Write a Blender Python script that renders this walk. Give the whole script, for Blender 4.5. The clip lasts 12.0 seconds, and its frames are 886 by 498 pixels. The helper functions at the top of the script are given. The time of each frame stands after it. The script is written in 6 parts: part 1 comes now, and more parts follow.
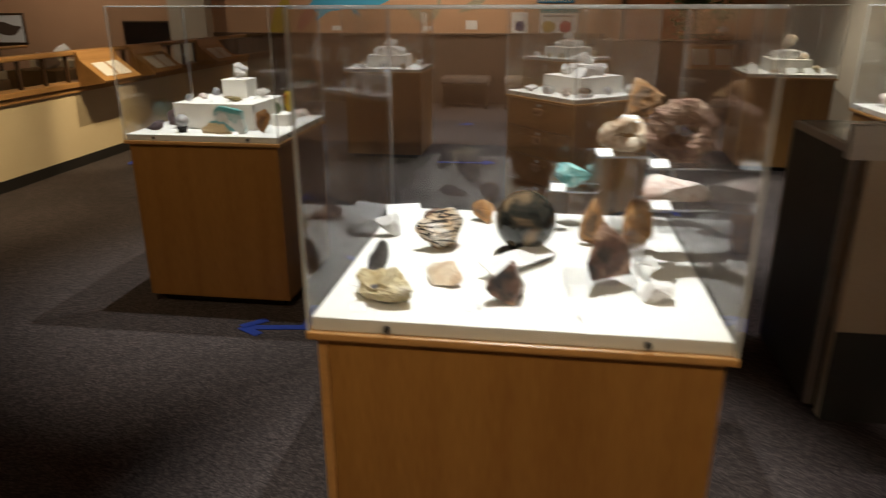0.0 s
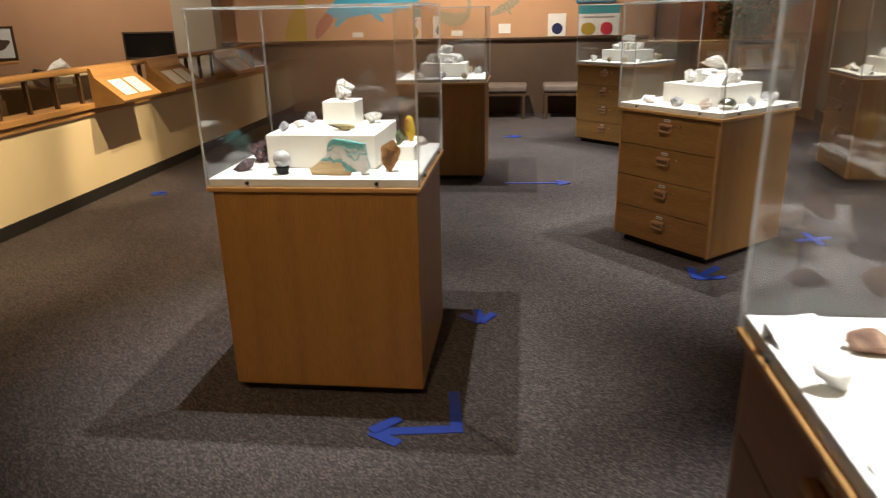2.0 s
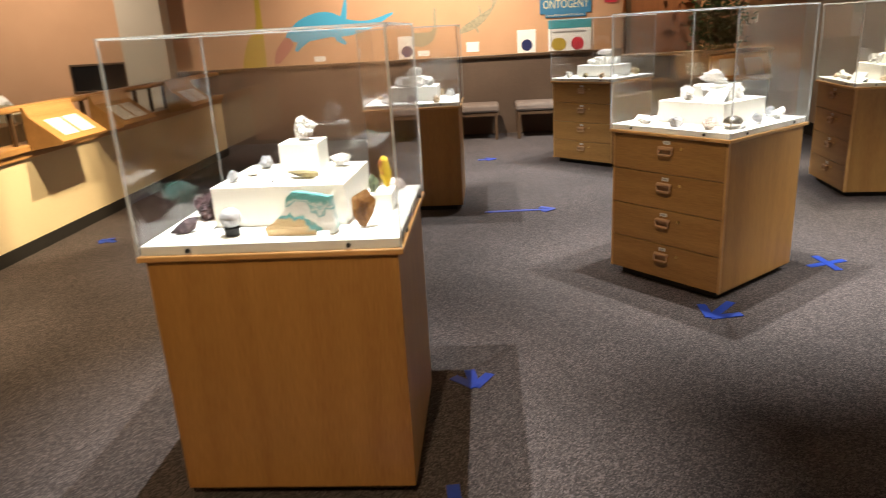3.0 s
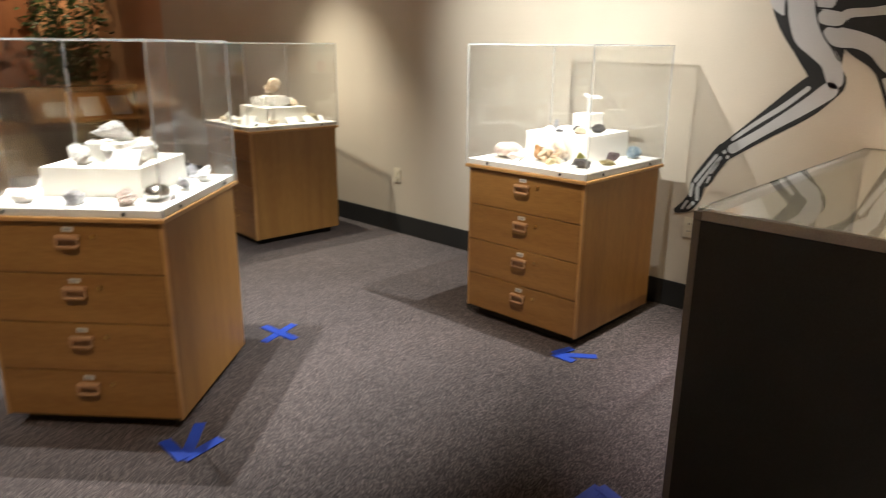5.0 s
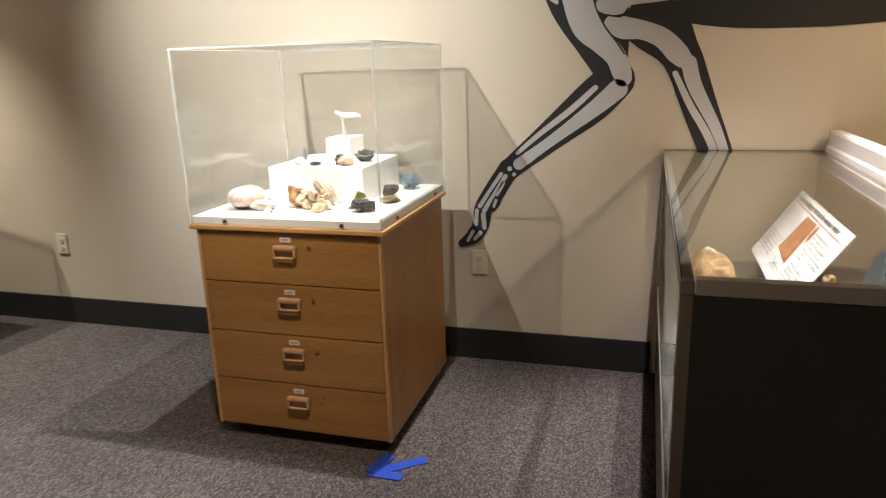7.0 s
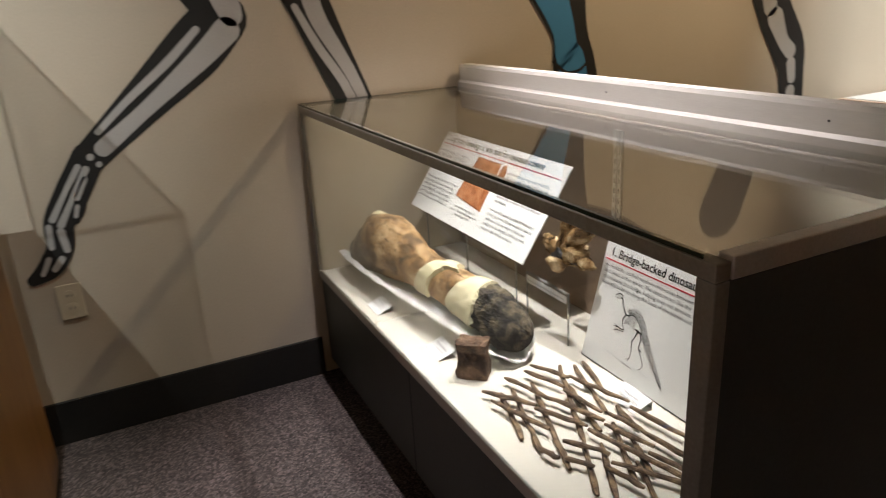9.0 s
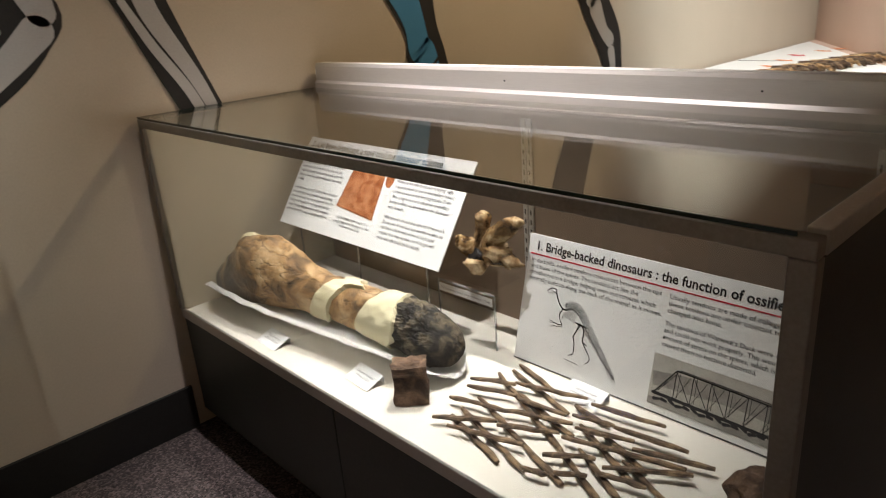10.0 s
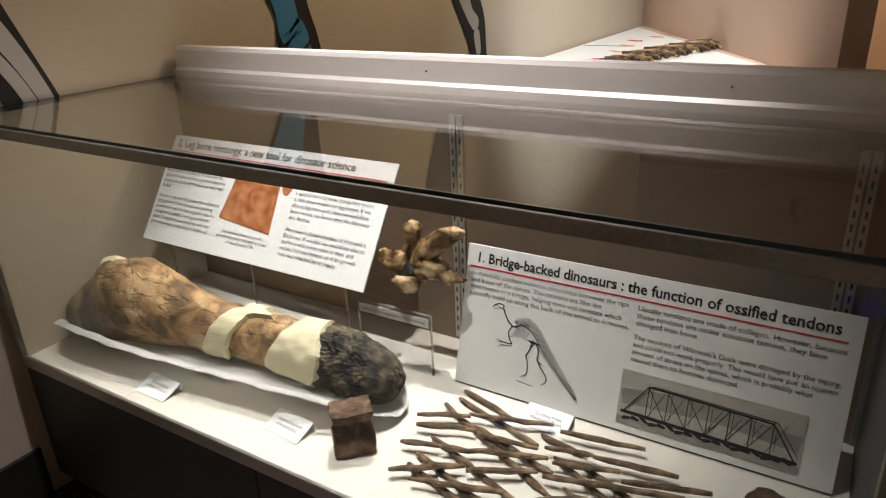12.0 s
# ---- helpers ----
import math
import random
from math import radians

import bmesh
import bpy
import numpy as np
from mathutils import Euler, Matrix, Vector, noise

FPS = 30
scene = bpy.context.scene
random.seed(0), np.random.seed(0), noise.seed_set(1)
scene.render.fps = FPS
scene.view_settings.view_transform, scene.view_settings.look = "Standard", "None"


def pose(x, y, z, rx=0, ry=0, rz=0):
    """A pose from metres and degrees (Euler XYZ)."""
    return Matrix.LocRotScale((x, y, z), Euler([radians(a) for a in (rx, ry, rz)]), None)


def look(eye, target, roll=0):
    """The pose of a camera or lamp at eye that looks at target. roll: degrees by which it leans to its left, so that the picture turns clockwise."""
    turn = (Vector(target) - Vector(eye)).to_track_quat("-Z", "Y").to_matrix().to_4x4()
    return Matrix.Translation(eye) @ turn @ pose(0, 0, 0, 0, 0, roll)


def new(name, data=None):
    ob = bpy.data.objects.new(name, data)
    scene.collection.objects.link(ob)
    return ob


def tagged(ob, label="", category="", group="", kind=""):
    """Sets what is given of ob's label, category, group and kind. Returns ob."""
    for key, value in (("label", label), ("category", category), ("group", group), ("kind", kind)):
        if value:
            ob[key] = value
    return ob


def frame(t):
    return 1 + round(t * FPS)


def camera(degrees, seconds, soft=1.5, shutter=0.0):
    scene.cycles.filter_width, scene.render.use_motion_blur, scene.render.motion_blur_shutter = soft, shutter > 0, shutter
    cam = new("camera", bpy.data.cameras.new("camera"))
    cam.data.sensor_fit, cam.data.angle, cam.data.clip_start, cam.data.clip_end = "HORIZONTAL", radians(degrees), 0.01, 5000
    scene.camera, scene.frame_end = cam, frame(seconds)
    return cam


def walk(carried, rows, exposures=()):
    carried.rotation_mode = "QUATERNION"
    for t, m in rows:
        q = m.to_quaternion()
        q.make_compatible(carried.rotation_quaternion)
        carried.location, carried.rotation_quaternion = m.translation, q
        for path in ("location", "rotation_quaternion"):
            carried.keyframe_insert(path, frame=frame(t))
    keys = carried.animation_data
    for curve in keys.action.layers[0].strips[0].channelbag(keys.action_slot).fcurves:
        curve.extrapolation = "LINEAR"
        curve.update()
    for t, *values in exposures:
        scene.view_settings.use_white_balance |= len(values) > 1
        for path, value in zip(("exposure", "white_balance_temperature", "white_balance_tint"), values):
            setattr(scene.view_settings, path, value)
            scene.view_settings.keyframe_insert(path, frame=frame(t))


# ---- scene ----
cam = camera(65.3, 12.0, soft=1.0, shutter=0.45)
PATH = [
    (0, (0.595, 0.241, 1.47), (0.327, 2.108, 0.805), -0.1),
    (0.5, (0.357, 0.489, 1.458), (-0.072, 2.331, 0.807), -0.3),
    (1, (0.123, 0.653, 1.435), (-0.178, 2.525, 0.801), 0.3),
    (1.5, (-0.111, 0.76, 1.454), (-0.182, 2.653, 0.815), -0.1),
    (2, (-0.271, 0.989, 1.443), (-0.494, 2.867, 0.791), -1.3),
    (2.5, (-0.368, 1.234, 1.444), (-0.624, 3.12, 0.831), -2.9),
    (4.3, (-0.356, 2.099, 1.451), (0.44, 3.837, 0.862), -0.2),
    (4.5, (-0.346, 2.225, 1.436), (0.647, 3.859, 0.849), 0.5),
    (5, (-0.243, 2.508, 1.454), (1.146, 3.833, 0.892), 0.5),
    (5.5, (-0.063, 2.726, 1.448), (1.415, 3.968, 0.924), -1.2),
    (6, (0.096, 2.962, 1.43), (1.694, 4.053, 0.923), -0.1),
    (6.5, (0.266, 3.207, 1.414), (2.05, 3.962, 0.917), -1.7),
    (7, (0.413, 3.382, 1.395), (2.263, 3.935, 0.875), -1.8),
    (7.5, (0.606, 3.535, 1.382), (2.517, 3.833, 0.871), -1.8),
    (7.7, (0.675, 3.642, 1.35), (2.604, 3.727, 0.831), -1.1),
    (9.3, (1.211, 3.917, 1.284), (2.837, 2.968, 0.609), -3.7),
    (9.5, (1.278, 3.94, 1.267), (2.841, 2.885, 0.601), -3.7),
    (10, (1.409, 4.043, 1.277), (2.793, 2.773, 0.591), -4.5),
    (10.5, (1.512, 4.061, 1.269), (2.793, 2.713, 0.532), -4.4),
    (11, (1.676, 4.016, 1.271), (2.875, 2.604, 0.517), -5.2),
    (11.5, (1.717, 3.985, 1.253), (2.71, 2.431, 0.478), -3.8),
    (12, (1.738, 4.02, 1.287), (2.721, 2.456, 0.521), -2.3),
]
walk(cam, [(t, look(eye, target, roll)) for t, eye, target, roll in PATH],
     [(0, -1.28), (0.5, -1.4), (1.0, -1.22), (2.0, -0.3), (2.7, 0.2), (4.3, 0.45), (4.6, 0.36), (5.0, 0.1), (5.5, 0.0), (7.7, -0.13), (9.3, -0.85), (10.5, -0.93), (12, -1.10)])

# ---- world and lights ----
world = bpy.data.worlds.new("world")
scene.world = world
world.use_nodes = True
world.node_tree.nodes["Background"].inputs[0].default_value = (0.05, 0.045, 0.04, 1)
world.node_tree.nodes["Background"].inputs[1].default_value = 0.3
scene.cycles.transparent_max_bounces = 40

CEIL = 3.3
LAMPS = []


def spot(x, y, z, tx, ty, tz, watts, degrees=120, blend=0.8, tint=(1.0, 0.86, 0.68), radius=0.014):
    data = bpy.data.lights.new("spot", "SPOT")
    data.energy, data.spot_size, data.spot_blend = watts, radians(degrees), blend
    data.color, data.shadow_soft_size = tint, radius
    ob = new("spot_lamp", data)
    ob.matrix_world = look((x, y, z), (tx, ty, tz))
    LAMPS.append((x, y, z))
    return ob


NEUTRAL, ROSY, WARM, AMBER = (0.985, 0.995, 0.955), (1.0, 0.905, 0.905), (1.0, 0.84, 0.66), (1.0, 0.76, 0.46)
spot(0.55, 1.90, 3.0, 0.57, 1.92, 0, 1000, 50, 0.9, NEUTRAL)
spot(-0.97, 3.64, 2.90, -1.0, 3.70, 0, 700, 61, 1.0, NEUTRAL)
spot(0.86, 5.36, 3.12, 0.93, 5.42, 0, 860, 60, 0.9, NEUTRAL)
spot(0.85, 5.08, 2.82, 3.42, 4.88, 1.50, 540, 56, 1.0, NEUTRAL)
spot(-1.05, 7.44, 3.0, -0.98, 7.4, 0, 560, 90, 0.6, NEUTRAL)
spot(0.85, 9.0, 3.0, 0.85, 9.0, 0, 600, 90, 0.6, NEUTRAL)
spot(2.70, 7.28, 2.95, 2.66, 7.20, 0, 600, 74, 1.0, (1.0, 0.95, 0.80))
spot(2.67, 4.17, 3.05, 2.46, 5.10, 0.3, 640, 66, 1.0, NEUTRAL)
spot(2.74, 2.45, 3.0, 2.68, 2.96, 0.42, 880, 36, 1.0, ROSY)
spot(2.58, 3.24, 3.05, 2.62, 3.00, 0.4, 650, 50, 1.0, ROSY)
# added warm fill at a guessed place, lifts the turned pedestal's front face
spot(-0.3, 3.6, 3.1, 0.62, 5.1, 0.45, 170, 30, 0.9, WARM)
spot(-1.85, 6.72, 3.1, -3.6, 6.66, 0.70, 640, 27, 0.7, AMBER)
# added wide amber fill for the half wall and the carpet before it
spot(-2.0, 5.5, 3.1, -3.2, 5.5, 0.0, 560, 96, 1.0, AMBER)
spot(-1.85, 4.45, 3.1, -3.7, 4.45, 0.6, 330, 48, 0.8, AMBER)
# added fill, no known source: brightens the plain oak pedestal's front
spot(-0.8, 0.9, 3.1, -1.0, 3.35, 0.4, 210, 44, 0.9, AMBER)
# second added fill from behind the start, for the first pedestal's front
spot(0.65, -0.7, 3.1, 0.6, 1.4, 0.35, 400, 36, 0.8, AMBER)
# added amber wash, position assumed, brightens the mural wall by the glass case
spot(2.3, 1.2, 3.1, 3.45, 2.0, 1.2, 270, 76, 1.0, AMBER)
# added washes for the two terracotta north walls, positions assumed
spot(-0.9, 9.3, 3.1, -1.0, 11.3, 1.5, 560, 120, 0.8, WARM)
spot(-6.6, 9.0, 3.1, -6.6, 11.3, 1.8, 290, 120, 0.8, WARM)
# added spot that brightens the pink partition and corner table
spot(2.2, 0.5, 3.1, 2.9, -0.6, 0.8, 600, 90, 0.8, NEUTRAL)
# added fill for the alcove, its source is unseen
spot(2.8, 11.6, 3.1, 2.6, 13, 1.4, 140, 110, 0.8, AMBER)
# added warm fill on the drawer front of the mural-wall pedestal
spot(1.25, 3.85, 3.1, 2.60, 4.62, 0.45, 300, 30, 1.0, WARM)
spot(2.18, -3.3, 3.0, 2.0, -3.6, 0, 330, 120, 0.8, WARM)
spot(1.6, -4.0, 3.0, 1.2, -4.3, 0, 330, 120, 0.8, WARM)
# added wash on the unseen south wall, so that the covers reflect it
spot(-1.9, -2.9, 3.1, -1.9, -5.0, 1.2, 620, 120, 0.8, WARM)


# ---- materials ----
def mat(name):
    m = bpy.data.materials.new(name)
    m.use_nodes = True
    nt = m.node_tree
    return m, nt, nt.nodes["Principled BSDF"], nt.links.new


def node(nt, kind, **values):
    n = nt.nodes.new(kind)
    for k, v in values.items():
        n.inputs[k].default_value = v
    return n


def coords(nt, scale=(1, 1, 1)):
    tc = nt.nodes.new("ShaderNodeTexCoord")
    mp = nt.nodes.new("ShaderNodeMapping")
    mp.inputs["Scale"].default_value = scale
    nt.links.new(tc.outputs["Object"], mp.inputs["Vector"])
    return mp.outputs["Vector"]


def surface(name, dark, light, scale=8.0, fine=120.0, rough=0.6, bump=0.15, depth=0.002, metal=0.0, stretch=(1, 1, 1), contrast=(0.35, 0.65), weight=0.5):
    """Two scales of noise between two colours, with a fine relief."""
    m, nt, bsdf, link = mat(name)
    vec = coords(nt, stretch)
    big = node(nt, "ShaderNodeTexNoise", Scale=scale, Detail=4.0)
    small = node(nt, "ShaderNodeTexNoise", Scale=fine, Detail=3.0)
    link(vec, big.inputs["Vector"])
    link(vec, small.inputs["Vector"])
    add = nt.nodes.new("ShaderNodeMix")
    add.inputs["Factor"].default_value = weight
    link(big.outputs["Fac"], add.inputs["A"])
    link(small.outputs["Fac"], add.inputs["B"])
    ramp = nt.nodes.new("ShaderNodeValToRGB")
    ramp.color_ramp.elements[0].position, ramp.color_ramp.elements[1].position = contrast
    ramp.color_ramp.elements[0].color = (*dark, 1)
    ramp.color_ramp.elements[1].color = (*light, 1)
    link(add.outputs["Result"], ramp.inputs["Fac"])
    link(ramp.outputs["Color"], bsdf.inputs["Base Color"])
    bsdf.inputs["Roughness"].default_value = rough
    bsdf.inputs["Metallic"].default_value = metal
    bp = node(nt, "ShaderNodeBump", Strength=bump, Distance=depth)
    link(small.outputs["Fac"], bp.inputs["Height"])
    link(bp.outputs["Normal"], bsdf.inputs["Normal"])
    return m


def plain(name, colour, rough=0.5, metal=0.0):
    m, nt, bsdf, link = mat(name)
    bsdf.inputs["Base Color"].default_value = (*colour, 1)
    bsdf.inputs["Roughness"].default_value = rough
    bsdf.inputs["Metallic"].default_value = metal
    return m


def clear(name, tint=(0.97, 0.98, 0.98), ior=1.49, rough=0.0, sharp=5.0):
    """Thin clear sheet: passes light straight on and mirrors by Fresnel."""
    m, nt, bsdf, link = mat(name)
    nt.nodes.remove(bsdf)
    through_it = nt.nodes.new("ShaderNodeBsdfTransparent")
    through_it.inputs["Color"].default_value = (*tint, 1)
    mirror = nt.nodes.new("ShaderNodeBsdfGlossy")
    mirror.inputs["Roughness"].default_value = rough
    fres = node(nt, "ShaderNodeLayerWeight", Blend=0.5)
    steep = nt.nodes.new("ShaderNodeMath")
    steep.operation = "POWER"
    steep.inputs[1].default_value = sharp
    link(fres.outputs["Facing"], steep.inputs[0])
    base = ((ior - 1) / (ior + 1)) ** 2
    gloss = nt.nodes.new("ShaderNodeMath")
    gloss.operation = "MULTIPLY_ADD"
    gloss.inputs[1].default_value, gloss.inputs[2].default_value = 1 - base, base
    link(steep.outputs[0], gloss.inputs[0])
    mix = nt.nodes.new("ShaderNodeMixShader")
    link(gloss.outputs[0], mix.inputs["Fac"])
    link(through_it.outputs["BSDF"], mix.inputs[1])
    link(mirror.outputs["BSDF"], mix.inputs[2])
    link(mix.outputs["Shader"], nt.nodes["Material Output"].inputs["Surface"])
    return m


def rock_mat(name, a, b, c, scale=18.0, rough=0.6, bands=0.0, gloss_bump=0.5):
    """Mottled stone of three colours, with optional bands."""
    m, nt, bsdf, link = mat(name)
    vec = coords(nt)
    n1 = node(nt, "ShaderNodeTexNoise", Scale=scale, Detail=6.0, Distortion=0.6)
    link(vec, n1.inputs["Vector"])
    fac = n1.outputs["Fac"]
    if bands:
        w = node(nt, "ShaderNodeTexWave", Scale=bands, Distortion=6.0, Detail=3.0)
        w.bands_direction = "Z"
        link(vec, w.inputs["Vector"])
        fac = w.outputs["Fac"]
    ramp = nt.nodes.new("ShaderNodeValToRGB")
    e = ramp.color_ramp.elements
    e[0].position, e[0].color = 0.36, (*a, 1)
    e[1].position, e[1].color = 0.64, (*c, 1)
    mid = e.new(0.5)
    mid.color = (*b, 1)
    link(fac, ramp.inputs["Fac"])
    link(ramp.outputs["Color"], bsdf.inputs["Base Color"])
    bsdf.inputs["Roughness"].default_value = rough
    if gloss_bump:
        # speckle, and dark hair cracks
        speck = node(nt, "ShaderNodeTexNoise", Scale=scale * 9, Detail=4.0)
        link(vec, speck.inputs["Vector"])
        shade = nt.nodes.new("ShaderNodeMapRange")
        shade.inputs["From Min"].default_value, shade.inputs["From Max"].default_value = 0.35, 0.65
        shade.inputs["To Min"].default_value, shade.inputs["To Max"].default_value = 0.78, 1.08
        link(speck.outputs["Fac"], shade.inputs["Value"])
        mul = nt.nodes.new("ShaderNodeVectorMath")
        mul.operation = "SCALE"
        link(ramp.outputs["Color"], mul.inputs[0])
        link(shade.outputs["Result"], mul.inputs["Scale"])
        link(mul.outputs["Vector"], bsdf.inputs["Base Color"])
    n2 = node(nt, "ShaderNodeTexNoise", Scale=scale * 7, Detail=8.0, Roughness=0.75)
    link(vec, n2.inputs["Vector"])
    bp = node(nt, "ShaderNodeBump", Strength=min(gloss_bump * 1.5, 1.0), Distance=0.005)
    link(n2.outputs["Fac"], bp.inputs["Height"])
    link(bp.outputs["Normal"], bsdf.inputs["Normal"])
    return m




def loop_carpet(name):
    """Loop pile: every loop has a shade of its own, over slow worn patches."""
    m, nt, bsdf, link = mat(name)
    vec = coords(nt)
    loops = node(nt, "ShaderNodeTexVoronoi", Scale=180.0)
    fleck = node(nt, "ShaderNodeTexNoise", Scale=95.0, Detail=4.0, Roughness=0.75)
    worn = node(nt, "ShaderNodeTexNoise", Scale=1.1, Detail=5.0)
    for n in (loops, fleck, worn):
        link(vec, n.inputs["Vector"])
    sep = nt.nodes.new("ShaderNodeSeparateColor")
    link(loops.outputs["Color"], sep.inputs["Color"])
    half = nt.nodes.new("ShaderNodeMix")
    half.inputs["Factor"].default_value = 0.45
    link(sep.outputs["Red"], half.inputs["A"])
    link(fleck.outputs["Fac"], half.inputs["B"])
    ramp = nt.nodes.new("ShaderNodeValToRGB")
    e = ramp.color_ramp.elements
    e[0].position, e[0].color = 0.18, (0.008, 0.0065, 0.0065, 1)
    e[1].position, e[1].color = 0.85, (0.130, 0.108, 0.108, 1)
    k = e.new(0.5)
    k.color = (0.040, 0.032, 0.031, 1)
    link(half.outputs["Result"], ramp.inputs["Fac"])
    warm = nt.nodes.new("ShaderNodeMix")
    warm.data_type, warm.blend_type = "RGBA", "MULTIPLY"
    warm.inputs["B"].default_value = (1.08, 0.98, 0.93, 1)
    link(sep.outputs["Green"], warm.inputs["Factor"])
    link(ramp.outputs["Color"], warm.inputs["A"])
    span = nt.nodes.new("ShaderNodeMapRange")
    span.inputs["From Min"].default_value, span.inputs["From Max"].default_value = 0.3, 0.7
    span.inputs["To Min"].default_value, span.inputs["To Max"].default_value = 0.78, 1.2
    link(worn.outputs["Fac"], span.inputs["Value"])
    mul = nt.nodes.new("ShaderNodeVectorMath")
    mul.operation = "SCALE"
    link(warm.outputs["Result"], mul.inputs[0])
    link(span.outputs["Result"], mul.inputs["Scale"])
    link(mul.outputs["Vector"], bsdf.inputs["Base Color"])
    bsdf.inputs["Roughness"].default_value = 0.95
    bp = node(nt, "ShaderNodeBump", Strength=0.5, Distance=0.003)
    bp.invert = True
    link(loops.outputs["Distance"], bp.inputs["Height"])
    link(bp.outputs["Normal"], bsdf.inputs["Normal"])
    return m


CARPET = loop_carpet("loop_carpet")
OAK = surface("oak_veneer", (0.225, 0.105, 0.026), (0.345, 0.178, 0.048), 2.0, 45.0, 0.42, 0.05, 0.0006, stretch=(6, 6, 0.35))
OAK_SIDE = surface("oak_drawer", (0.22, 0.105, 0.027), (0.335, 0.175, 0.049), 2.0, 45.0, 0.42, 0.05, 0.0006, stretch=(0.35, 6, 6))
OAK_TRIM = surface("oak_trim", (0.36, 0.19, 0.065), (0.48, 0.27, 0.10), 3.0, 60.0, 0.35, 0.05, 0.0006, stretch=(5, 0.4, 5))
WHITE = surface("white_laminate", (0.74, 0.73, 0.69), (0.80, 0.79, 0.76), 6, 90, 0.5, 0.03, 0.0005)
RISER = surface("white_riser_paint", (0.76, 0.74, 0.68), (0.82, 0.80, 0.75), 6, 90, 0.55, 0.03, 0.0005)
BLACK = surface("black_laminate", (0.032, 0.037, 0.035), (0.044, 0.050, 0.047), 5, 140, 0.5, 0.06, 0.0006)
KICK = plain("black_kick", (0.008, 0.008, 0.008), 0.7)
BASEB = surface("black_vinyl_base", (0.007, 0.0065, 0.006), (0.013, 0.012, 0.011), 5, 120, 0.7, 0.05, 0.0006)
PLEXI = clear("acrylic_sheet", (0.972, 0.975, 0.975), 1.68, sharp=7.5)
PLEXI_EDGE = plain("acrylic_edge", (0.78, 0.80, 0.79), 0.25)
PLEXI_EDGE.node_tree.nodes["Principled BSDF"].inputs["Alpha"].default_value = 0.33
GLASS = clear("case_glass", (0.955, 0.975, 0.965), 1.52)
GLASS_EDGE = plain("glass_edge", (0.015, 0.035, 0.032), 0.1)
ALU = surface("brushed_aluminium", (0.46, 0.44, 0.41), (0.56, 0.54, 0.51), 8, 200, 0.4, 0.04, 0.0004, metal=0.55)
GREY_METAL = surface("grey_metal_frame", (0.24, 0.225, 0.205), (0.31, 0.29, 0.265), 8, 150, 0.42, 0.04, 0.0004, metal=0.45)
HANDLE = surface("tan_moulded_handle", (0.36, 0.20, 0.10), (0.44, 0.26, 0.14), 6, 60, 0.35, 0.03, 0.0004)
BRASS = plain("brass", (0.55, 0.38, 0.15), 0.3, 1.0)
WALL = surface("beige_wall_cloth", (0.50, 0.44, 0.35), (0.56, 0.495, 0.40), 2.5, 220, 0.85, 0.12, 0.001, stretch=(1, 1, 0.6))
ORANGE = surface("terracotta_wall", (0.50, 0.29, 0.165), (0.57, 0.34, 0.20), 1.6, 140, 0.85, 0.06, 0.001)
PINK = surface("pale_pink_wall", (0.60, 0.44, 0.36), (0.67, 0.50, 0.41), 1.6, 140, 0.85, 0.06, 0.001)
CREAM = surface("cream_half_wall", (0.62, 0.52, 0.32), (0.70, 0.59, 0.38), 1.6, 140, 0.8, 0.06, 0.001)
WAINS = surface("brown_wainscot", (0.085, 0.055, 0.038), (0.12, 0.08, 0.055), 2.0, 120, 0.7, 0.08, 0.001)
DARKWOOD = surface("dark_wood", (0.05, 0.028, 0.014), (0.09, 0.05, 0.025), 3, 60, 0.45, 0.05, 0.0006, stretch=(5, 5, 0.4))
DOORWOOD = surface("red_door_wood", (0.20, 0.075, 0.03), (0.28, 0.11, 0.045), 3, 60, 0.5, 0.05, 0.0006, stretch=(5, 5, 0.4))
CEILM = surface("ceiling_paint", (0.42, 0.33, 0.24), (0.48, 0.38, 0.29), 2, 80, 0.9, 0.05, 0.001)
TAPE = surface("blue_tape", (0.006, 0.032, 0.27), (0.011, 0.052, 0.37), 20, 200, 0.5, 0.1, 0.0005)
PAPER = surface("white_card", (0.78, 0.78, 0.77), (0.83, 0.83, 0.82), 10, 160, 0.6, 0.03, 0.0003)
TAGP = plain("drawer_tag_paper", (0.55, 0.54, 0.50), 0.6)
INK = plain("black_ink", (0.015, 0.015, 0.017), 0.6)
GREY_INK = plain("grey_ink", (0.30, 0.30, 0.30), 0.6)
RED_INK = plain("red_ink", (0.55, 0.03, 0.06), 0.6)
PHOTO_GREY = surface("photo_grey", (0.22, 0.21, 0.19), (0.36, 0.34, 0.31), 12, 60, 0.4, 0.0, 0.0003)
PHOTO_LIGHT = surface("photo_light", (0.42, 0.40, 0.36), (0.52, 0.50, 0.45), 12, 60, 0.4, 0.0, 0.0003)
PHOTO_ORANGE = rock_mat("photo_orange", (0.30, 0.09, 0.03), (0.42, 0.15, 0.06), (0.50, 0.22, 0.10), 30, 0.4, gloss_bump=0.0)
M_BLACK = surface("mural_black", (0.010, 0.010, 0.010), (0.018, 0.017, 0.016), 3, 200, 0.75, 0.08, 0.001)
M_BONE = surface("mural_grey", (0.42, 0.415, 0.41), (0.48, 0.475, 0.47), 3, 200, 0.8, 0.08, 0.001)
M_BLUE = surface("mural_blue", (0.045, 0.21, 0.42), (0.06, 0.26, 0.50), 3, 200, 0.8, 0.08, 0.001)
M_SKY = plain("mural_light_blue", (0.06, 0.38, 0.60), 0.8)
M_YELLOW = plain("mural_yellow", (0.45, 0.32, 0.04), 0.8)
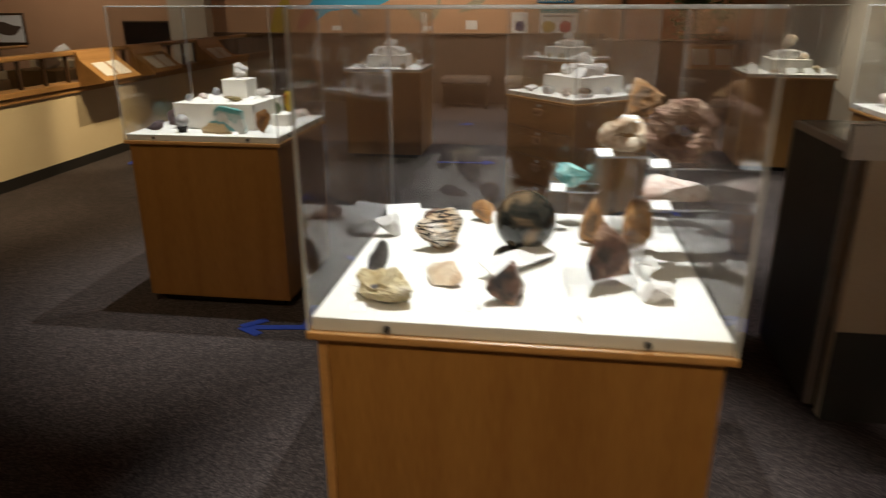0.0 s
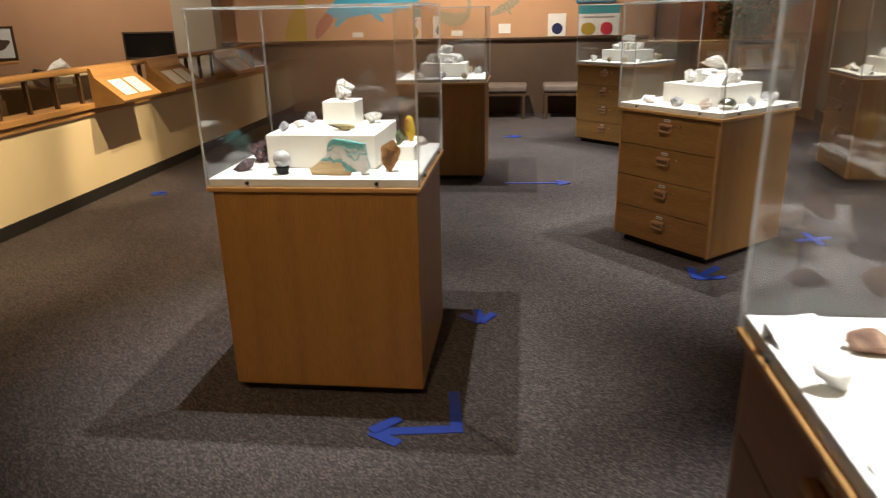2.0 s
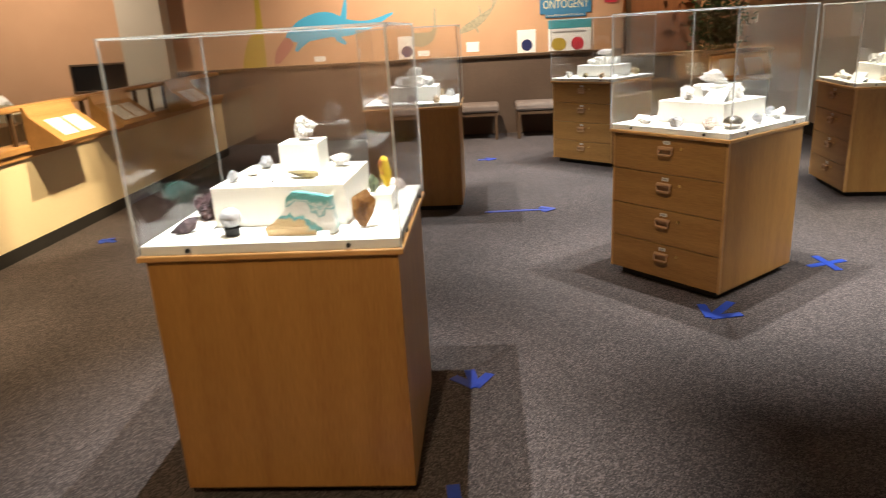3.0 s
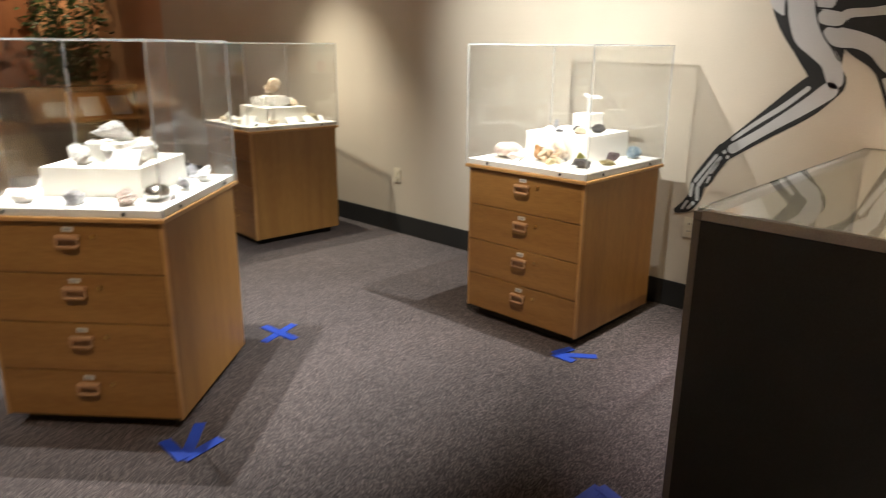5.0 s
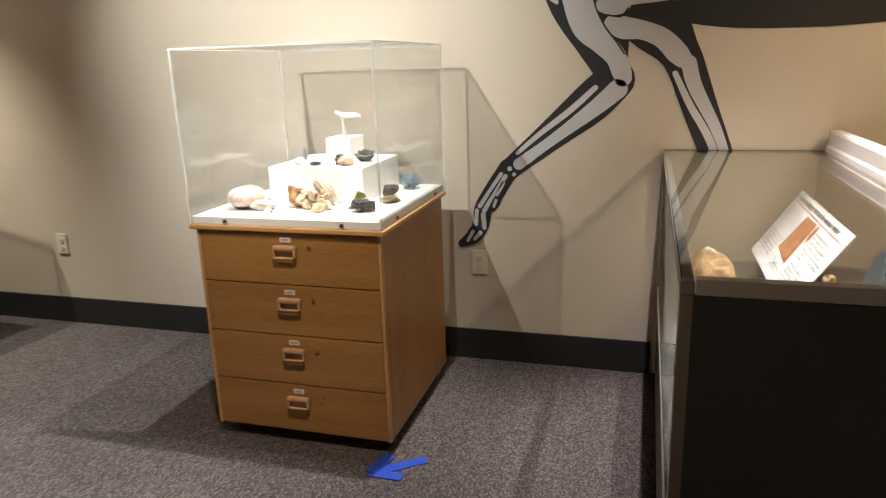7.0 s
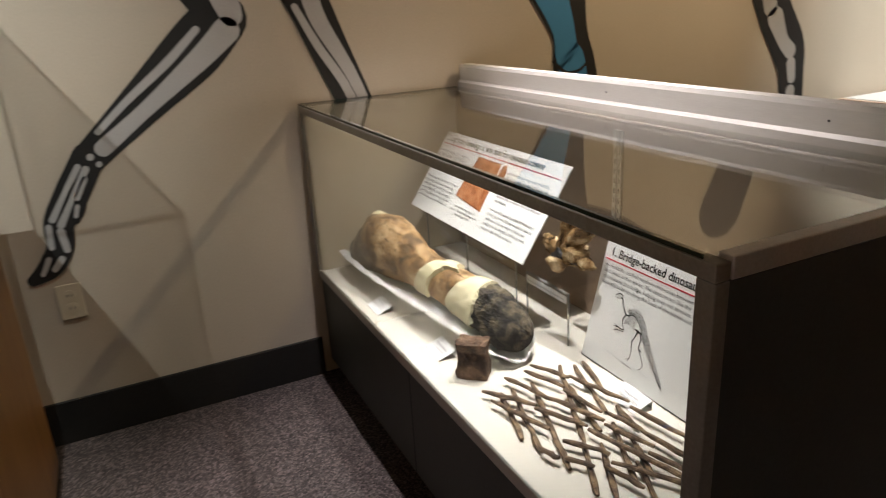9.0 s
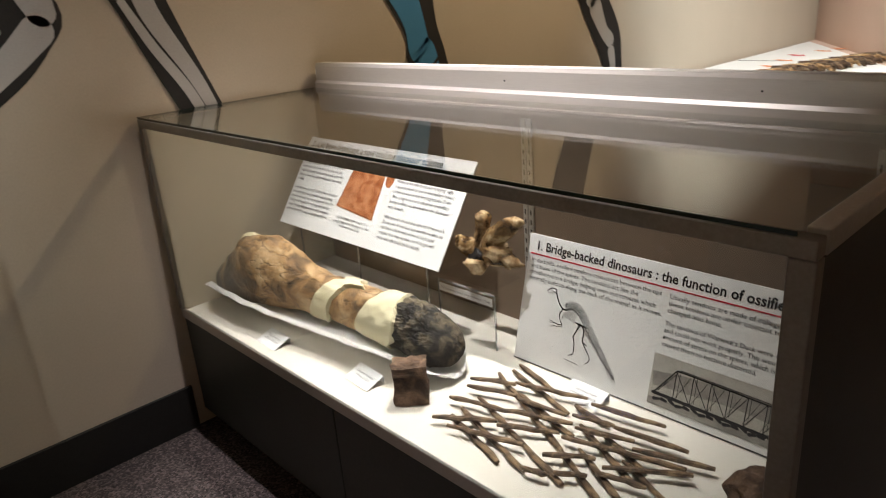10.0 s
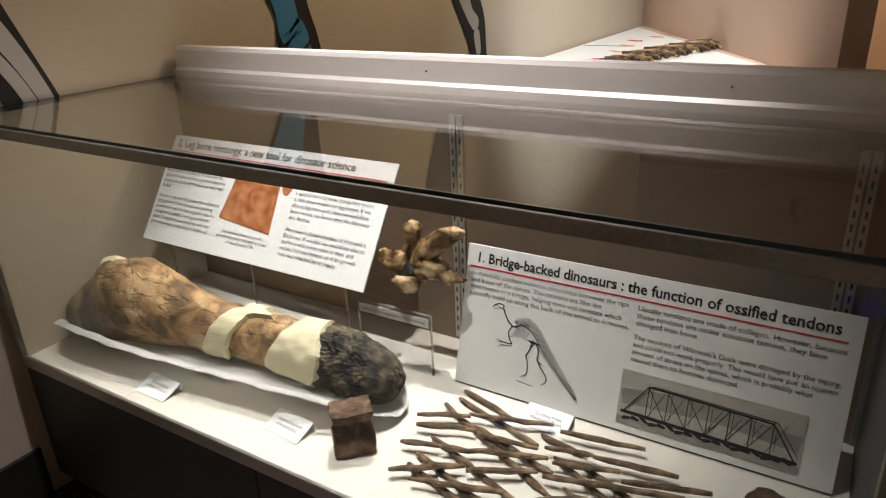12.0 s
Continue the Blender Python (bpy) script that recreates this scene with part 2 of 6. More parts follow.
M_ROSE = plain("mural_rose", (0.40, 0.15, 0.12), 0.8)
M_FISH = surface("mural_fish", (0.22, 0.20, 0.14), (0.42, 0.37, 0.24), 30, 90, 0.8, 0.0, 0.001)
SEAT = surface("grey_bench_cloth", (0.13, 0.10, 0.085), (0.19, 0.15, 0.125), 5, 150, 0.9, 0.3, 0.001)
LEAF = surface("dark_leaf", (0.015, 0.045, 0.012), (0.05, 0.11, 0.03), 6, 40, 0.5, 0.1, 0.001)
POT = surface("clay_pot", (0.18, 0.09, 0.05), (0.25, 0.13, 0.07), 6, 80, 0.7, 0.1, 0.001)
OUTLET = plain("ivory_plastic", (0.68, 0.62, 0.48), 0.35)
DARKSLOT = plain("dark_slot", (0.02, 0.02, 0.02), 0.6)
SCREEN = plain("dark_screen", (0.010, 0.009, 0.009), 0.25)

R_GREY = rock_mat("grey_stone", (0.05, 0.045, 0.045), (0.10, 0.09, 0.09), (0.18, 0.165, 0.16))
R_WHITE = rock_mat("white_quartz", (0.66, 0.64, 0.61), (0.78, 0.76, 0.73), (0.84, 0.83, 0.80), 25)
R_BROWN = rock_mat("brown_stone", (0.10, 0.045, 0.03), (0.22, 0.12, 0.075), (0.42, 0.30, 0.21))
R_ORANGE = rock_mat("orange_stone", (0.12, 0.07, 0.035), (0.40, 0.19, 0.06), (0.55, 0.42, 0.28))
R_CREAM = rock_mat("cream_stone", (0.45, 0.30, 0.18), (0.62, 0.50, 0.36), (0.70, 0.62, 0.50), 12)
R_YELLOW = rock_mat("olive_yellow_stone", (0.42, 0.32, 0.15), (0.60, 0.52, 0.33), (0.70, 0.65, 0.52), 14)
R_ZEBRA = rock_mat("black_white_dashed_stone", (0.72, 0.69, 0.64), (0.66, 0.50, 0.33), (0.46, 0.20, 0.06), 13)


def dashed(m):
    """Adds short black dashes in rows to a stone material."""
    nt = m.node_tree
    bsdf = nt.nodes["Principled BSDF"]
    dash = node(nt, "ShaderNodeTexNoise", Scale=52.0, Detail=2.0, Distortion=0.4)
    nt.links.new(coords(nt, (0.5, 2.2, 3.6)), dash.inputs["Vector"])
    rng = nt.nodes.new("ShaderNodeMapRange")
    rng.inputs["From Min"].default_value, rng.inputs["From Max"].default_value = 0.52, 0.55
    rng.inputs["To Min"].default_value, rng.inputs["To Max"].default_value = 1.0, 0.03
    nt.links.new(dash.outputs["Fac"], rng.inputs["Value"])
    mul = nt.nodes.new("ShaderNodeVectorMath")
    mul.operation = "SCALE"
    nt.links.new(bsdf.inputs["Base Color"].links[0].from_socket, mul.inputs[0])
    nt.links.new(rng.outputs["Result"], mul.inputs["Scale"])
    nt.links.new(mul.outputs["Vector"], bsdf.inputs["Base Color"])


dashed(R_ZEBRA)
R_RUST = rock_mat("dark_rusty_stone", (0.016, 0.014, 0.014), (0.13, 0.065, 0.042), (0.52, 0.34, 0.24), 20, 0.3)


def layered(name):
    """Stone slab in uneven layers: tan at the foot, then white and teal."""
    m, nt, bsdf, link = mat(name)
    vec = coords(nt)
    sep = nt.nodes.new("ShaderNodeSeparateXYZ")
    link(vec, sep.inputs["Vector"])
    wob = node(nt, "ShaderNodeTexNoise", Scale=16.0, Detail=5.0)
    link(vec, wob.inputs["Vector"])
    tilt = nt.nodes.new("ShaderNodeMath")
    tilt.operation = "MULTIPLY_ADD"
    tilt.inputs[1].default_value = 0.35
    link(sep.outputs["X"], tilt.inputs[0])
    link(sep.outputs["Z"], tilt.inputs[2])
    up = nt.nodes.new("ShaderNodeMath")
    up.operation = "MULTIPLY_ADD"
    up.inputs[1].default_value = 6.6
    link(tilt.outputs[0], up.inputs[0])
    link(wob.outputs["Fac"], up.inputs[2])
    low = nt.nodes.new("ShaderNodeMath")
    low.operation = "SUBTRACT"
    low.inputs[1].default_value = 0.47
    link(up.outputs[0], low.inputs[0])
    ramp = nt.nodes.new("ShaderNodeValToRGB")
    e = ramp.color_ramp.elements
    e[0].position, e[0].color = 0.22, (0.60, 0.44, 0.24, 1)
    e[1].position, e[1].color = 0.95, (0.10, 0.38, 0.38, 1)
    for q, c in ((0.27, (0.12, 0.36, 0.38, 1)), (0.34, (0.14, 0.40, 0.41, 1)), (0.37, (0.74, 0.73, 0.70, 1)), (0.60, (0.70, 0.72, 0.70, 1)), (0.63, (0.12, 0.40, 0.40, 1)), (0.68, (0.70, 0.72, 0.70, 1)), (0.74, (0.16, 0.44, 0.43, 1))):
        k = e.new(q)
        k.color = c
    link(low.outputs[0], ramp.inputs["Fac"])
    link(ramp.outputs["Color"], bsdf.inputs["Base Color"])
    bsdf.inputs["Roughness"].default_value = 0.35
    bp = node(nt, "ShaderNodeBump", Strength=0.5, Distance=0.003)
    link(wob.outputs["Fac"], bp.inputs["Height"])
    link(bp.outputs["Normal"], bsdf.inputs["Normal"])
    return m



R_BANDS = layered("turquoise_layered_stone")
R_TEAL = rock_mat("teal_mineral", (0.09, 0.36, 0.34), (0.25, 0.54, 0.50), (0.55, 0.70, 0.66), 40)
R_PURPLE = rock_mat("purple_crystal", (0.02, 0.012, 0.014), (0.07, 0.035, 0.042), (0.20, 0.13, 0.135), 30)
R_BALL = rock_mat("polished_dark_stone", (0.010, 0.011, 0.010), (0.020, 0.021, 0.018), (0.17, 0.115, 0.065), 14, 0.04, gloss_bump=0.0)
R_BLUE = rock_mat("pale_blue_mineral", (0.16, 0.22, 0.27), (0.30, 0.38, 0.43), (0.48, 0.55, 0.58), 30)
R_SLICE = rock_mat("brown_slice", (0.10, 0.04, 0.012), (0.25, 0.11, 0.03), (0.42, 0.24, 0.10), 20, 0.25)
R_PINK = rock_mat("pale_pink_shell", (0.55, 0.40, 0.34), (0.68, 0.60, 0.54), (0.74, 0.70, 0.66), 16)
R_STRIPE = rock_mat("striped_shell", (0.72, 0.68, 0.62), (0.66, 0.52, 0.36), (0.50, 0.33, 0.20), 16, 0.35, bands=26.0)
R_OLIVE = rock_mat("olive_crystal", (0.16, 0.17, 0.03), (0.34, 0.34, 0.10), (0.55, 0.54, 0.26), 30, 0.3)
R_METAL = rock_mat("silver_mineral", (0.25, 0.25, 0.27), (0.45, 0.45, 0.47), (0.7, 0.7, 0.72), 30, 0.25)
R_GOLD = rock_mat("dull_gold_mineral", (0.12, 0.09, 0.03), (0.25, 0.20, 0.08), (0.40, 0.33, 0.16), 30, 0.35)
BONE = rock_mat("fossil_bone", (0.14, 0.080, 0.036), (0.42, 0.245, 0.102), (0.62, 0.43, 0.23), 18, 0.5)
def cracked(m, scale=16.0, width=0.035):
    """Adds branching dark cracks to a stone material."""
    nt = m.node_tree
    bsdf = nt.nodes["Principled BSDF"]
    vec = coords(nt, (0.6, 1.6, 1.6))
    warp = node(nt, "ShaderNodeTexNoise", Scale=14.0, Detail=4.0)
    nt.links.new(vec, warp.inputs["Vector"])
    mixv = nt.nodes.new("ShaderNodeVectorMath")
    mixv.operation = "MULTIPLY_ADD"
    mixv.inputs[1].default_value = (0.13, 0.13, 0.13)
    nt.links.new(warp.outputs["Color"], mixv.inputs[0])
    nt.links.new(vec, mixv.inputs[2])
    vor = node(nt, "ShaderNodeTexVoronoi", Scale=scale)
    vor.feature = "DISTANCE_TO_EDGE"
    nt.links.new(mixv.outputs["Vector"], vor.inputs["Vector"])
    rng = nt.nodes.new("ShaderNodeMapRange")
    rng.inputs["From Max"].default_value = width
    rng.inputs["To Min"].default_value = 0.22
    nt.links.new(vor.outputs["Distance"], rng.inputs["Value"])
    patchy = node(nt, "ShaderNodeTexNoise", Scale=17.0, Detail=3.0)
    nt.links.new(vec, patchy.inputs["Vector"])
    gate = nt.nodes.new("ShaderNodeMapRange")
    gate.inputs["From Min"].default_value, gate.inputs["From Max"].default_value = 0.43, 0.57
    gate.inputs["To Min"].default_value, gate.inputs["To Max"].default_value = 1.0, 0.14
    nt.links.new(patchy.outputs["Fac"], gate.inputs["Value"])
    nt.links.new(gate.outputs["Result"], rng.inputs["To Min"])
    old = bsdf.inputs["Base Color"].links[0].from_socket
    mul = nt.nodes.new("ShaderNodeVectorMath")
    mul.operation = "SCALE"
    nt.links.new(old, mul.inputs[0])
    nt.links.new(rng.outputs["Result"], mul.inputs["Scale"])
    nt.links.new(mul.outputs["Vector"], bsdf.inputs["Base Color"])
    nrm = bsdf.inputs["Normal"].links[0].from_node
    bp = node(nt, "ShaderNodeBump", Strength=0.7, Distance=0.004)
    nt.links.new(rng.outputs["Result"], bp.inputs["Height"])
    nt.links.new(nrm.outputs["Normal"], bp.inputs["Normal"])
    nt.links.new(bp.outputs["Normal"], bsdf.inputs["Normal"])
    return m


def stained_head(m):
    """Grey and dark stains over the head end of the bone, with a torn edge."""
    nt = m.node_tree
    bsdf = nt.nodes["Principled BSDF"]
    vec = coords(nt)
    sep = nt.nodes.new("ShaderNodeSeparateXYZ")
    nt.links.new(vec, sep.inputs["Vector"])
    wob = node(nt, "ShaderNodeTexNoise", Scale=9.0, Detail=6.0, Roughness=0.65)
    nt.links.new(vec, wob.inputs["Vector"])
    add = nt.nodes.new("ShaderNodeMath")
    add.operation = "MULTIPLY_ADD"
    add.inputs[1].default_value = 0.42
    nt.links.new(wob.outputs["Fac"], add.inputs[0])
    nt.links.new(sep.outputs["X"], add.inputs[2])
    rng = nt.nodes.new("ShaderNodeMapRange")
    rng.inputs["From Min"].default_value, rng.inputs["From Max"].default_value = 0.44, 0.53
    nt.links.new(add.outputs[0], rng.inputs["Value"])
    grey = nt.nodes.new("ShaderNodeValToRGB")
    e = grey.color_ramp.elements
    e[0].position, e[0].color = 0.38, (0.030, 0.028, 0.027, 1)
    e[1].position, e[1].color = 0.66, (0.34, 0.23, 0.12, 1)
    k = e.new(0.5)
    k.color = (0.13, 0.115, 0.098, 1)
    nt.links.new(wob.outputs["Fac"], grey.inputs["Fac"])
    mix = nt.nodes.new("ShaderNodeMix")
    mix.data_type = "RGBA"
    nt.links.new(rng.outputs["Result"], mix.inputs["Factor"])
    nt.links.new(bsdf.inputs["Base Color"].links[0].from_socket, mix.inputs["A"])
    nt.links.new(grey.outputs["Color"], mix.inputs["B"])
    nt.links.new(mix.outputs["Result"], bsdf.inputs["Base Color"])


stained_head(BONE)
cracked(BONE, 25.0, 0.055)
BONE_DARK = rock_mat("charred_fossil_bone", (0.012, 0.010, 0.008), (0.045, 0.036, 0.026), (0.17, 0.135, 0.085), 26, 0.7, gloss_bump=1.0)
PLASTER = surface("cream_plaster", (0.66, 0.60, 0.38), (0.74, 0.68, 0.47), 10, 100, 0.6, 0.1, 0.001)
CAST = surface("white_plaster", (0.76, 0.75, 0.72), (0.84, 0.83, 0.81), 10, 120, 0.7, 0.2, 0.001)
TENDON = rock_mat("brown_tendon", (0.06, 0.035, 0.018), (0.14, 0.085, 0.045), (0.28, 0.185, 0.10), 35, 0.6)
HEEL = rock_mat("dark_brown_bone", (0.05, 0.026, 0.015), (0.12, 0.068, 0.04), (0.23, 0.14, 0.085), 25, 0.8)
VERT = rock_mat("glossy_brown_bone", (0.04, 0.02, 0.008), (0.30, 0.18, 0.08), (0.66, 0.50, 0.30), 22, 0.16)
DECK = surface("cream_case_floor", (0.64, 0.60, 0.52), (0.70, 0.66, 0.58), 5, 120, 0.6, 0.04, 0.0006)
BROWNP = surface("brown_case_panel", (0.20, 0.148, 0.105), (0.25, 0.185, 0.135), 4, 120, 0.65, 0.05, 0.0006)
BACKP = surface("cream_case_panel", (0.52, 0.45, 0.34), (0.57, 0.50, 0.385), 4, 120, 0.65, 0.05, 0.0006)


# ---- builders ----
def link_mesh(name, bm, material, smooth=False):
    me = bpy.data.meshes.new(name)
    bmesh.ops.recalc_face_normals(bm, faces=bm.faces)
    bm.to_mesh(me)
    bm.free()
    me.materials.append(material)
    if smooth:
        for p in me.polygons:
            p.use_smooth = True
    return new(name, me)


def part(name, bm, material, parent, label="", smooth=False):
    ob = link_mesh(name, bm, material, smooth)
    ob.parent = parent
    if label:
        tagged(ob, label)
    return ob


def thing(name, m, label, category, group=""):
    ob = new(name)
    ob.empty_display_size = 0.1
    ob.matrix_world = m
    return tagged(ob, label, category, group)


def solo(name, bm, material, m, label, category, group="", smooth=False, kind=""):
    ob = link_mesh(name, bm, material, smooth)
    ob.matrix_world = m
    return tagged(ob, label, category, group, kind)


def box(bm, x0, x1, y0, y1, z0, z1, bevel=0.0):
    m = Matrix.LocRotScale(((x0 + x1) / 2, (y0 + y1) / 2, (z0 + z1) / 2), None, (abs(x1 - x0), abs(y1 - y0), abs(z1 - z0)))
    vs = bmesh.ops.create_cube(bm, size=1, matrix=m)["verts"]
    if bevel:
        es = list({e for v in vs for e in v.link_edges})
        bmesh.ops.bevel(bm, geom=es, offset=bevel, segments=2, affect="EDGES", profile=0.5)
    return bm


def bm_box(x0, x1, y0, y1, z0, z1, bevel=0.0):
    return box(bmesh.new(), x0, x1, y0, y1, z0, z1, bevel)


def bm_cyl(r, h, m=None, segs=24, r2=None):
    bm = bmesh.new()
    mm = (m or Matrix()) @ Matrix.Translation((0, 0, h / 2))
    bmesh.ops.create_cone(bm, cap_ends=True, segments=segs, radius1=r, radius2=r if r2 is None else r2, depth=h, matrix=mm)
    return bm


def tube(bm, pts, radii, segs=8, squash=1.0):
    """A tapered tube along points."""
    rings = []
    pts = [Vector(p) for p in pts]
    for i, p in enumerate(pts):
        d = (pts[min(i + 1, len(pts) - 1)] - pts[max(i - 1, 0)]).normalized()
        a = d.orthogonal().normalized() if abs(d.z) > 0.95 else d.cross(Vector((0, 0, 1))).normalized()
        b = d.cross(a).normalized()
        rings.append([bm.verts.new(p + radii[i] * (a * math.cos(t) + b * squash * math.sin(t))) for t in (2 * math.pi * k / segs for k in range(segs))])
    for r0, r1 in zip(rings, rings[1:]):
        for k in range(segs):
            bm.faces.new((r0[k], r0[(k + 1) % segs], r1[(k + 1) % segs], r1[k]))
    bm.faces.new(rings[0][::-1])
    bm.faces.new(rings[-1])
    return bm


def spline(pts, n=8):
    """Catmull-Rom points through tuples of any length."""
    pts = [np.array(p, float) for p in pts]
    ext = [2 * pts[0] - pts[1]] + pts + [2 * pts[-1] - pts[-2]]
    out = []
    for i in range(1, len(ext) - 2):
        p0, p1, p2, p3 = ext[i - 1:i + 3]
        for k in range(n):
            t = k / n
            out.append(0.5 * (2 * p1 + (p2 - p0) * t + (2 * p0 - 5 * p1 + 4 * p2 - p3) * t * t + (3 * p1 - p0 - 3 * p2 + p3) * t ** 3))
    out.append(pts[-1])
    return out


def roughen(bm, amount, freq, seed=0.0):
    """Lumpy surface for a bmesh: cut finer, then pushed by noise."""
    bmesh.ops.subdivide_edges(bm, edges=bm.edges[:], cuts=2, use_grid_fill=True)
    bm.normal_update()
    for v in bm.verts:
        q = v.co * freq + Vector((seed, 1, 2))
        v.co += v.normal * amount * (noise.noise(q) + 0.6 * noise.noise(q * 2.7))
    return bm


def ribbon(bm, pts, n=8, z0=0.0, z1=0.002, ends=True):
    """A flat painted stroke in the plane XY through (x, y, width), rounded at both ends, lifted by z1."""
    s = spline(pts, n) if n > 1 else [np.array(p, float) for p in pts]
    left, right = [], []
    for i, p in enumerate(s):
        d = s[min(i + 1, len(s) - 1)][:2] - s[max(i - 1, 0)][:2]
        d = d / (np.linalg.norm(d) + 1e-9)
        nrm = np.array((-d[1], d[0]))
        w = max(p[2], 1e-4) / 2
        left.append(p[:2] + nrm * w)
        right.append(p[:2] - nrm * w)
    top_l = [bm.verts.new((*q, z1)) for q in left]
    top_r = [bm.verts.new((*q, z1)) for q in right]
    for i in range(len(s) - 1):
        bm.faces.new((top_l[i], top_r[i], top_r[i + 1], top_l[i + 1]))
    if ends:
        for i, j in ((0, 1), (-1, -2)):
            c, d = s[i][:2], s[i][:2] - s[j][:2]
            a0, w = math.atan2(d[1], d[0]), max(s[i][2], 1e-4) / 2
            arc = [bm.verts.new((c[0] + w * math.cos(a0 + t), c[1] + w * math.sin(a0 + t), z1)) for t in np.linspace(-math.pi / 2, math.pi / 2, 9)]
            bm.faces.new(arc)
    return bm


def flat_poly(bm, pts, z=0.002):
    bm.faces.new([bm.verts.new((x, y, z)) for x, y in pts])
    return bm


def disc(bm, x, y, rx, ry, z=0.002, segs=24):
    return flat_poly(bm, [(x + rx * math.cos(2 * math.pi * k / segs), y + ry * math.sin(2 * math.pi * k / segs)) for k in range(segs)], z)


def lettering(name, body, size, material, parent, m, spacing=1.0, align="LEFT", width=None, bold=0.0):
    """Words in the built-in font as a flat mesh under parent; squeezed to width where one is given."""
    cu = bpy.data.curves.new(name, "FONT")
    cu.body, cu.size, cu.align_x, cu.space_line = body, size, align, spacing
    cu.resolution_u = 2
    cu.offset = bold * size
    ob = bpy.data.objects.new(name, cu)
    scene.collection.objects.link(ob)
    me = bpy.data.meshes.new_from_object(ob.evaluated_get(bpy.context.evaluated_depsgraph_get()))
    bpy.data.objects.remove(ob)
    me.name = name
    if width:
        xs = [v.co.x for v in me.vertices]
        k = width / max(max(xs) - min(xs), 1e-6)
        for v in me.vertices:
            v.co.x *= k
    me.materials.clear()
    me.materials.append(material)
    out = new(name, me)
    out.parent = parent
    out.matrix_local = m
    return out


def rock_bm(seed, dx, dy, dz, sub=3, rough=0.28, cuts=13, crumb=0.0, taper=0.0):
    """A broken stone: a lumpy ball cut by some planes, resting on z = 0."""
    rnd = random.Random(seed)
    bm = bmesh.new()
    bmesh.ops.create_icosphere(bm, subdivisions=sub, radius=1)
    off = Vector((rnd.uniform(0, 50), rnd.uniform(0, 50), rnd.uniform(0, 50)))
    planes = []
    for _ in range(cuts):
        d = Vector((rnd.gauss(0, 1), rnd.gauss(0, 1), rnd.gauss(0, 0.8))).normalized()
        planes.append((d, rnd.uniform(0.40, 0.74)))
    for v in bm.verts:
        p = v.co.copy()
        p *= 1 + rough * noise.noise(p * 1.4 + off) + rough * 0.5 * noise.noise(p * 3.7 + off)
        for d, h in planes:
            o = p.dot(d) - h
            if o > 0:
                p -= d * o * 0.98
        p *= 1 + 0.13 * abs(noise.noise(p * 3.4 + off)) + 0.075 * noise.noise(p * 8 + off) + 0.06 * abs(noise.noise(p * 15 + off))
        if crumb:
            p *= 1 + crumb * (abs(noise.noise(p * 5.5 + off)) + 0.7 * abs(noise.noise(p * 12 + off)) - 0.3)
        v.co = p
    lo = [min(v.co[i] for v in bm.verts) for i in range(3)]
    hi = [max(v.co[i] for v in bm.verts) for i in range(3)]
    for v in bm.verts:
        v.co = Vector(((v.co.x - (lo[0] + hi[0]) / 2) / (hi[0] - lo[0]) * dx, (v.co.y - (lo[1] + hi[1]) / 2) / (hi[1] - lo[1]) * dy,
                       max((v.co.z - lo[2]) / (hi[2] - lo[2]) * dz * 1.08 - 0.08 * dz, 0)))
    for v in bm.verts:
        k = 1 - taper * v.co.z / dz
        v.co.x, v.co.y = v.co.x * k + taper * 0.12 * v.co.z, v.co.y * k
    return bm


def rock(name, seed, x, y, z, dx, dy, dz, material, label, turn=0, tilt=0, group="", sub=4, rough=0.28, cuts=13, smooth=False, crumb=0.0, taper=0.0):
    return solo(name, rock_bm(seed, dx, dy, dz, sub, rough, cuts, crumb, taper), material, pose(x, y, z, tilt, 0, turn), label, "mineral", group, smooth)


def cluster(name, seed, x, y, z, dx, dy, dz, material, label, turn=0, n=46, group=""):
    """A crystal group: a low stone bed bristling with small pointed crystals."""
    rr = random.Random(seed)
    bm = rock_bm(seed, dx * 0.92, dy * 0.92, dz * 0.8, 4, 0.45, 4, 0.6)
    for _ in range(n * 2):
        a, e = rr.uniform(0, 6.283), rr.uniform(0.1, 1.5)
        d = Vector((math.cos(a) * math.cos(e), math.sin(a) * math.cos(e), math.sin(e)))
        base = Vector((d.x * dx * 0.36, d.y * dy * 0.36, 0.15 * dz + d.z * dz * 0.45))
        l, w = rr.uniform(0.06, 0.20), rr.uniform(0.025, 0.055) * min(dx, dy)
        d = (d + Vector((rr.gauss(0, 0.4), rr.gauss(0, 0.4), rr.gauss(0, 0.3)))).normalized()
        tip = base + Vector((d.x * dx * l, d.y * dy * l, d.z * dz * l * 1.2))
        tip.z = max(tip.z, 0.004)
        tube(bm, [base, base.lerp(tip, 0.75), tip], [w, w * rr.uniform(0.8, 1.1), w * 0.3], 5)
    return solo(name, bm, material, pose(x, y, z, 0, 0, turn), label, "mineral", group)


def whelk(name, x, y, z, size, material, label, turn=0, tilt=0, group=""):
    """A coiled shell, wound as a tapering spiral tube."""
    pts, rad = [], []
    for k in range(60):
        f = k / 59
        a, rr2 = f * 6.283 * 2.6, 0.5 * (1 - f) ** 1.1
        pts.append((rr2 * math.cos(a) * size, rr2 * math.sin(a) * size, (0.38 + 0.35 * f) * size))
        rad.append((0.36 * (1 - f) ** 0.9 + 0.02) * size)
    bm = tube(bmesh.new(), pts, rad, 14)
    for v in bm.verts:
        v.co *= 1 + 0.05 * noise.noise(v.co * 60)
        v.co.z = max(v.co.z, 0)
    return solo(name, bm, material, pose(x, y, z, tilt, 0, turn), label, "shell", group, True)


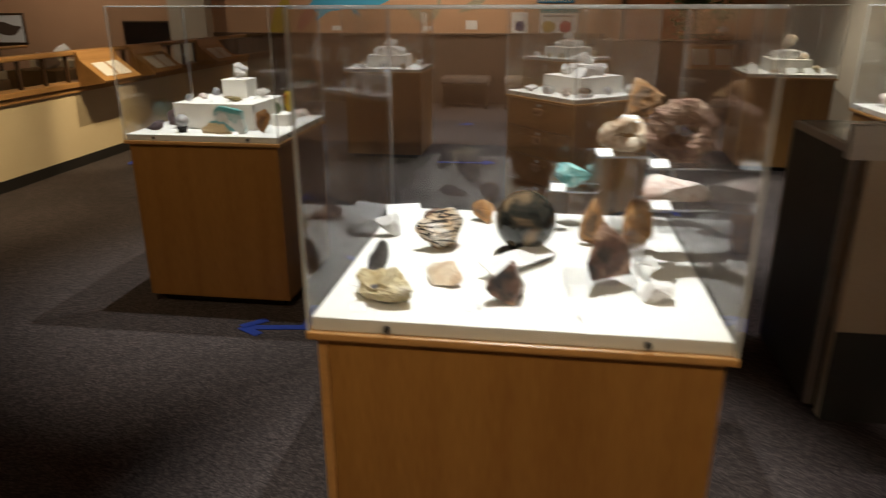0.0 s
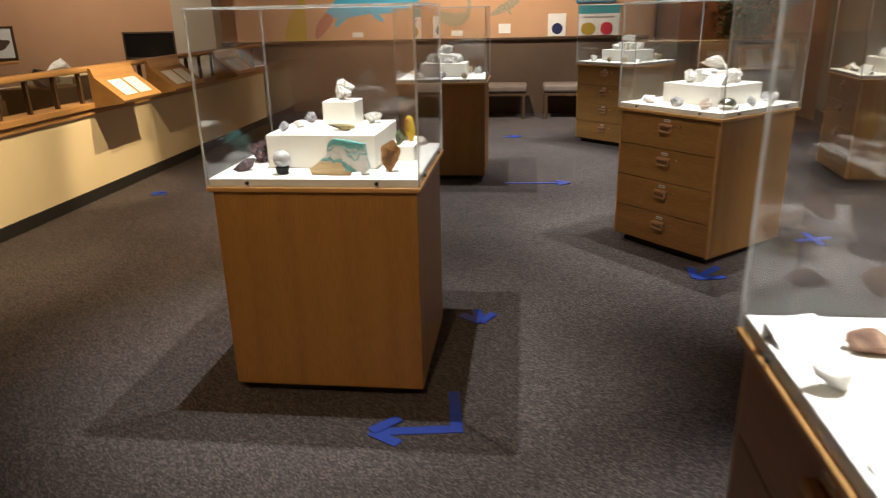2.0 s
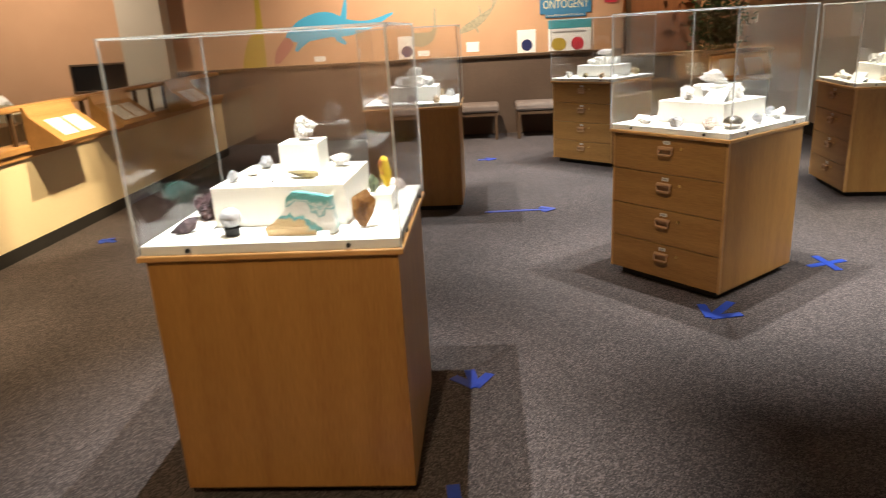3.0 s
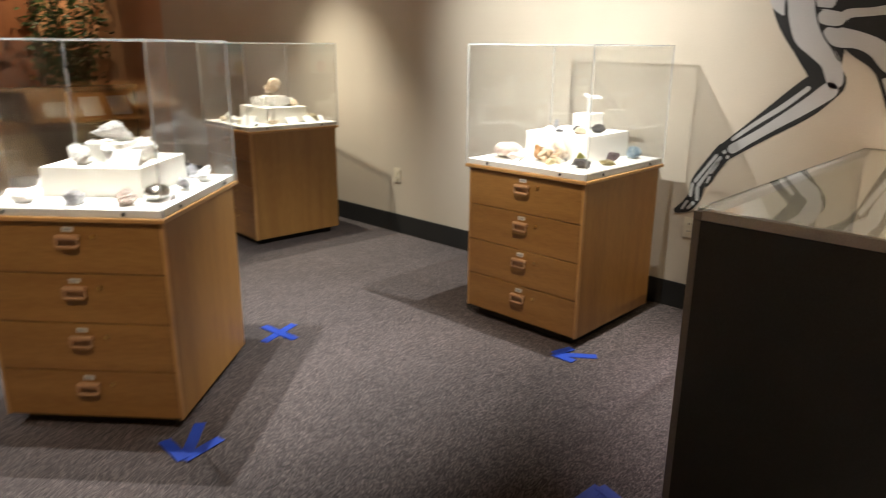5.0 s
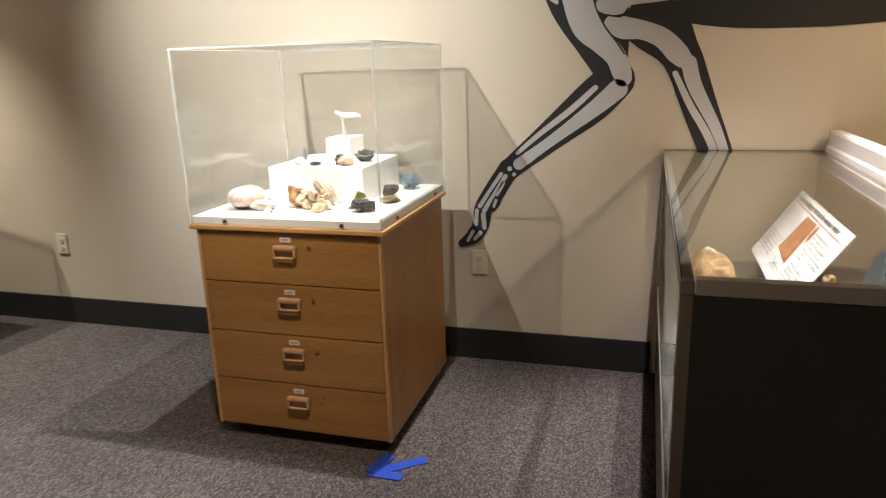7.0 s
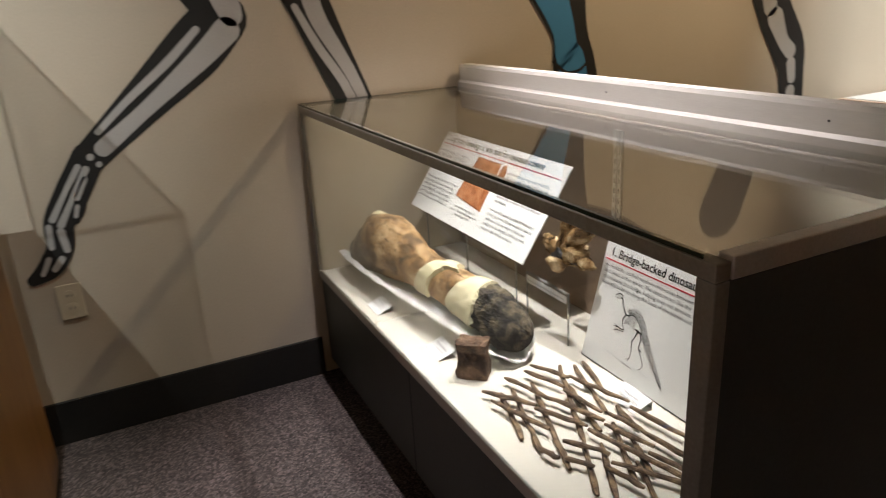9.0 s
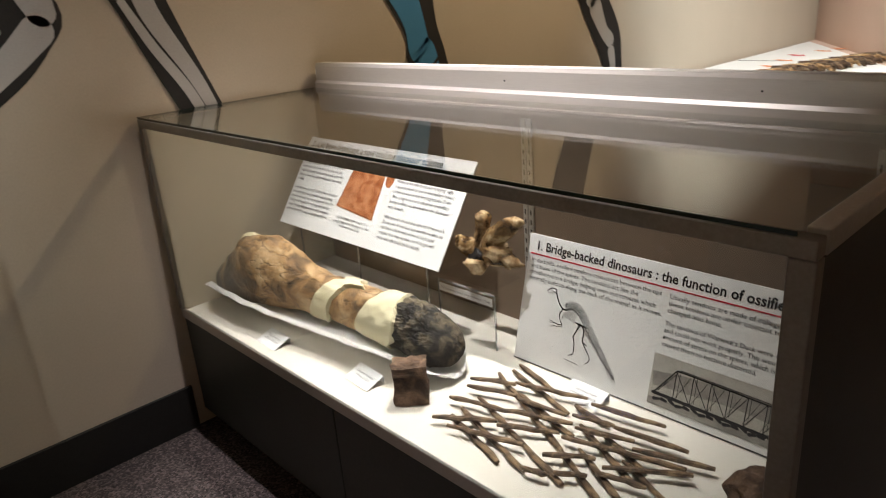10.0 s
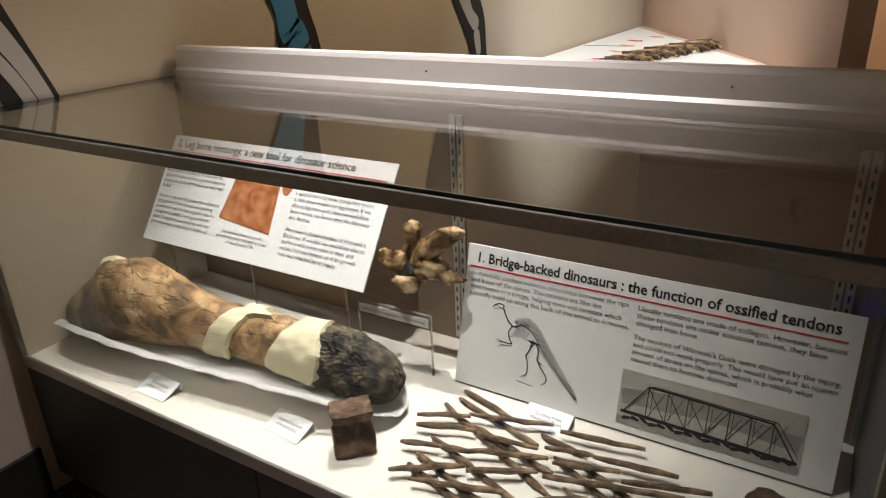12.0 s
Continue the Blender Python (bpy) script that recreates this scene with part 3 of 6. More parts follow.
def card_leaves(w, d, h):
    """A folded card: a sloping front leaf and a steep back leaf, each a thin sheet."""
    run, up = math.hypot(d, h), math.atan2(h, d)
    bm = bm_box(-w / 2, w / 2, 0, run, 0, 0.001)
    bmesh.ops.transform(bm, verts=bm.verts, matrix=Matrix.Translation((0, -d / 2, 0.0003)) @ Matrix.Rotation(up, 4, "X"))
    box(bm, -w / 2, w / 2, d / 2 + 0.0005, d / 2 + 0.0015, 0.0, h + 0.0008)
    return bm


def tent_card(x, y, z, turn, w=0.05, d=0.04, h=0.022, lines=3, label="small white folded label card beside the specimen"):
    """A folded card with a sloping face and grey bars for its small print."""
    card = thing("label_card", pose(x, y, z, 0, 0, turn), label, "label", "label cards")
    bm = card_leaves(w, d, h)
    part("card", bm, PAPER, card)
    s, c = h / math.hypot(h, d), d / math.hypot(h, d)
    bm = bmesh.new()
    for i in range(lines):
        v = d * (0.75 - 0.5 * i / max(lines - 1, 1)) - d / 2
        zz = (v + d / 2) / d * h + 0.0018
        wd = w * (0.36 - 0.07 * (i % 2))
        t = d * 0.018
        bm.faces.new([bm.verts.new(p) for p in ((-wd, v - t * c, zz - t * s), (wd, v - t * c, zz - t * s), (wd, v + t * c, zz + t * s), (-wd, v + t * c, zz + t * s))])
    part("print", bm, GREY_INK, card, "grey printed lines")
    return card


def riser(x, y, z, w, d, h, turn=0, label="white painted display riser block on the case floor"):
    return solo("display_riser", bm_box(-w / 2, w / 2, -d / 2, d / 2, 0, h, 0.003), RISER, pose(x, y, z, 0, 0, turn), label, "riser", "display risers")


DECK_Z, TOP_Z = 0.885, 1.465


def pedestal(x, y, turn, w, d, drawers, label, foot=0.045):
    """An oak pedestal with a white deck under a clear acrylic cover. Front is local -y."""
    p = thing("display_pedestal", pose(x, y, 0, 0, 0, turn), label, "display case", "mineral display pedestals")
    bw, bd = w / 2 - 0.018, d / 2 - 0.018
    part("plinth", bm_box(-bw + 0.05, bw - 0.05, -bd + 0.05, bd - 0.05, 0.0, foot + 0.005), KICK, p, "recessed black plinth")
    front = -bd + (0.022 if drawers else 0)
    part("body", bm_box(-bw, bw, front, bd, foot, 0.838, 0.003), OAK, p)
    part("rim", bm_box(-w / 2, w / 2, -d / 2, d / 2, 0.838, 0.856, 0.004), OAK_TRIM, p, "projecting oak rim")
    part("deck", bm_box(-w / 2 + 0.012, w / 2 - 0.012, -d / 2 + 0.012, d / 2 - 0.012, 0.856, DECK_Z, 0.002), WHITE, p, "white laminate deck")
    if drawers:
        h0, step = foot + 0.005, (0.833 - foot) / 4
        for i in range(4):
            z0 = h0 + i * step
            dr = part("drawer", bm_box(-bw + 0.013, bw - 0.013, -bd, -bd + 0.021, z0, z0 + step - 0.004, 0.002), OAK_SIDE, p)
            hz = z0 + step * 0.63
            bm = bm_box(-0.044, 0.044, -bd - 0.024, -bd - 0.0005, hz + 0.006, hz + 0.024, 0.006)
            tube(bm, [(-0.040, -bd - 0.017, hz + 0.012), (-0.040, -bd - 0.017, hz - 0.016), (-0.034, -bd - 0.017, hz - 0.021), (0.034, -bd - 0.017, hz - 0.021), (0.040, -bd - 0.017, hz - 0.016), (0.040, -bd - 0.017, hz + 0.012)], [0.0055] * 6, 8)
            box(bm, -0.036, 0.036, -bd - 0.004, -bd - 0.0005, hz - 0.022, hz + 0.004, 0.0015)
            part("handle", bm, HANDLE, dr, "moulded pinkish tan pull handle")
            part("tag", bm_box(-0.021, 0.021, -bd - 0.003, -bd + 0.001, hz + 0.034, hz + 0.052, 0.001), TAGP, dr, "small paper drawer tag")
            part("tag_print", bm_box(-0.014, 0.014, -bd - 0.0036, -bd - 0.0031, hz + 0.039, hz + 0.047), GREY_INK, dr)
            part("lock", bm_cyl(0.008, 0.005, pose(0.092, -bd, hz + 0.018, 90, 0, 0), 12), BRASS, dr, "round brass lock")
        for q in (-1, 1):
            part("stile", bm_box(q * bw - (0.012 if q > 0 else 0), q * bw + (0.012 if q < 0 else 0), -bd, -bd + 0.021, foot, 0.838, 0.002), OAK_TRIM, p, "pale oak edge strip")
    # cover: five sheets, with pale cut edges
    cw, cd, t = w / 2 - 0.006, d / 2 - 0.006, 0.005
    cover = part("cover", box(bmesh.new(), -cw, cw, -cd, -cd + t, 0.8575, TOP_Z), PLEXI, p, "clear acrylic cover")
    for nm, b in (("side_sheet", (-cw, cw, cd - t, cd, 0.8575, TOP_Z)), ("side_sheet", (-cw, -cw + t, -cd + t, cd - t, 0.8575, TOP_Z)), ("side_sheet", (cw - t, cw, -cd + t, cd - t, 0.8575, TOP_Z)), ("top_sheet", (-cw, cw, -cd, cd, TOP_Z + 0.001, TOP_Z + t))):
        part(nm, bm_box(*b), PLEXI, cover)
    e = 0.0032
    for sx in (-1, 1):
        for sy in (-1, 1):
            part("glued_edge", bm_box(sx * cw - e, sx * cw + e, sy * cd - e, sy * cd + e, 0.8575, TOP_Z + t), PLEXI_EDGE, cover)
    for s in (-1, 1):
        part("glued_edge", bm_box(-cw + e, cw - e, s * cd - e, s * cd + e, TOP_Z - 0.001, TOP_Z + t + 0.001), PLEXI_EDGE, cover)
        part("glued_edge", bm_box(s * cw - e, s * cw + e, -cd + e, cd - e, TOP_Z - 0.001, TOP_Z + t + 0.001), PLEXI_EDGE, cover)
    for s in (-1, 1):
        for k in (-0.3, 0.3):
            part("screw", bm_cyl(0.007, 0.006, pose(k * w, s * cd, 0.871, 90 * -s if s > 0 else 90, 0, 0), 10), DARKSLOT, p)
            part("screw", bm_cyl(0.007, 0.006, pose(s * cw, k * d, 0.871, 0, 90 * s, 0), 10), DARKSLOT, p)
    return p


def tape_arrow(x, y, turn, length, head=0.13, width=0.045, tail=None):
    """A taped floor arrow pointing along local +x from its tail."""
    a = thing("tape_arrow", pose(x, y, 0.0, 0, 0, turn), "blue tape arrow stuck on the carpet", "floor marking", "blue tape arrows")
    part("shaft", bm_box(-length, 0, -width / 2, width / 2, 0.001, 0.0035), TAPE, a)
    for s, dz in ((1, 0.002), (-1, 0.004)):
        bm = bm_box(-head, 0.0, -width / 2, width / 2, 0.0012 + dz, 0.0035 + dz)
        bmesh.ops.rotate(bm, verts=bm.verts, matrix=Matrix.Rotation(radians(-38 * s), 3, "Z"), cent=(0, 0, 0))
        part("barb", bm, TAPE, a)
    if tail:
        part("tail", bm_box(-length - width, -length, -tail, width / 2, 0.001, 0.0035), TAPE, a)
    return a


# ---- large structure ----
def structure(name, bm, material, label):
    return solo(name, bm, material, Matrix(), label, name.split("_")[0], kind="structure")


structure("floor", bm_box(-14, 5, -5, 14, -0.2, 0), CARPET, "dark grey brown speckled loop carpet floor")
bm = bm_box(-14, 5, -5, 14, CEIL + 0.012, CEIL + 0.2)
for i in range(25):
    for k in range(25):
        box(bm, -13.99 + i * 0.76, -13.24 + i * 0.76, -4.99 + k * 0.76, -4.24 + k * 0.76, CEIL, CEIL + 0.0118)
structure("ceiling", bm, CEILM, "dim brown ceiling of large square panels")
structure("wall_east", bm_box(3.45, 3.65, -2.15, 10.4, 0, CEIL), WALL, "beige cloth covered wall with a painted mural")
structure("wall_far_east", bm_box(3.45, 3.65, 10.4, 13.4, 0, CEIL), ORANGE, "terracotta painted wall behind the plant")
structure("wall_north", bm_box(-4.72, 1.45, 11.3, 11.5, 0, CEIL), ORANGE, "terracotta painted wall with animal paintings")
structure("wall_north_west", bm_box(-14, -5.34, 11.3, 11.5, 0, CEIL), ORANGE, "terracotta painted wall with pictures")
structure("wall_pillar", bm_box(-5.34, -4.72, 11.05, 11.5, 0, CEIL), WALL, "cream painted pillar")
structure("wall_alcove", bm_box(1.45, 3.65, 13.2, 13.4, 0, CEIL), ORANGE, "terracotta wall of the alcove")
structure("wall_alcove_side", bm_box(1.3, 1.45, 11.5, 13.4, 0, CEIL), ORANGE, "terracotta alcove side wall")
structure("wall_west", bm_box(-14.2, -14, -5, 14, 0, CEIL), ORANGE, "terracotta painted wall")
# unseen closing wall; its colour is chosen for reflections in the acrylic covers
structure("wall_south", bm_box(-14, 5, -5.2, -5, 0, CEIL), ORANGE, "unseen closing wall, coloured terracotta for the cover reflections")
bm = bmesh.new()
box(bm, 0, 3.2, -0.12, 0, 0, 1.62)
solo("wall_diagonal", bm, PINK, pose(3.45, -2.15, 0, 0, 0, 121.5), "low pale pink angled partition wall", "wall", kind="structure")
structure("baseboard_east", bm_box(3.438, 3.45, 3.33, 10.4, 0, 0.152, 0.002), BASEB, "black vinyl baseboard")
structure("wainscot_north", bm_box(-4.72, 1.45, 11.27, 11.3, 0, 1.03), WAINS, "dark brown wainscot panel")
structure("trim_wainscot", bm_box(-4.72, 1.45, 11.22, 11.3, 1.03, 1.065, 0.006), DARKWOOD, "dark wooden wainscot ledge")


# ---- cylindrical cans on the ceiling, one per spot, the added fill spots included ----
HOUSING = plain("grey_lamp_enamel", (0.28, 0.28, 0.28), 0.4)
for lx, ly, lz in LAMPS:
    h = thing("spot_can", pose(lx, ly, 0), "grey cylindrical can hung at a spot light's place", "lamp", "ceiling lamps")
    part("stem", bm_cyl(0.012, CEIL - lz - 0.19, pose(0, 0, lz + 0.19), 12), HOUSING, h)
    part("can", bm_cyl(0.06, 0.17, pose(0, 0, lz + 0.02), 28), HOUSING, h)

# ---- railing half wall on the west side ----
half = thing("half_wall", Matrix(), "cream half wall with oak ledge, posts and handrail", "railing")
half["kind"] = "structure"
HX = -3.82
part("wall_panel", bm_box(HX - 0.12, HX, -4.9, 10.4, 0.0, 0.69), CREAM, half)
part("baseboard", bm_box(HX, HX + 0.012, -4.9, 10.4, 0.0, 0.095, 0.002), BASEB, half, "black baseboard")
part("ledge", bm_box(HX - 0.15, HX + 0.05, -4.9, 10.4, 0.74, 0.79, 0.008), OAK_TRIM, half, "oak ledge")
part("lower_trim", bm_box(HX - 0.13, HX + 0.025, -4.9, 10.4, 0.69, 0.738, 0.008), OAK_TRIM, half, "stepped oak trim")
part("handrail", bm_box(HX - 0.06, HX + 0.03, -4.9, 10.4, 1.03, 1.075, 0.014), OAK_TRIM, half, "rounded oak handrail")
for k in range(48):
    part("post", bm_box(HX - 0.03, HX, -4.7 + k * 0.315, -4.675 + k * 0.315, 0.79, 1.03), DARKWOOD, half, "dark wooden post" if k == 0 else "")
back_rail = thing("railing", pose(-7.4, 0, 0), "oak railing on a low wall across the opening", "railing")
part("wall_panel", bm_box(-0.1, 0, -4.9, 10.4, 0, 0.55), CREAM, back_rail)
part("handrail", bm_box(-0.05, 0.03, -4.9, 10.4, 0.86, 0.90, 0.012), OAK_TRIM, back_rail)
for k in range(30):
    part("post", bm_box(-0.03, 0, -4.7 + k * 0.5, -4.67 + k * 0.5, 0.55, 0.86), DARKWOOD, back_rail)


def lectern(y, lit=True):
    """A sloping oak reading desk hung on the ledge, with two printed pages."""
    l = thing("reading_desk", pose(HX, y, 0), "sloping oak reading desk with two white pages on the railing", "reading desk", "reading desks")
    bm = bmesh.new()
    prof = [(0.03, 1.06), (0.03, 0.74), (0.30, 0.78), (0.31, 0.80), (0.08, 0.985), (0.05, 1.06)]
    ends = [[bm.verts.new((px, s, pz)) for px, pz in prof] for s in (-0.31, 0.31)]
    for i in range(len(prof)):
        j = (i + 1) % len(prof)
        bm.faces.new((ends[0][i], ends[0][j], ends[1][j], ends[1][i]))
    bm.faces.new(ends[0])
    bm.faces.new(ends[1][::-1])
    part("desk", bm, OAK_TRIM, l)
    for s in (-0.115, 0.115):
        bm = bm_box(-0.095, 0.095, -0.095, 0.095, 0, 0.004)
        bmesh.ops.transform(bm, verts=bm.verts, matrix=pose(0.197, s, 0.893, 0, 38.8, 0))
        part("page", bm, PAPER, l, "white printed page")
    return l


for yy in (4.40, 6.72, 7.62, 9.1):
    lectern(yy)

# beyond the railing
arch = thing("arch_exhibit", pose(-6.3, 7.2, 0), "white arched exhibit on a pale table beyond the railing", "exhibit")
bm = tube(bmesh.new(), [(0, -0.35 + 0.7 * k / 12, 0.62 + 0.5 * math.sin(math.pi * k / 12)) for k in range(13)], [0.07] * 13, 10, 0.6)
part("arch", bm, CAST, arch, smooth=True)
part("table", bm_box(-0.4, 0.4, -0.7, 0.9, 0.02, 0.62, 0.01), CREAM, arch)
for k, (xx, yy, hh) in enumerate(((-6.0, 8.9, 0.8), (-6.4, 5.6, 0.75), (-6.5, 10.0, 0.85))):
    t = thing("exhibit_plinth", pose(xx, yy, 0), "pale plinth with small white models beyond the railing", "exhibit", "far exhibits")
    part("plinth", bm_box(-0.35, 0.35, -0.3, 0.3, 0, hh - 0.12, 0.01), CREAM, t)
    bm = rock_bm(300 + k, 0.3, 0.3, 0.22)
    bmesh.ops.translate(bm, verts=bm.verts, vec=(0, 0, hh - 0.12))
    part("model", bm, CAST, t)


def picture(name, x0, x1, z0, z1, y, frame_mat, face_mat, label, category="picture"):
    p = thing(name, pose((x0 + x1) / 2, y, (z0 + z1) / 2), label, category)
    w, h = (x1 - x0) / 2, (z1 - z0) / 2
    part("panel", bm_box(-w + 0.03, w - 0.03, -0.02, -0.002, -h + 0.03, h - 0.03), face_mat, p)
    for b in ((-w, w, -0.035, -0.002, h - 0.03, h), (-w, w, -0.035, -0.002, -h, -h + 0.03), (-w, -w + 0.03, -0.035, -0.002, -h + 0.03, h - 0.03), (w - 0.03, w, -0.035, -0.002, -h + 0.03, h - 0.03)):
        part("frame_bar", bm_box(*b, 0.004), frame_mat, p)
    return p


pic = picture("framed_picture", -8.75, -8.05, 0.86, 1.36, 11.3, DARKWOOD, PAPER, "dark framed drawing of a fish on the terracotta wall")
bm = bmesh.new()
ribbon(bm, [(-0.25, 0.0, 0.03), (-0.1, 0.03, 0.2), (0.1, 0.0, 0.17), (0.25, 0.04, 0.05)])
fishd = part("drawing", bm, WAINS, pic)
fishd.matrix_local = pose(0, -0.022, -0.02, 90, 0, 0)
picture("dark_screen", -6.28, -5.45, 0.84, 1.24, 11.3, DARKWOOD, SCREEN, "dark wall screen in a wooden frame")

# ---- north wall paintings and signs: local x east, local y up ----
NW = Matrix(((1, 0, 0, 0), (0, 0, -1, 11.298), (0, 1, 0, 0), (0, 0, 0, 1)))


def wall_art(name, label, category="mural"):
    return thing(name, NW.copy(), label, category)


a = wall_art("blue_animal_painting", "flat light blue animal silhouette painted on the terracotta wall")
bm = bmesh.new()
ribbon(bm, [(-3.05, 1.44, 0.14), (-2.85, 1.52, 0.3), (-2.55, 1.58, 0.34), (-2.25, 1.53, 0.22), (-1.95, 1.55, 0.12), (-1.62, 1.68, 0.03)], z1=0.002)
ribbon(bm, [(-2.8, 1.45, 0.14), (-2.9, 1.36, 0.1), (-2.98, 1.27, 0.05)], z1=0.0025)
ribbon(bm, [(-2.35, 1.48, 0.13), (-2.38, 1.4, 0.09), (-2.3, 1.33, 0.05)], z1=0.0025)
ribbon(bm, [(-2.3, 1.62, 0.1), (-2.26, 1.78, 0.06), (-2.24, 1.9, 0.03)], z1=0.0025)
part("body", bm, M_SKY, a)
part("head", ribbon(bmesh.new(), [(-3.1, 1.36, 0.16), (-3.2, 1.24, 0.16), (-3.27, 1.13, 0.08)], z1=0.004), M_ROSE, a, "rose coloured head")
a = wall_art("yellow_animal_painting", "tall mustard yellow silhouette painted on the wall")
part("neck", ribbon(bmesh.new(), [(-3.6, 1.08, 0.34), (-3.55, 1.35, 0.26), (-3.47, 1.6, 0.1), (-3.46, 1.95, 0.07)]), M_YELLOW, a)
a = wall_art("sea_animal_painting", "pale painted sea animal on the terracotta wall")
part("body", ribbon(bmesh.new(), [(-1.55, 1.45, 0.04), (-1.38, 1.34, 0.16), (-1.2, 1.32, 0.18), (-1.06, 1.42, 0.07), (-1.04, 1.7, 0.04)]), M_FISH, a)
a = wall_art("fish_painting", "painted spotted fish swimming upwards on the wall")
bm = ribbon(bmesh.new(), [(-0.73, 1.37, 0.03), (-0.64, 1.42, 0.09), (-0.48, 1.5, 0.12), (-0.34, 1.6, 0.08), (-0.26, 1.68, 0.04), (-0.22, 1.8, 0.1)])
ribbon(bm, [(-0.5, 1.46, 0.05), (-0.46, 1.37, 0.02)], z1=0.0025)
ribbon(bm, [(-0.42, 1.6, 0.05), (-0.44, 1.7, 0.02)], z1=0.0025)
part("body", bm, M_FISH, a)
a = wall_art("wall_label", "small white label on the terracotta wall", "label")
part("card", box(bmesh.new(), -0.63, -0.46, 1.12, 1.25, 0.0, 0.004), PAPER, a)
for xx in (-2.75, -1.3):
    a = wall_art("wall_label", "small white label on the terracotta wall", "label")
    part("card", box(bmesh.new(), xx, xx + 0.16, 1.1, 1.17, 0.0, 0.004), PAPER, a)
a = wall_art("round_logo_panel", "white rounded panel with a dark blue disc", "sign")
part("panel", box(bmesh.new(), 0.06, 0.31, 1.07, 1.37, 0.001, 0.012, 0.004), PAPER, a)
part("disc", disc(bmesh.new(), 0.19, 1.17, 0.075, 0.075, 0.014), plain("navy", (0.012, 0.02, 0.10), 0.5), a, "dark blue disc")
a = wall_art("title_sign", "blue rounded title sign with pale yellow capital letters", "sign")
SIGN_BLUE = plain("sign_blue", (0.03, 0.16, 0.30), 0.5)
part("board", box(bmesh.new(), 0.37, 1.05, 1.55, 1.86, 0.001, 0.02, 0.008), SIGN_BLUE, a)
part("lower_board", box(bmesh.new(), 0.44, 0.98, 1.50, 1.56, 0.001, 0.022, 0.008), SIGN_BLUE, a)
SIGN_YEL = plain("sign_cream", (0.72, 0.62, 0.35), 0.5)
lettering("title", "ONTOGENY", 0.15, SIGN_YEL, a, pose(0.71, 1.62, 0.024), align="CENTER", width=0.6)
lettering("subtitle", "from EGGS to BABY DINOSAURS", 0.035, SIGN_YEL, a, pose(0.71, 1.52, 0.026), align="CENTER", width=0.48)
a = wall_art("egg_panel", "white information panel with teal head and coloured eggs", "sign")
part("panel", box(bmesh.new(), 0.48, 1.05, 1.07, 1.47, 0.001, 0.01, 0.003), PAPER, a)
part("head_band", box(bmesh.new(), 0.48, 1.05, 1.36, 1.472, 0.011, 0.013), plain("teal_band", (0.05, 0.30, 0.36), 0.5), a)
part("yellow_egg", disc(bmesh.new(), 0.62, 1.16, 0.1, 0.085, 0.0125), M_YELLOW, a)
part("red_egg", disc(bmesh.new(), 0.87, 1.16, 0.085, 0.085, 0.0125), RED_INK, a)
part("print", box(bmesh.new(), 0.54, 0.98, 1.30, 1.325, 0.0105, 0.012), GREY_INK, a)


def bench(x):
    b = thing("bench", pose(x, 10.9, 0), "low bench with a grey tufted seat against the wainscot", "bench", "benches by the wall")
    part("seat", bm_box(-0.36, 0.36, -0.24, 0.24, 0.36, 0.46, 0.03), SEAT, b, smooth=False)
    part("frame", bm_box(-0.34, 0.34, -0.22, 0.22, 0.31, 0.36, 0.005), DARKWOOD, b)
    for sx in (-1, 1):
        for sy in (-1, 1):
            part("leg", bm_box(sx * 0.32 - 0.02, sx * 0.32 + 0.02, sy * 0.2 - 0.02, sy * 0.2 + 0.02, 0, 0.31, 0.004), DARKWOOD, b)


bench(-0.58)
bench(0.36)

# ---- alcove with door, railing and plant ----
structure("wall_alcove_low", bm_box(1.45, 3.45, 11.3, 11.42, 0, 0.93), WAINS, "low dark wall closing the alcove")
structure("trim_alcove_rail", bm_box(1.45, 3.45, 11.24, 11.46, 0.93, 0.975, 0.008), DARKWOOD, "dark wooden rail on the low wall")
door = thing("door_1", pose(2.44, 13.19, 0), "closed reddish wooden door in a dark frame", "door")
door["kind"] = "structure"
part("leaf", bm_box(-0.5, 0.5, -0.03, 0.0, 0.01, 2.02, 0.004), DOORWOOD, door)
for b in ((-0.58, -0.5, -0.06, 0.0, 0, 2.1), (0.5, 0.58, -0.06, 0.0, 0, 2.1), (-0.58, 0.58, -0.06, 0.0, 2.1, 2.18)):
    part("frame_bar", bm_box(*b, 0.004), DARKWOOD, door)
part("knob", bm_cyl(0.03, 0.05, pose(0.42, -0.03, 1.0, 90, 0, 0), 16), BRASS, door)
a = wall_art("red_notice", "small dark red notice box on the wall", "sign")
part("box", box(bmesh.new(), 1.22, 1.38, 1.66, 1.82, 0.0, 0.03, 0.003), RED_INK, a)
d2 = thing("reading_desk", pose(3.0, 11.3, 0, 0, 0, -90), "sloping oak reading desk with two pages on the low wall", "reading desk", "reading desks")
bm = bmesh.new()
prof = [(0.0, 0.92), (0.0, 0.62), (0.28, 0.58), (0.29, 0.60), (0.06, 0.90)]
ends = [[bm.verts.new((px, s, pz)) for px, pz in prof] for s in (-0.37, 0.37)]
for i in range(5):
    bm.faces.new((ends[0][i], ends[0][(i + 1) % 5], ends[1][(i + 1) % 5], ends[1][i]))
bm.faces.new(ends[0])
bm.faces.new(ends[1][::-1])
part("desk", bm, OAK_TRIM, d2)
for s in (-0.16, 0.16):
    bm = bm_box(-0.13, 0.13, -0.11, 0.11, 0, 0.004)
    bmesh.ops.transform(bm, verts=bm.verts, matrix=pose(0.18, s, 0.753, 0, 52.5, 0))
    part("page", bm, PAPER, d2)


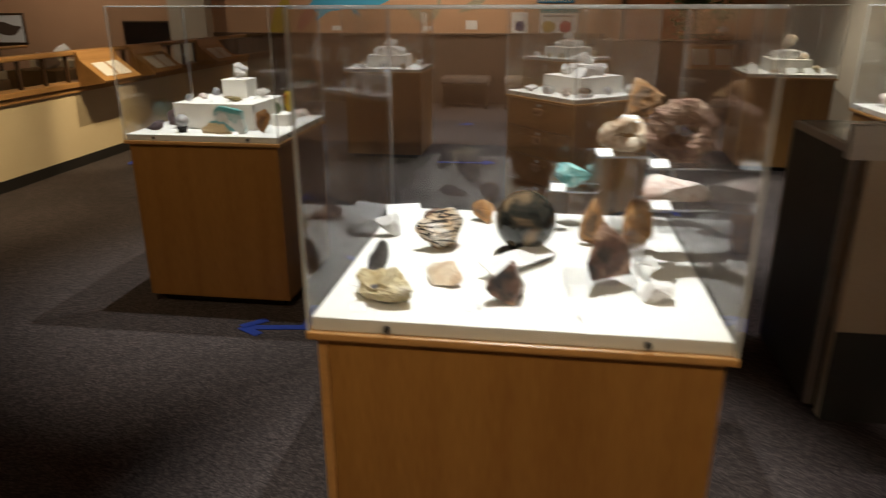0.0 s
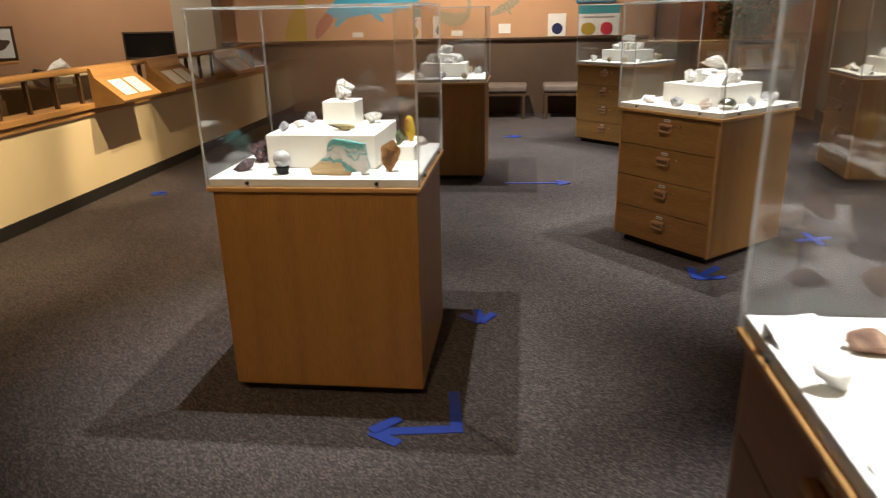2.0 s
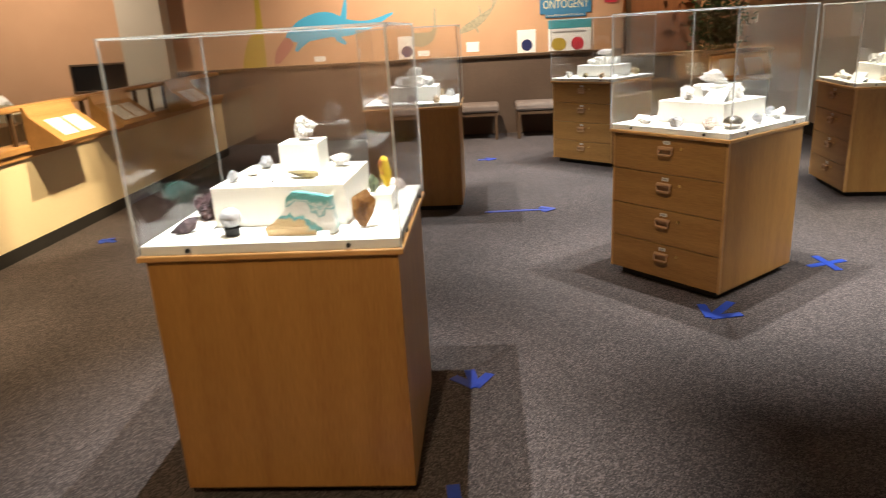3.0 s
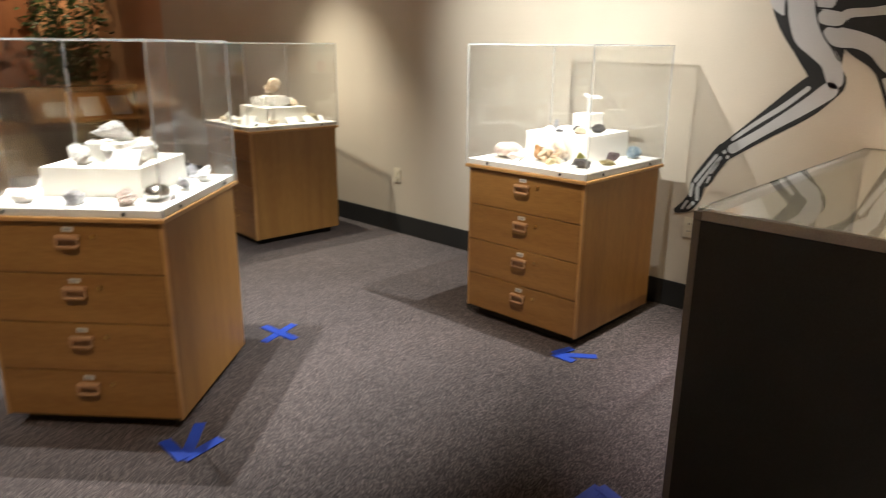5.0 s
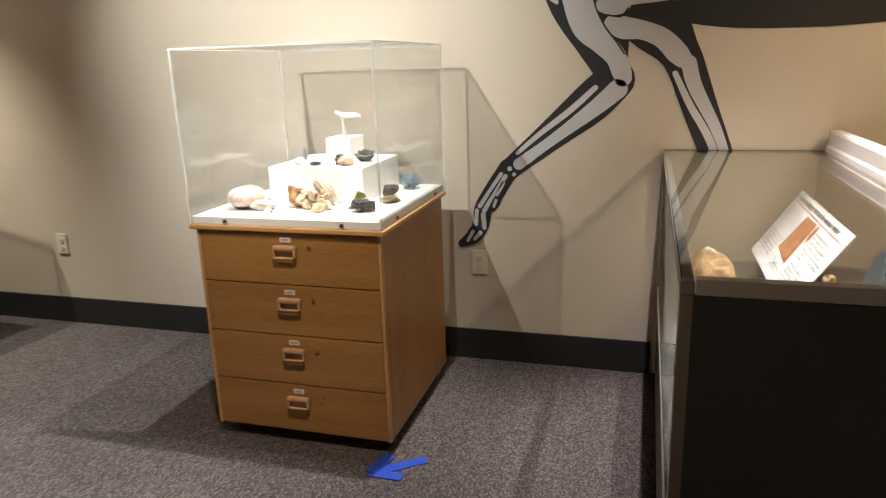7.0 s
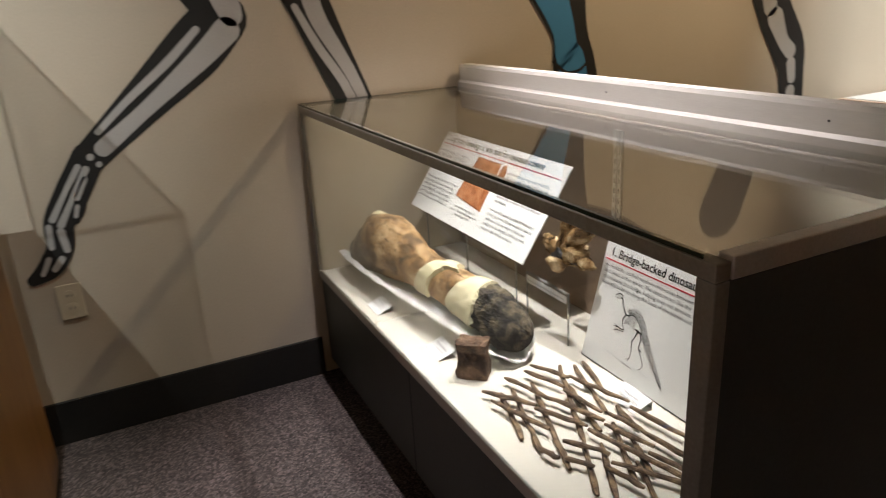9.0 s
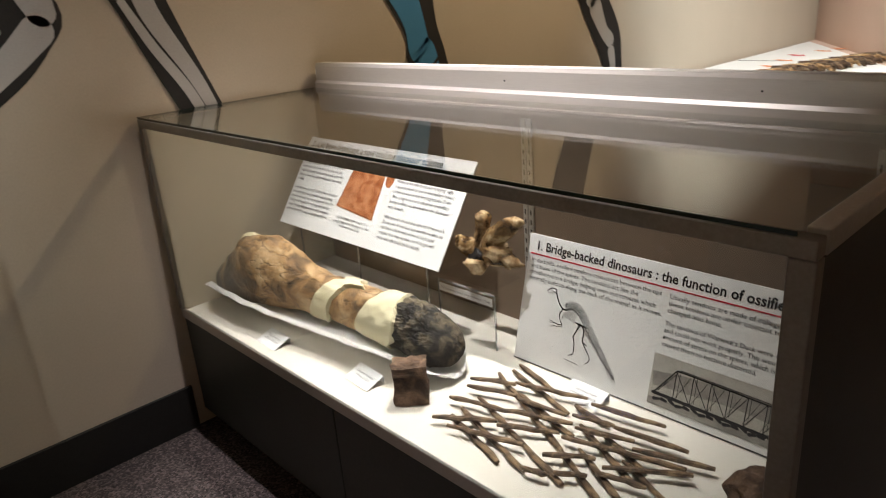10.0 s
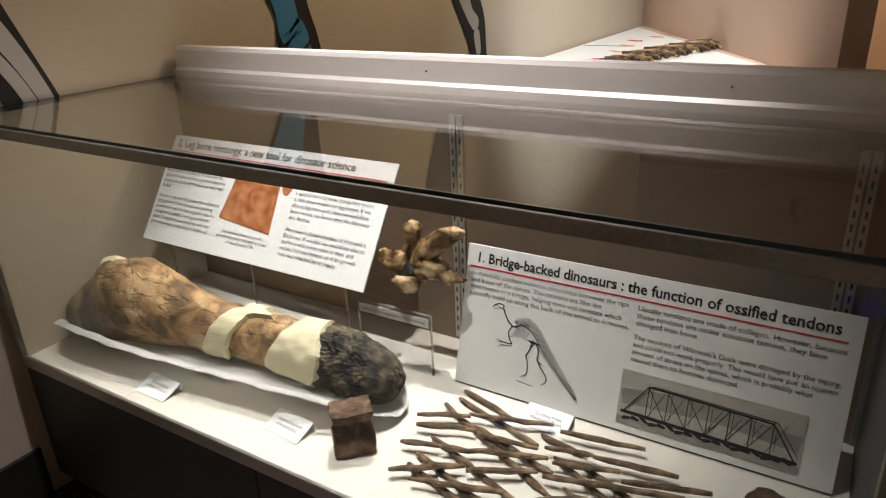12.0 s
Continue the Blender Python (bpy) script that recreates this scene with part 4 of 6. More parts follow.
def plant(x, y):
    rnd = random.Random(5)
    p = thing("potted_tree", pose(x, y, 0), "leafy dark green indoor tree in a clay pot", "plant")
    part("pot", bm_cyl(0.17, 0.36, None, 24, 0.23), POT, p)
    bm = bmesh.new()
    tips = []
    for k in range(9):
        a, r = rnd.uniform(0, 6.28), rnd.uniform(0.15, 0.5)
        tip = Vector((r * math.cos(a), r * math.sin(a), rnd.uniform(1.2, 2.6)))
        mid = Vector((tip.x * 0.25, tip.y * 0.25, 0.9))
        tube(bm, [(0, 0, 0.3), mid, tip], [0.03, 0.018, 0.005], 6)
        tips += [mid.lerp(tip, f) for f in (0.35, 0.6, 0.8, 1.0)]
    part("trunk", bm, DARKWOOD, p)
    bm = bmesh.new()
    for k in range(1900):
        c = rnd.choice(tips) + Vector((rnd.gauss(0, 0.14), rnd.gauss(0, 0.14), rnd.gauss(0, 0.15)))
        rot = Euler((rnd.uniform(-1.2, 1.2), rnd.uniform(-1.2, 1.2), rnd.uniform(0, 6.28))).to_matrix()
        l, w = rnd.uniform(0.05, 0.095), rnd.uniform(0.018, 0.03)
        bm.faces.new([bm.verts.new(c + rot @ Vector(q)) for q in ((0, 0, 0), (w, l * 0.45, 0.008), (0, l, -0.01), (-w, l * 0.45, 0.008))])
    part("crown", bm, LEAF, p)


plant(3.0, 11.95)

# ---- pedestals ----
pedestal(0.56, 1.846, -90, 0.822, 0.83, True, "oak pedestal with drawers, clear cover and polished stones")
pedestal(-1.016, 3.683, 0, 0.79, 0.725, False, "plain oak pedestal with clear cover and stepped white risers")
pedestal(0.843, 5.398, -49.5, 0.745, 0.76, True, "turned oak pedestal with four drawers and clear cover")
pedestal(-0.975, 7.38, 0, 0.79, 0.74, False, "plain oak pedestal with clear cover near the benches")
pedestal(0.84, 9.0, -44, 0.78, 0.74, True, "turned oak drawer pedestal with clear cover by the benches")
pedestal(2.79, 7.29, -94, 0.76, 0.77, True, "oak drawer pedestal beside the beige wall with fossils")
pedestal(2.89, 4.593, -90, 0.757, 0.77, True, "oak drawer pedestal against the mural wall with shells and minerals", 0.052)

# ---- floor tape ----
tape_arrow(-0.80, 3.10, 188, 0.29, tail=0.26)
tape_arrow(-0.46, 4.05, -80, 0.16)
tape_arrow(0.14, 6.95, 2, 0.56)
tape_arrow(-0.3, 9.28, 5, 0.2)
tape_arrow(0.70, 4.70, -130, 0.26, 0.17)
tape_arrow(2.40, 4.27, 127, 0.21, 0.12)
tape_arrow(1.62, 3.53, 35, 0.26, 0.16)
tape_arrow(-3.44, 6.5, 160, 0.15, 0.1)
cross = thing("tape_cross", pose(1.60, 5.45, 0, 0, 0, 20), "blue tape cross stuck on the carpet", "floor marking")
part("strip", bm_box(-0.13, 0.13, -0.022, 0.022, 0.001, 0.003), TAPE, cross)
bm = bm_box(-0.13, 0.13, -0.022, 0.022, 0.0034, 0.0054)
bmesh.ops.rotate(bm, verts=bm.verts, matrix=Matrix.Rotation(radians(75), 3, "Z"), cent=(0, 0, 0))
part("strip", bm, TAPE, cross)


def outlet(y, z):
    o = thing("wall_outlet", pose(3.45, y, z, 0, 0, 0), "ivory double wall outlet", "outlet", "wall outlets")
    plate = part("plate", bm_box(-0.006, -0.0005, -0.036, 0.036, -0.058, 0.058, 0.002), OUTLET, o)
    for s in (-1, 1):
        part("socket", bm_cyl(0.017, 0.003, pose(-0.0055, 0, s * 0.021, 0, -90, 0), 20), OUTLET, o)
        for q in (-0.006, 0.006):
            part("slot", bm_box(-0.0095, -0.0088, q - 0.0012, q + 0.0012, s * 0.021 - 0.004, s * 0.021 + 0.005), DARKSLOT, o)


outlet(6.54, 0.47)
outlet(4.11, 0.487)

# ---- mural on the east wall: local x south, local y up ----
EM = Matrix(((0, 0, -1, 3.4485), (-1, 0, 0, 0), (0, 1, 0, 0), (0, 0, 0, 1)))
mural = thing("skeleton_mural", EM, "painted black animal silhouettes with grey bones and blue leg", "mural")
bm = bmesh.new()
ribbon(bm, [(-3.95, 2.25, 0.5), (-3.6, 1.98, 0.60), (-3.2, 1.84, 0.65), (-2.8, 1.82, 0.67), (-2.45, 1.84, 0.66), (-2.1, 1.9, 0.6), (-1.7, 2.05, 0.42), (-1.2, 2.25, 0.3)], 8, z1=0.001)
ribbon(bm, [(-3.66, 1.95, 0.42), (-3.64, 1.68, 0.36), (-3.575, 1.46, 0.22), (-3.545, 1.36, 0.15), (-3.53, 1.29, 0.12)], z1=0.0014)
ribbon(bm, [(-3.52, 1.305, 0.16), (-3.62, 1.21, 0.17), (-3.78, 1.08, 0.13), (-3.95, 0.94, 0.095), (-3.99, 0.90, 0.09)], z1=0.0018)
ribbon(bm, [(-3.97, 0.93, 0.09), (-4.04, 0.82, 0.095), (-4.09, 0.74, 0.085), (-4.10, 0.67, 0.075), (-4.14, 0.61, 0.07), (-4.195, 0.575, 0.035)], z1=0.0022)
ribbon(bm, [(-4.02, 0.85, 0.07), (-4.03, 0.78, 0.045), (-4.045, 0.745, 0.03)], z1=0.0024)
ribbon(bm, [(-3.45, 1.75, 0.36), (-3.38, 1.56, 0.28), (-3.29, 1.43, 0.17), (-3.245, 1.35, 0.145), (-3.18, 1.18, 0.135), (-3.10, 0.98, 0.125), (-3.02, 0.75, 0.12), (-2.98, 0.5, 0.11)], z1=0.0026)
ribbon(bm, [(-2.34, 1.75, 0.52), (-2.30, 1.52, 0.40), (-2.245, 1.32, 0.25), (-2.20, 1.17, 0.17), (-2.18, 1.06, 0.20), (-2.15, 0.9, 0.2), (-2.13, 0.6, 0.18)], z1=0.0028)
ribbon(bm, [(-1.30, 1.75, 0.28), (-1.16, 1.42, 0.24), (-1.06, 1.20, 0.21), (-0.94, 1.02, 0.21), (-0.90, 0.88, 0.17), (-0.87, 0.6, 0.16)], z1=0.003)
part("silhouette", bm, M_BLACK, mural, "matt black silhouette")


def bone_art(pts, lift=0.0045, n=8):
    part("bone", ribbon(bmesh.new(), pts, n, z1=lift), M_BONE, mural)


bone_art([(-3.718, 1.814, 0.113), (-3.697, 1.705, 0.117), (-3.674, 1.607, 0.122), (-3.641, 1.522, 0.117), (-3.583, 1.462, 0.097), (-3.525, 1.402, 0.082), (-3.497, 1.341, 0.079), (-3.489, 1.313, 0.072)])
bone_art([(-3.818, 1.785, 0.086), (-3.804, 1.711, 0.079), (-3.789, 1.661, 0.057), (-3.765, 1.62, 0.015)], 0.0047)
bone_art([(-3.596, 1.734, 0.084), (-3.585, 1.696, 0.088), (-3.578, 1.674, 0.086)], 0.0046)
bone_art([(-3.575, 1.603, 0.064), (-3.537, 1.594, 0.067), (-3.501, 1.595, 0.057), (-3.473, 1.615, 0.042), (-3.387, 1.62, 0.037), (-3.326, 1.627, 0.041)], 0.0049)
bone_art([(-3.539, 1.527, 0.068), (-3.494, 1.51, 0.087), (-3.414, 1.496, 0.073), (-3.339, 1.462, 0.077), (-3.284, 1.407, 0.083), (-3.26, 1.382, 0.072)], 0.0053)
for k in range(3):
    bone_art([(-3.293, 1.638 - 0.014 * k, 0.012), (-3.247, 1.658 - 0.020 * k, 0.010), (-3.200, 1.675 - 0.026 * k, 0.010)], 0.0049)
for pts in ([(-3.642, 1.772, 0.007), (-3.631, 1.701, 0.007), (-3.61, 1.604, 0.007), (-3.57, 1.521, 0.007), (-3.522, 1.459, 0.007), (-3.487, 1.408, 0.007)], [(-3.621, 1.645, 0.007), (-3.565, 1.638, 0.007), (-3.52, 1.636, 0.007)], [(-3.592, 1.567, 0.007), (-3.545, 1.559, 0.007), (-3.505, 1.555, 0.007), (-3.478, 1.585, 0.007)], [(-3.759, 1.708, 0.007), (-3.747, 1.612, 0.007)]):
    part("outline", ribbon(bmesh.new(), pts, z1=0.0058), M_BLACK, mural)
bone_art([(-3.508, 1.268, 0.080), (-3.60, 1.19, 0.066), (-3.78, 1.055, 0.045), (-3.925, 0.95, 0.05)])
bone_art([(-3.60, 1.275, 0.022), (-3.70, 1.185, 0.026), (-3.83, 1.085, 0.022), (-3.93, 1.0, 0.018)])
for k, (u, v, w) in enumerate(((-3.965, 0.93, 0.02), (-3.945, 0.905, 0.017))):
    bone_art([(u, v, w), (u - 0.001, v - 0.002, w)], n=2)
bone_art([(-3.985, 0.895, 0.020), (-4.04, 0.81, 0.016), (-4.085, 0.735, 0.022)])
bone_art([(-4.005, 0.905, 0.018), (-4.06, 0.825, 0.016), (-4.105, 0.755, 0.020)])
bone_art([(-3.995, 0.865, 0.018), (-4.025, 0.81, 0.016)])
bone_art([(-4.03, 0.785, 0.014), (-4.04, 0.755, 0.012)])
bone_art([(-4.09, 0.715, 0.024), (-4.085, 0.655, 0.020)])
bone_art([(-4.12, 0.735, 0.018), (-4.125, 0.67, 0.018)])
bone_art([(-4.105, 0.63, 0.020), (-4.13, 0.60, 0.018)])
bone_art([(-4.14, 0.635, 0.016), (-4.165, 0.59, 0.014)])
bone_art([(-3.235, 1.365, 0.060), (-3.205, 1.27, 0.056), (-3.115, 1.10, 0.042), (-3.058, 0.95, 0.034), (-2.985, 0.72, 0.034)])
bone_art([(-3.285, 1.325, 0.022), (-3.222, 1.20, 0.028), (-3.134, 1.05, 0.031), (-3.064, 0.85, 0.030)])
part("blue_leg", ribbon(bmesh.new(), [(-2.42, 1.75, 0.28), (-2.375, 1.52, 0.26), (-2.30, 1.35, 0.16), (-2.235, 1.20, 0.105), (-2.215, 1.10, 0.11), (-2.19, 1.05, 0.13), (-2.16, 0.8, 0.14), (-2.13, 0.6, 0.12)], z1=0.0049), M_BLUE, mural, "flat blue leg")
part("outline", ribbon(bmesh.new(), [(-2.28, 1.07, 0.012), (-2.22, 1.025, 0.012), (-2.15, 1.03, 0.012), (-2.10, 1.075, 0.012)], z1=0.0056), M_BLACK, mural)
bone_art([(-1.20, 1.42, 0.09), (-1.12, 1.27, 0.07), (-1.09, 1.215, 0.085)])
bone_art([(-1.05, 1.165, 0.10), (-0.985, 1.06, 0.07), (-0.93, 1.01, 0.075)])
bone_art([(-0.915, 0.95, 0.06), (-0.90, 0.88, 0.05)])
bone_art([(-0.90, 0.82, 0.06), (-0.88, 0.65, 0.05)])

# ---- glass table case ----
HX0, HX1, HY0, HY1, HTOP = 1.633, 3.436, 2.715, 3.313, 1.018
case = thing("glass_table_case", Matrix(), "long glass topped case with black base and grey metal frame", "display case")
part("kick", bm_box(HX0 + 0.03, HX1, HY0 + 0.02, HY1 - 0.05, 0, 0.06), KICK, case)
seam = 2.64
part("front_panel", bm_box(HX0 + 0.022, seam - 0.0015, HY1 - 0.03, HY1 - 0.008, 0.06, 0.395, 0.002), BLACK, case)
part("front_panel", bm_box(seam + 0.0015, HX1, HY1 - 0.03, HY1 - 0.008, 0.06, 0.395, 0.002), BLACK, case)
part("end_panel", bm_box(HX0, HX0 + 0.02, HY0 + 0.02, HY1 - 0.02, 0.03, HTOP - 0.03, 0.001), BLACK, case, "black laminate end panel")
part("back_base", bm_box(HX0 + 0.022, HX1, HY0, HY0 + 0.02, 0.06, 0.395, 0.002), BLACK, case)
part("case_floor", bm_box(HX0 + 0.021, HX1 - 0.017, HY0 + 0.016, HY1 - 0.012, 0.397, 0.42), DECK, case, "cream case floor")
part("floor_trim", bm_box(HX0 + 0.02, HX1, HY1 - 0.0115, HY1 - 0.002, 0.393, 0.424, 0.002), ALU, case, "metal floor edge")
part("back_panel", bm_box(HX0 + 0.021, HX1, HY0 + 0.002, HY0 + 0.015, 0.397, HTOP - 0.012), BROWNP, case, "brown back panel")
part("side_panel", bm_box(HX1 - 0.016, HX1, HY0 + 0.016, HY1 - 0.012, 0.4205, HTOP - 0.012), BACKP, case, "cream side panel")
part("post", bm_box(HX0 - 0.001, HX0 + 0.03, HY1 - 0.021, HY1 + 0.002, 0.03, HTOP - 0.029, 0.002), GREY_METAL, case)
part("post", bm_box(HX0 - 0.001, HX0 + 0.03, HY0 - 0.004, HY0 + 0.0195, 0.03, HTOP - 0.029, 0.002), GREY_METAL, case)
part("post", bm_box(HX1 - 0.018, HX1 + 0.002, HY1 - 0.0115, HY1 + 0.002, 0.4245, HTOP - 0.029, 0.002), GREY_METAL, case)
part("front_rail", bm_box(HX0 + 0.0, HX1, HY1 - 0.022, HY1 + 0.003, HTOP - 0.0285, HTOP - 0.005, 0.002), GREY_METAL, case, "dark grey metal top rail")
part("end_rail", bm_box(HX0 - 0.002, HX0 + 0.022, HY0 - 0.004, HY1 - 0.0225, HTOP - 0.0285, HTOP + 0.001, 0.002), ALU, case, "pale metal end rail")
part("front_glass", bm_box(HX0 + 0.03, HX1 - 0.018, HY1 - 0.009, HY1 - 0.004, 0.4245, HTOP - 0.0285), GLASS, case, "clear front glass")
top = part("top_glass", bm_box(HX0 + 0.0225, HX1, HY0 + 0.002, HY1 - 0.001, HTOP - 0.0045, HTOP + 0.001), GLASS, case, "clear top glass")
part("cut_edge", bm_box(HX0 + 0.0225, HX1, HY1 - 0.0008, HY1 + 0.0012, HTOP - 0.0045, HTOP + 0.001), GLASS_EDGE, top, "green cut edge")
part("cut_edge", bm_box(HX1 + 0.0005, HX1 + 0.003, HY0, HY1, HTOP - 0.0045, HTOP + 0.001), GLASS_EDGE, top)
for xs in (2.50, 1.72):
    for dx in (-0.009, 0.009):
        st = part("shelf_standard", bm_box(xs + dx - 0.007, xs + dx + 0.007, HY0 + 0.0155, HY0 + 0.022, 0.43, 0.98), ALU, case, "slotted metal shelf strip")
        for k in range(20):
            part("slot", bm_box(xs + dx - 0.002, xs + dx + 0.002, HY0 + 0.0221, HY0 + 0.0226, 0.45 + k * 0.026, 0.463 + k * 0.026), DARKSLOT, st)
board = thing("light_housing", Matrix(), "long white metal light housing behind the glass case", "housing")
bm = bmesh.new()
prof = [(2.712, 0.985), (2.712, 1.035), (2.704, 1.043), (2.704, 1.088), (2.700, 1.098), (2.662, 1.098), (2.662, 0.985)]
ends = [[bm.verts.new((s, py, pz)) for py, pz in prof] for s in (HX0 - 0.03, 3.43)]
for i in range(len(prof)):
    bm.faces.new((ends[0][i], ends[0][(i + 1) % len(prof)], ends[1][(i + 1) % len(prof)], ends[1][i]))
bm.faces.new(ends[0])
bm.faces.new(ends[1][::-1])
part("channel", bm, surface("satin_metal_channel", (0.60, 0.585, 0.55), (0.68, 0.665, 0.63), 5, 160, 0.46, 0.03, 0.0004, metal=0.35, stretch=(0.2, 6, 6)), board)
part("foot", bm_box(HX0 + 0.04, 3.40, 2.664, 2.71, 0.0, 0.985), BACKP, board, "cream rear panel")
part("kick", bm_box(HX0 + 0.04, 3.40, 2.656, 2.663, 0.0, 0.36), BLACK, board, "black kick panel")
for xx in (2.59, 1.95):
    part("rivet", bm_cyl(0.0022, 0.002, pose(xx, 2.704, 1.065, -90, 0, 0), 10), DARKSLOT, board)

# bone on its plaster cradle
bone = thing("fossil_leg_bone", pose(2.945, 3.08, 0.42, 0, 0, 4), "cracked brown fossil leg bone repaired with cream plaster", "fossil")
axis = spline([(0.478, 0.03, 0.052, 0.024, 0.026), (0.470, 0.03, 0.056, 0.042, 0.044), (0.45, 0.03, 0.062, 0.055, 0.058), (0.41, 0.03, 0.072, 0.068, 0.070), (0.37, 0.03, 0.088, 0.085, 0.078), (0.32, 0.025, 0.112, 0.106, 0.082), (0.28, 0.025, 0.124, 0.114, 0.082), (0.22, 0.02, 0.128, 0.110, 0.080), (0.15, 0.01, 0.116, 0.090, 0.072), (0.05, 0.0, 0.100, 0.068, 0.060), (-0.08, -0.01, 0.088, 0.060, 0.056), (-0.22, -0.015, 0.082, 0.062, 0.058), (-0.33, -0.01, 0.078, 0.069, 0.060), (-0.41, 0.0, 0.074, 0.066, 0.056), (-0.455, 0.0, 0.070, 0.046, 0.044), (-0.475, 0.0, 0.066, 0.022, 0.022)], 14)


def bone_piece(x1, x0, grow=0.0, rough=0.08, segs=48, freq=9.0, seed=0.0, ragged=0.006):
    """The stretch of the bone between two x, as a lumpy closed tube."""
    bm = bmesh.new()
    rings = []
    for s in [a for a in axis if x0 <= a[0] <= x1]:
        ring = []
        for k in range(segs):
            t = 2 * math.pi * k / segs
            v = Vector((s[0], (s[4] + grow) * math.cos(t), (s[3] + grow) * math.sin(t)))
            q = v * freq + Vector((seed, 3, 1))
            n = noise.noise(q) + 0.6 * noise.noise(q * 2.6) + 0.4 * noise.noise(q * 6.0)
            v.y, v.z = v.y * (1 + rough * n), v.z * (1 + rough * n)
            ring.append(bm.verts.new(v + Vector((ragged * n, s[1], s[2]))))
        rings.append(ring)
    for a, b in zip(rings, rings[1:]):
        for k in range(segs):
            bm.faces.new((a[k], a[(k + 1) % segs], b[(k + 1) % segs], b[k]))
    bm.faces.new(rings[0])
    bm.faces.new(rings[-1][::-1])
    return bm


def plaster(rows, grow, seed, label):
    """A slab of plaster laid over the bone: rows of angle in degrees and its two ends along x."""
    fine = spline(rows, 6)
    bm = bmesh.new()
    grid = []
    for i, (deg, xa, xb) in enumerate(fine):
        line = []
        for k in range(13):
            f = k / 12
            x = xa + (xb - xa) * f + 0.004 * noise.noise(Vector((i * 0.7, k * 0.5, seed)))
            a = min(axis, key=lambda q: abs(q[0] - x))
            rim = k in (0, 12) or i in (0, len(fine) - 1)
            g = -0.008 if rim else grow + 0.004 * noise.noise(Vector((x * 30, deg * 0.05, seed)))
            t = radians(deg)
            line.append(bm.verts.new((x, a[1] + (a[4] + g) * math.cos(t), a[2] + (a[3] + g) * math.sin(t))))
        grid.append(line)
    for a, b in zip(grid, grid[1:]):
        for k in range(12):
            bm.faces.new((a[k], a[k + 1], b[k + 1], b[k]))
    return part("plaster_band", bm, PLASTER, bone, label)


part("shaft", bone_piece(0.50, -0.30, rough=0.13, segs=72, seed=2), BONE, bone, "cracked tan bone shaft with grey stained head", True)
part("charred_end", bone_piece(-0.275, -0.48, 0.003, 0.15, 110, 52.0, 5, 0.009), BONE_DARK, bone, "crumbly black bone end")
plaster([(-46, 0.012, -0.030), (-38, 0.030, -0.055), (-10, 0.012, -0.062), (20, -0.010, -0.070), (50, -0.030, -0.088), (75, -0.050, -0.105), (84, -0.062, -0.155), (100, -0.066, -0.120), (125, -0.075, -0.125)], 0.012, 9, "cream plaster band")
plaster([(-58, -0.245, -0.278), (-45, -0.235, -0.285), (-34, -0.185, -0.282), (-24, -0.150, -0.300), (0, -0.158, -0.318), (30, -0.178, -0.322), (55, -0.195, -0.310), (80, -0.215, -0.300), (110, -0.225, -0.295), (130, -0.235, -0.285)], 0.012, 4, "wide cream plaster band with a hanging tab")
kn = part("plaster_knob", rock_bm(77, 0.085, 0.075, 0.055, 4, 0.3, 2), PLASTER, bone, "cream plaster knob", True)
kn.location = (0.300, 0.035, 0.186)
bm = bmesh.new()
rows_c = []
for i, s in enumerate(spline([(0.475, 0.045, 0.030), (0.44, 0.085, 0.070), (0.36, 0.105, 0.078), (0.20, 0.108, 0.064), (0.05, 0.098, 0.050), (-0.10, 0.090, 0.045), (-0.28, 0.085, 0.048), (-0.40, 0.075, 0.045), (-0.46, 0.055, 0.030), (-0.495, 0.02, 0.012)], 8)):
    lift = 0.016 * math.sin(math.pi * i / 72)
    row = []
    for k in range(13):
        u = -1 + k / 6
        wave = 1 + 0.05 * noise.noise(Vector((i * 0.4, u * 2, 5)))
        f = min(1.0, max(0.0, (abs(u) - 0.5) / 0.34))
        rim = (s[2] * 0.85 + 0.005 * noise.noise(Vector((i * 0.45, 2, 0)))) * f * f * (3 - 2 * f)
        row.append(bm.verts.new((s[0], s[1] * 1.26 * u * wave + 0.018, 0.012 + lift + rim)))
    rows_c.append(row)
for a, b in zip(rows_c, rows_c[1:]):
    for k in range(12):
        bm.faces.new((a[k], a[k + 1], b[k + 1], b[k]))
bmesh.ops.solidify(bm, geom=bm.faces[:], thickness=-0.010)
solo("plaster_cradle", bm, CAST, pose(2.945, 3.085, 0.4215, 0, 0, 4), "white plaster cradle under the fossil bone", "support", smooth=True)

# vertebra on a clear stand
vert = thing("fossil_vertebra", pose(2.535, 2.85, 0.42), "glossy brown fossil neck vertebra on a clear stand", "fossil")
bm = rock_bm(41, 0.16, 0.09, 0.080, 4, 0.6, 1)
bmesh.ops.translate(bm, verts=bm.verts, vec=(0, 0, 0.20))
part("body", bm, VERT, vert, smooth=True)
bm = tube(bmesh.new(), [(0.01, 0.0, 0.25), (-0.03, 0.0, 0.305), (-0.08, 0.0, 0.345), (-0.12, 0.0, 0.366), (-0.145, 0, 0.374)], [0.038, 0.036, 0.031, 0.020, 0.006], 12)
part("spine_process", roughen(bm, 0.005, 60, 1), VERT, vert, smooth=True)
bm = tube(bmesh.new(), [(0.035, 0.0, 0.25), (0.030, 0.0, 0.31), (0.022, 0, 0.365), (0.020, 0, 0.375)], [0.030, 0.025, 0.027, 0.018], 12)
part("joint_process", roughen(bm, 0.006, 60, 2), VERT, vert, smooth=True)
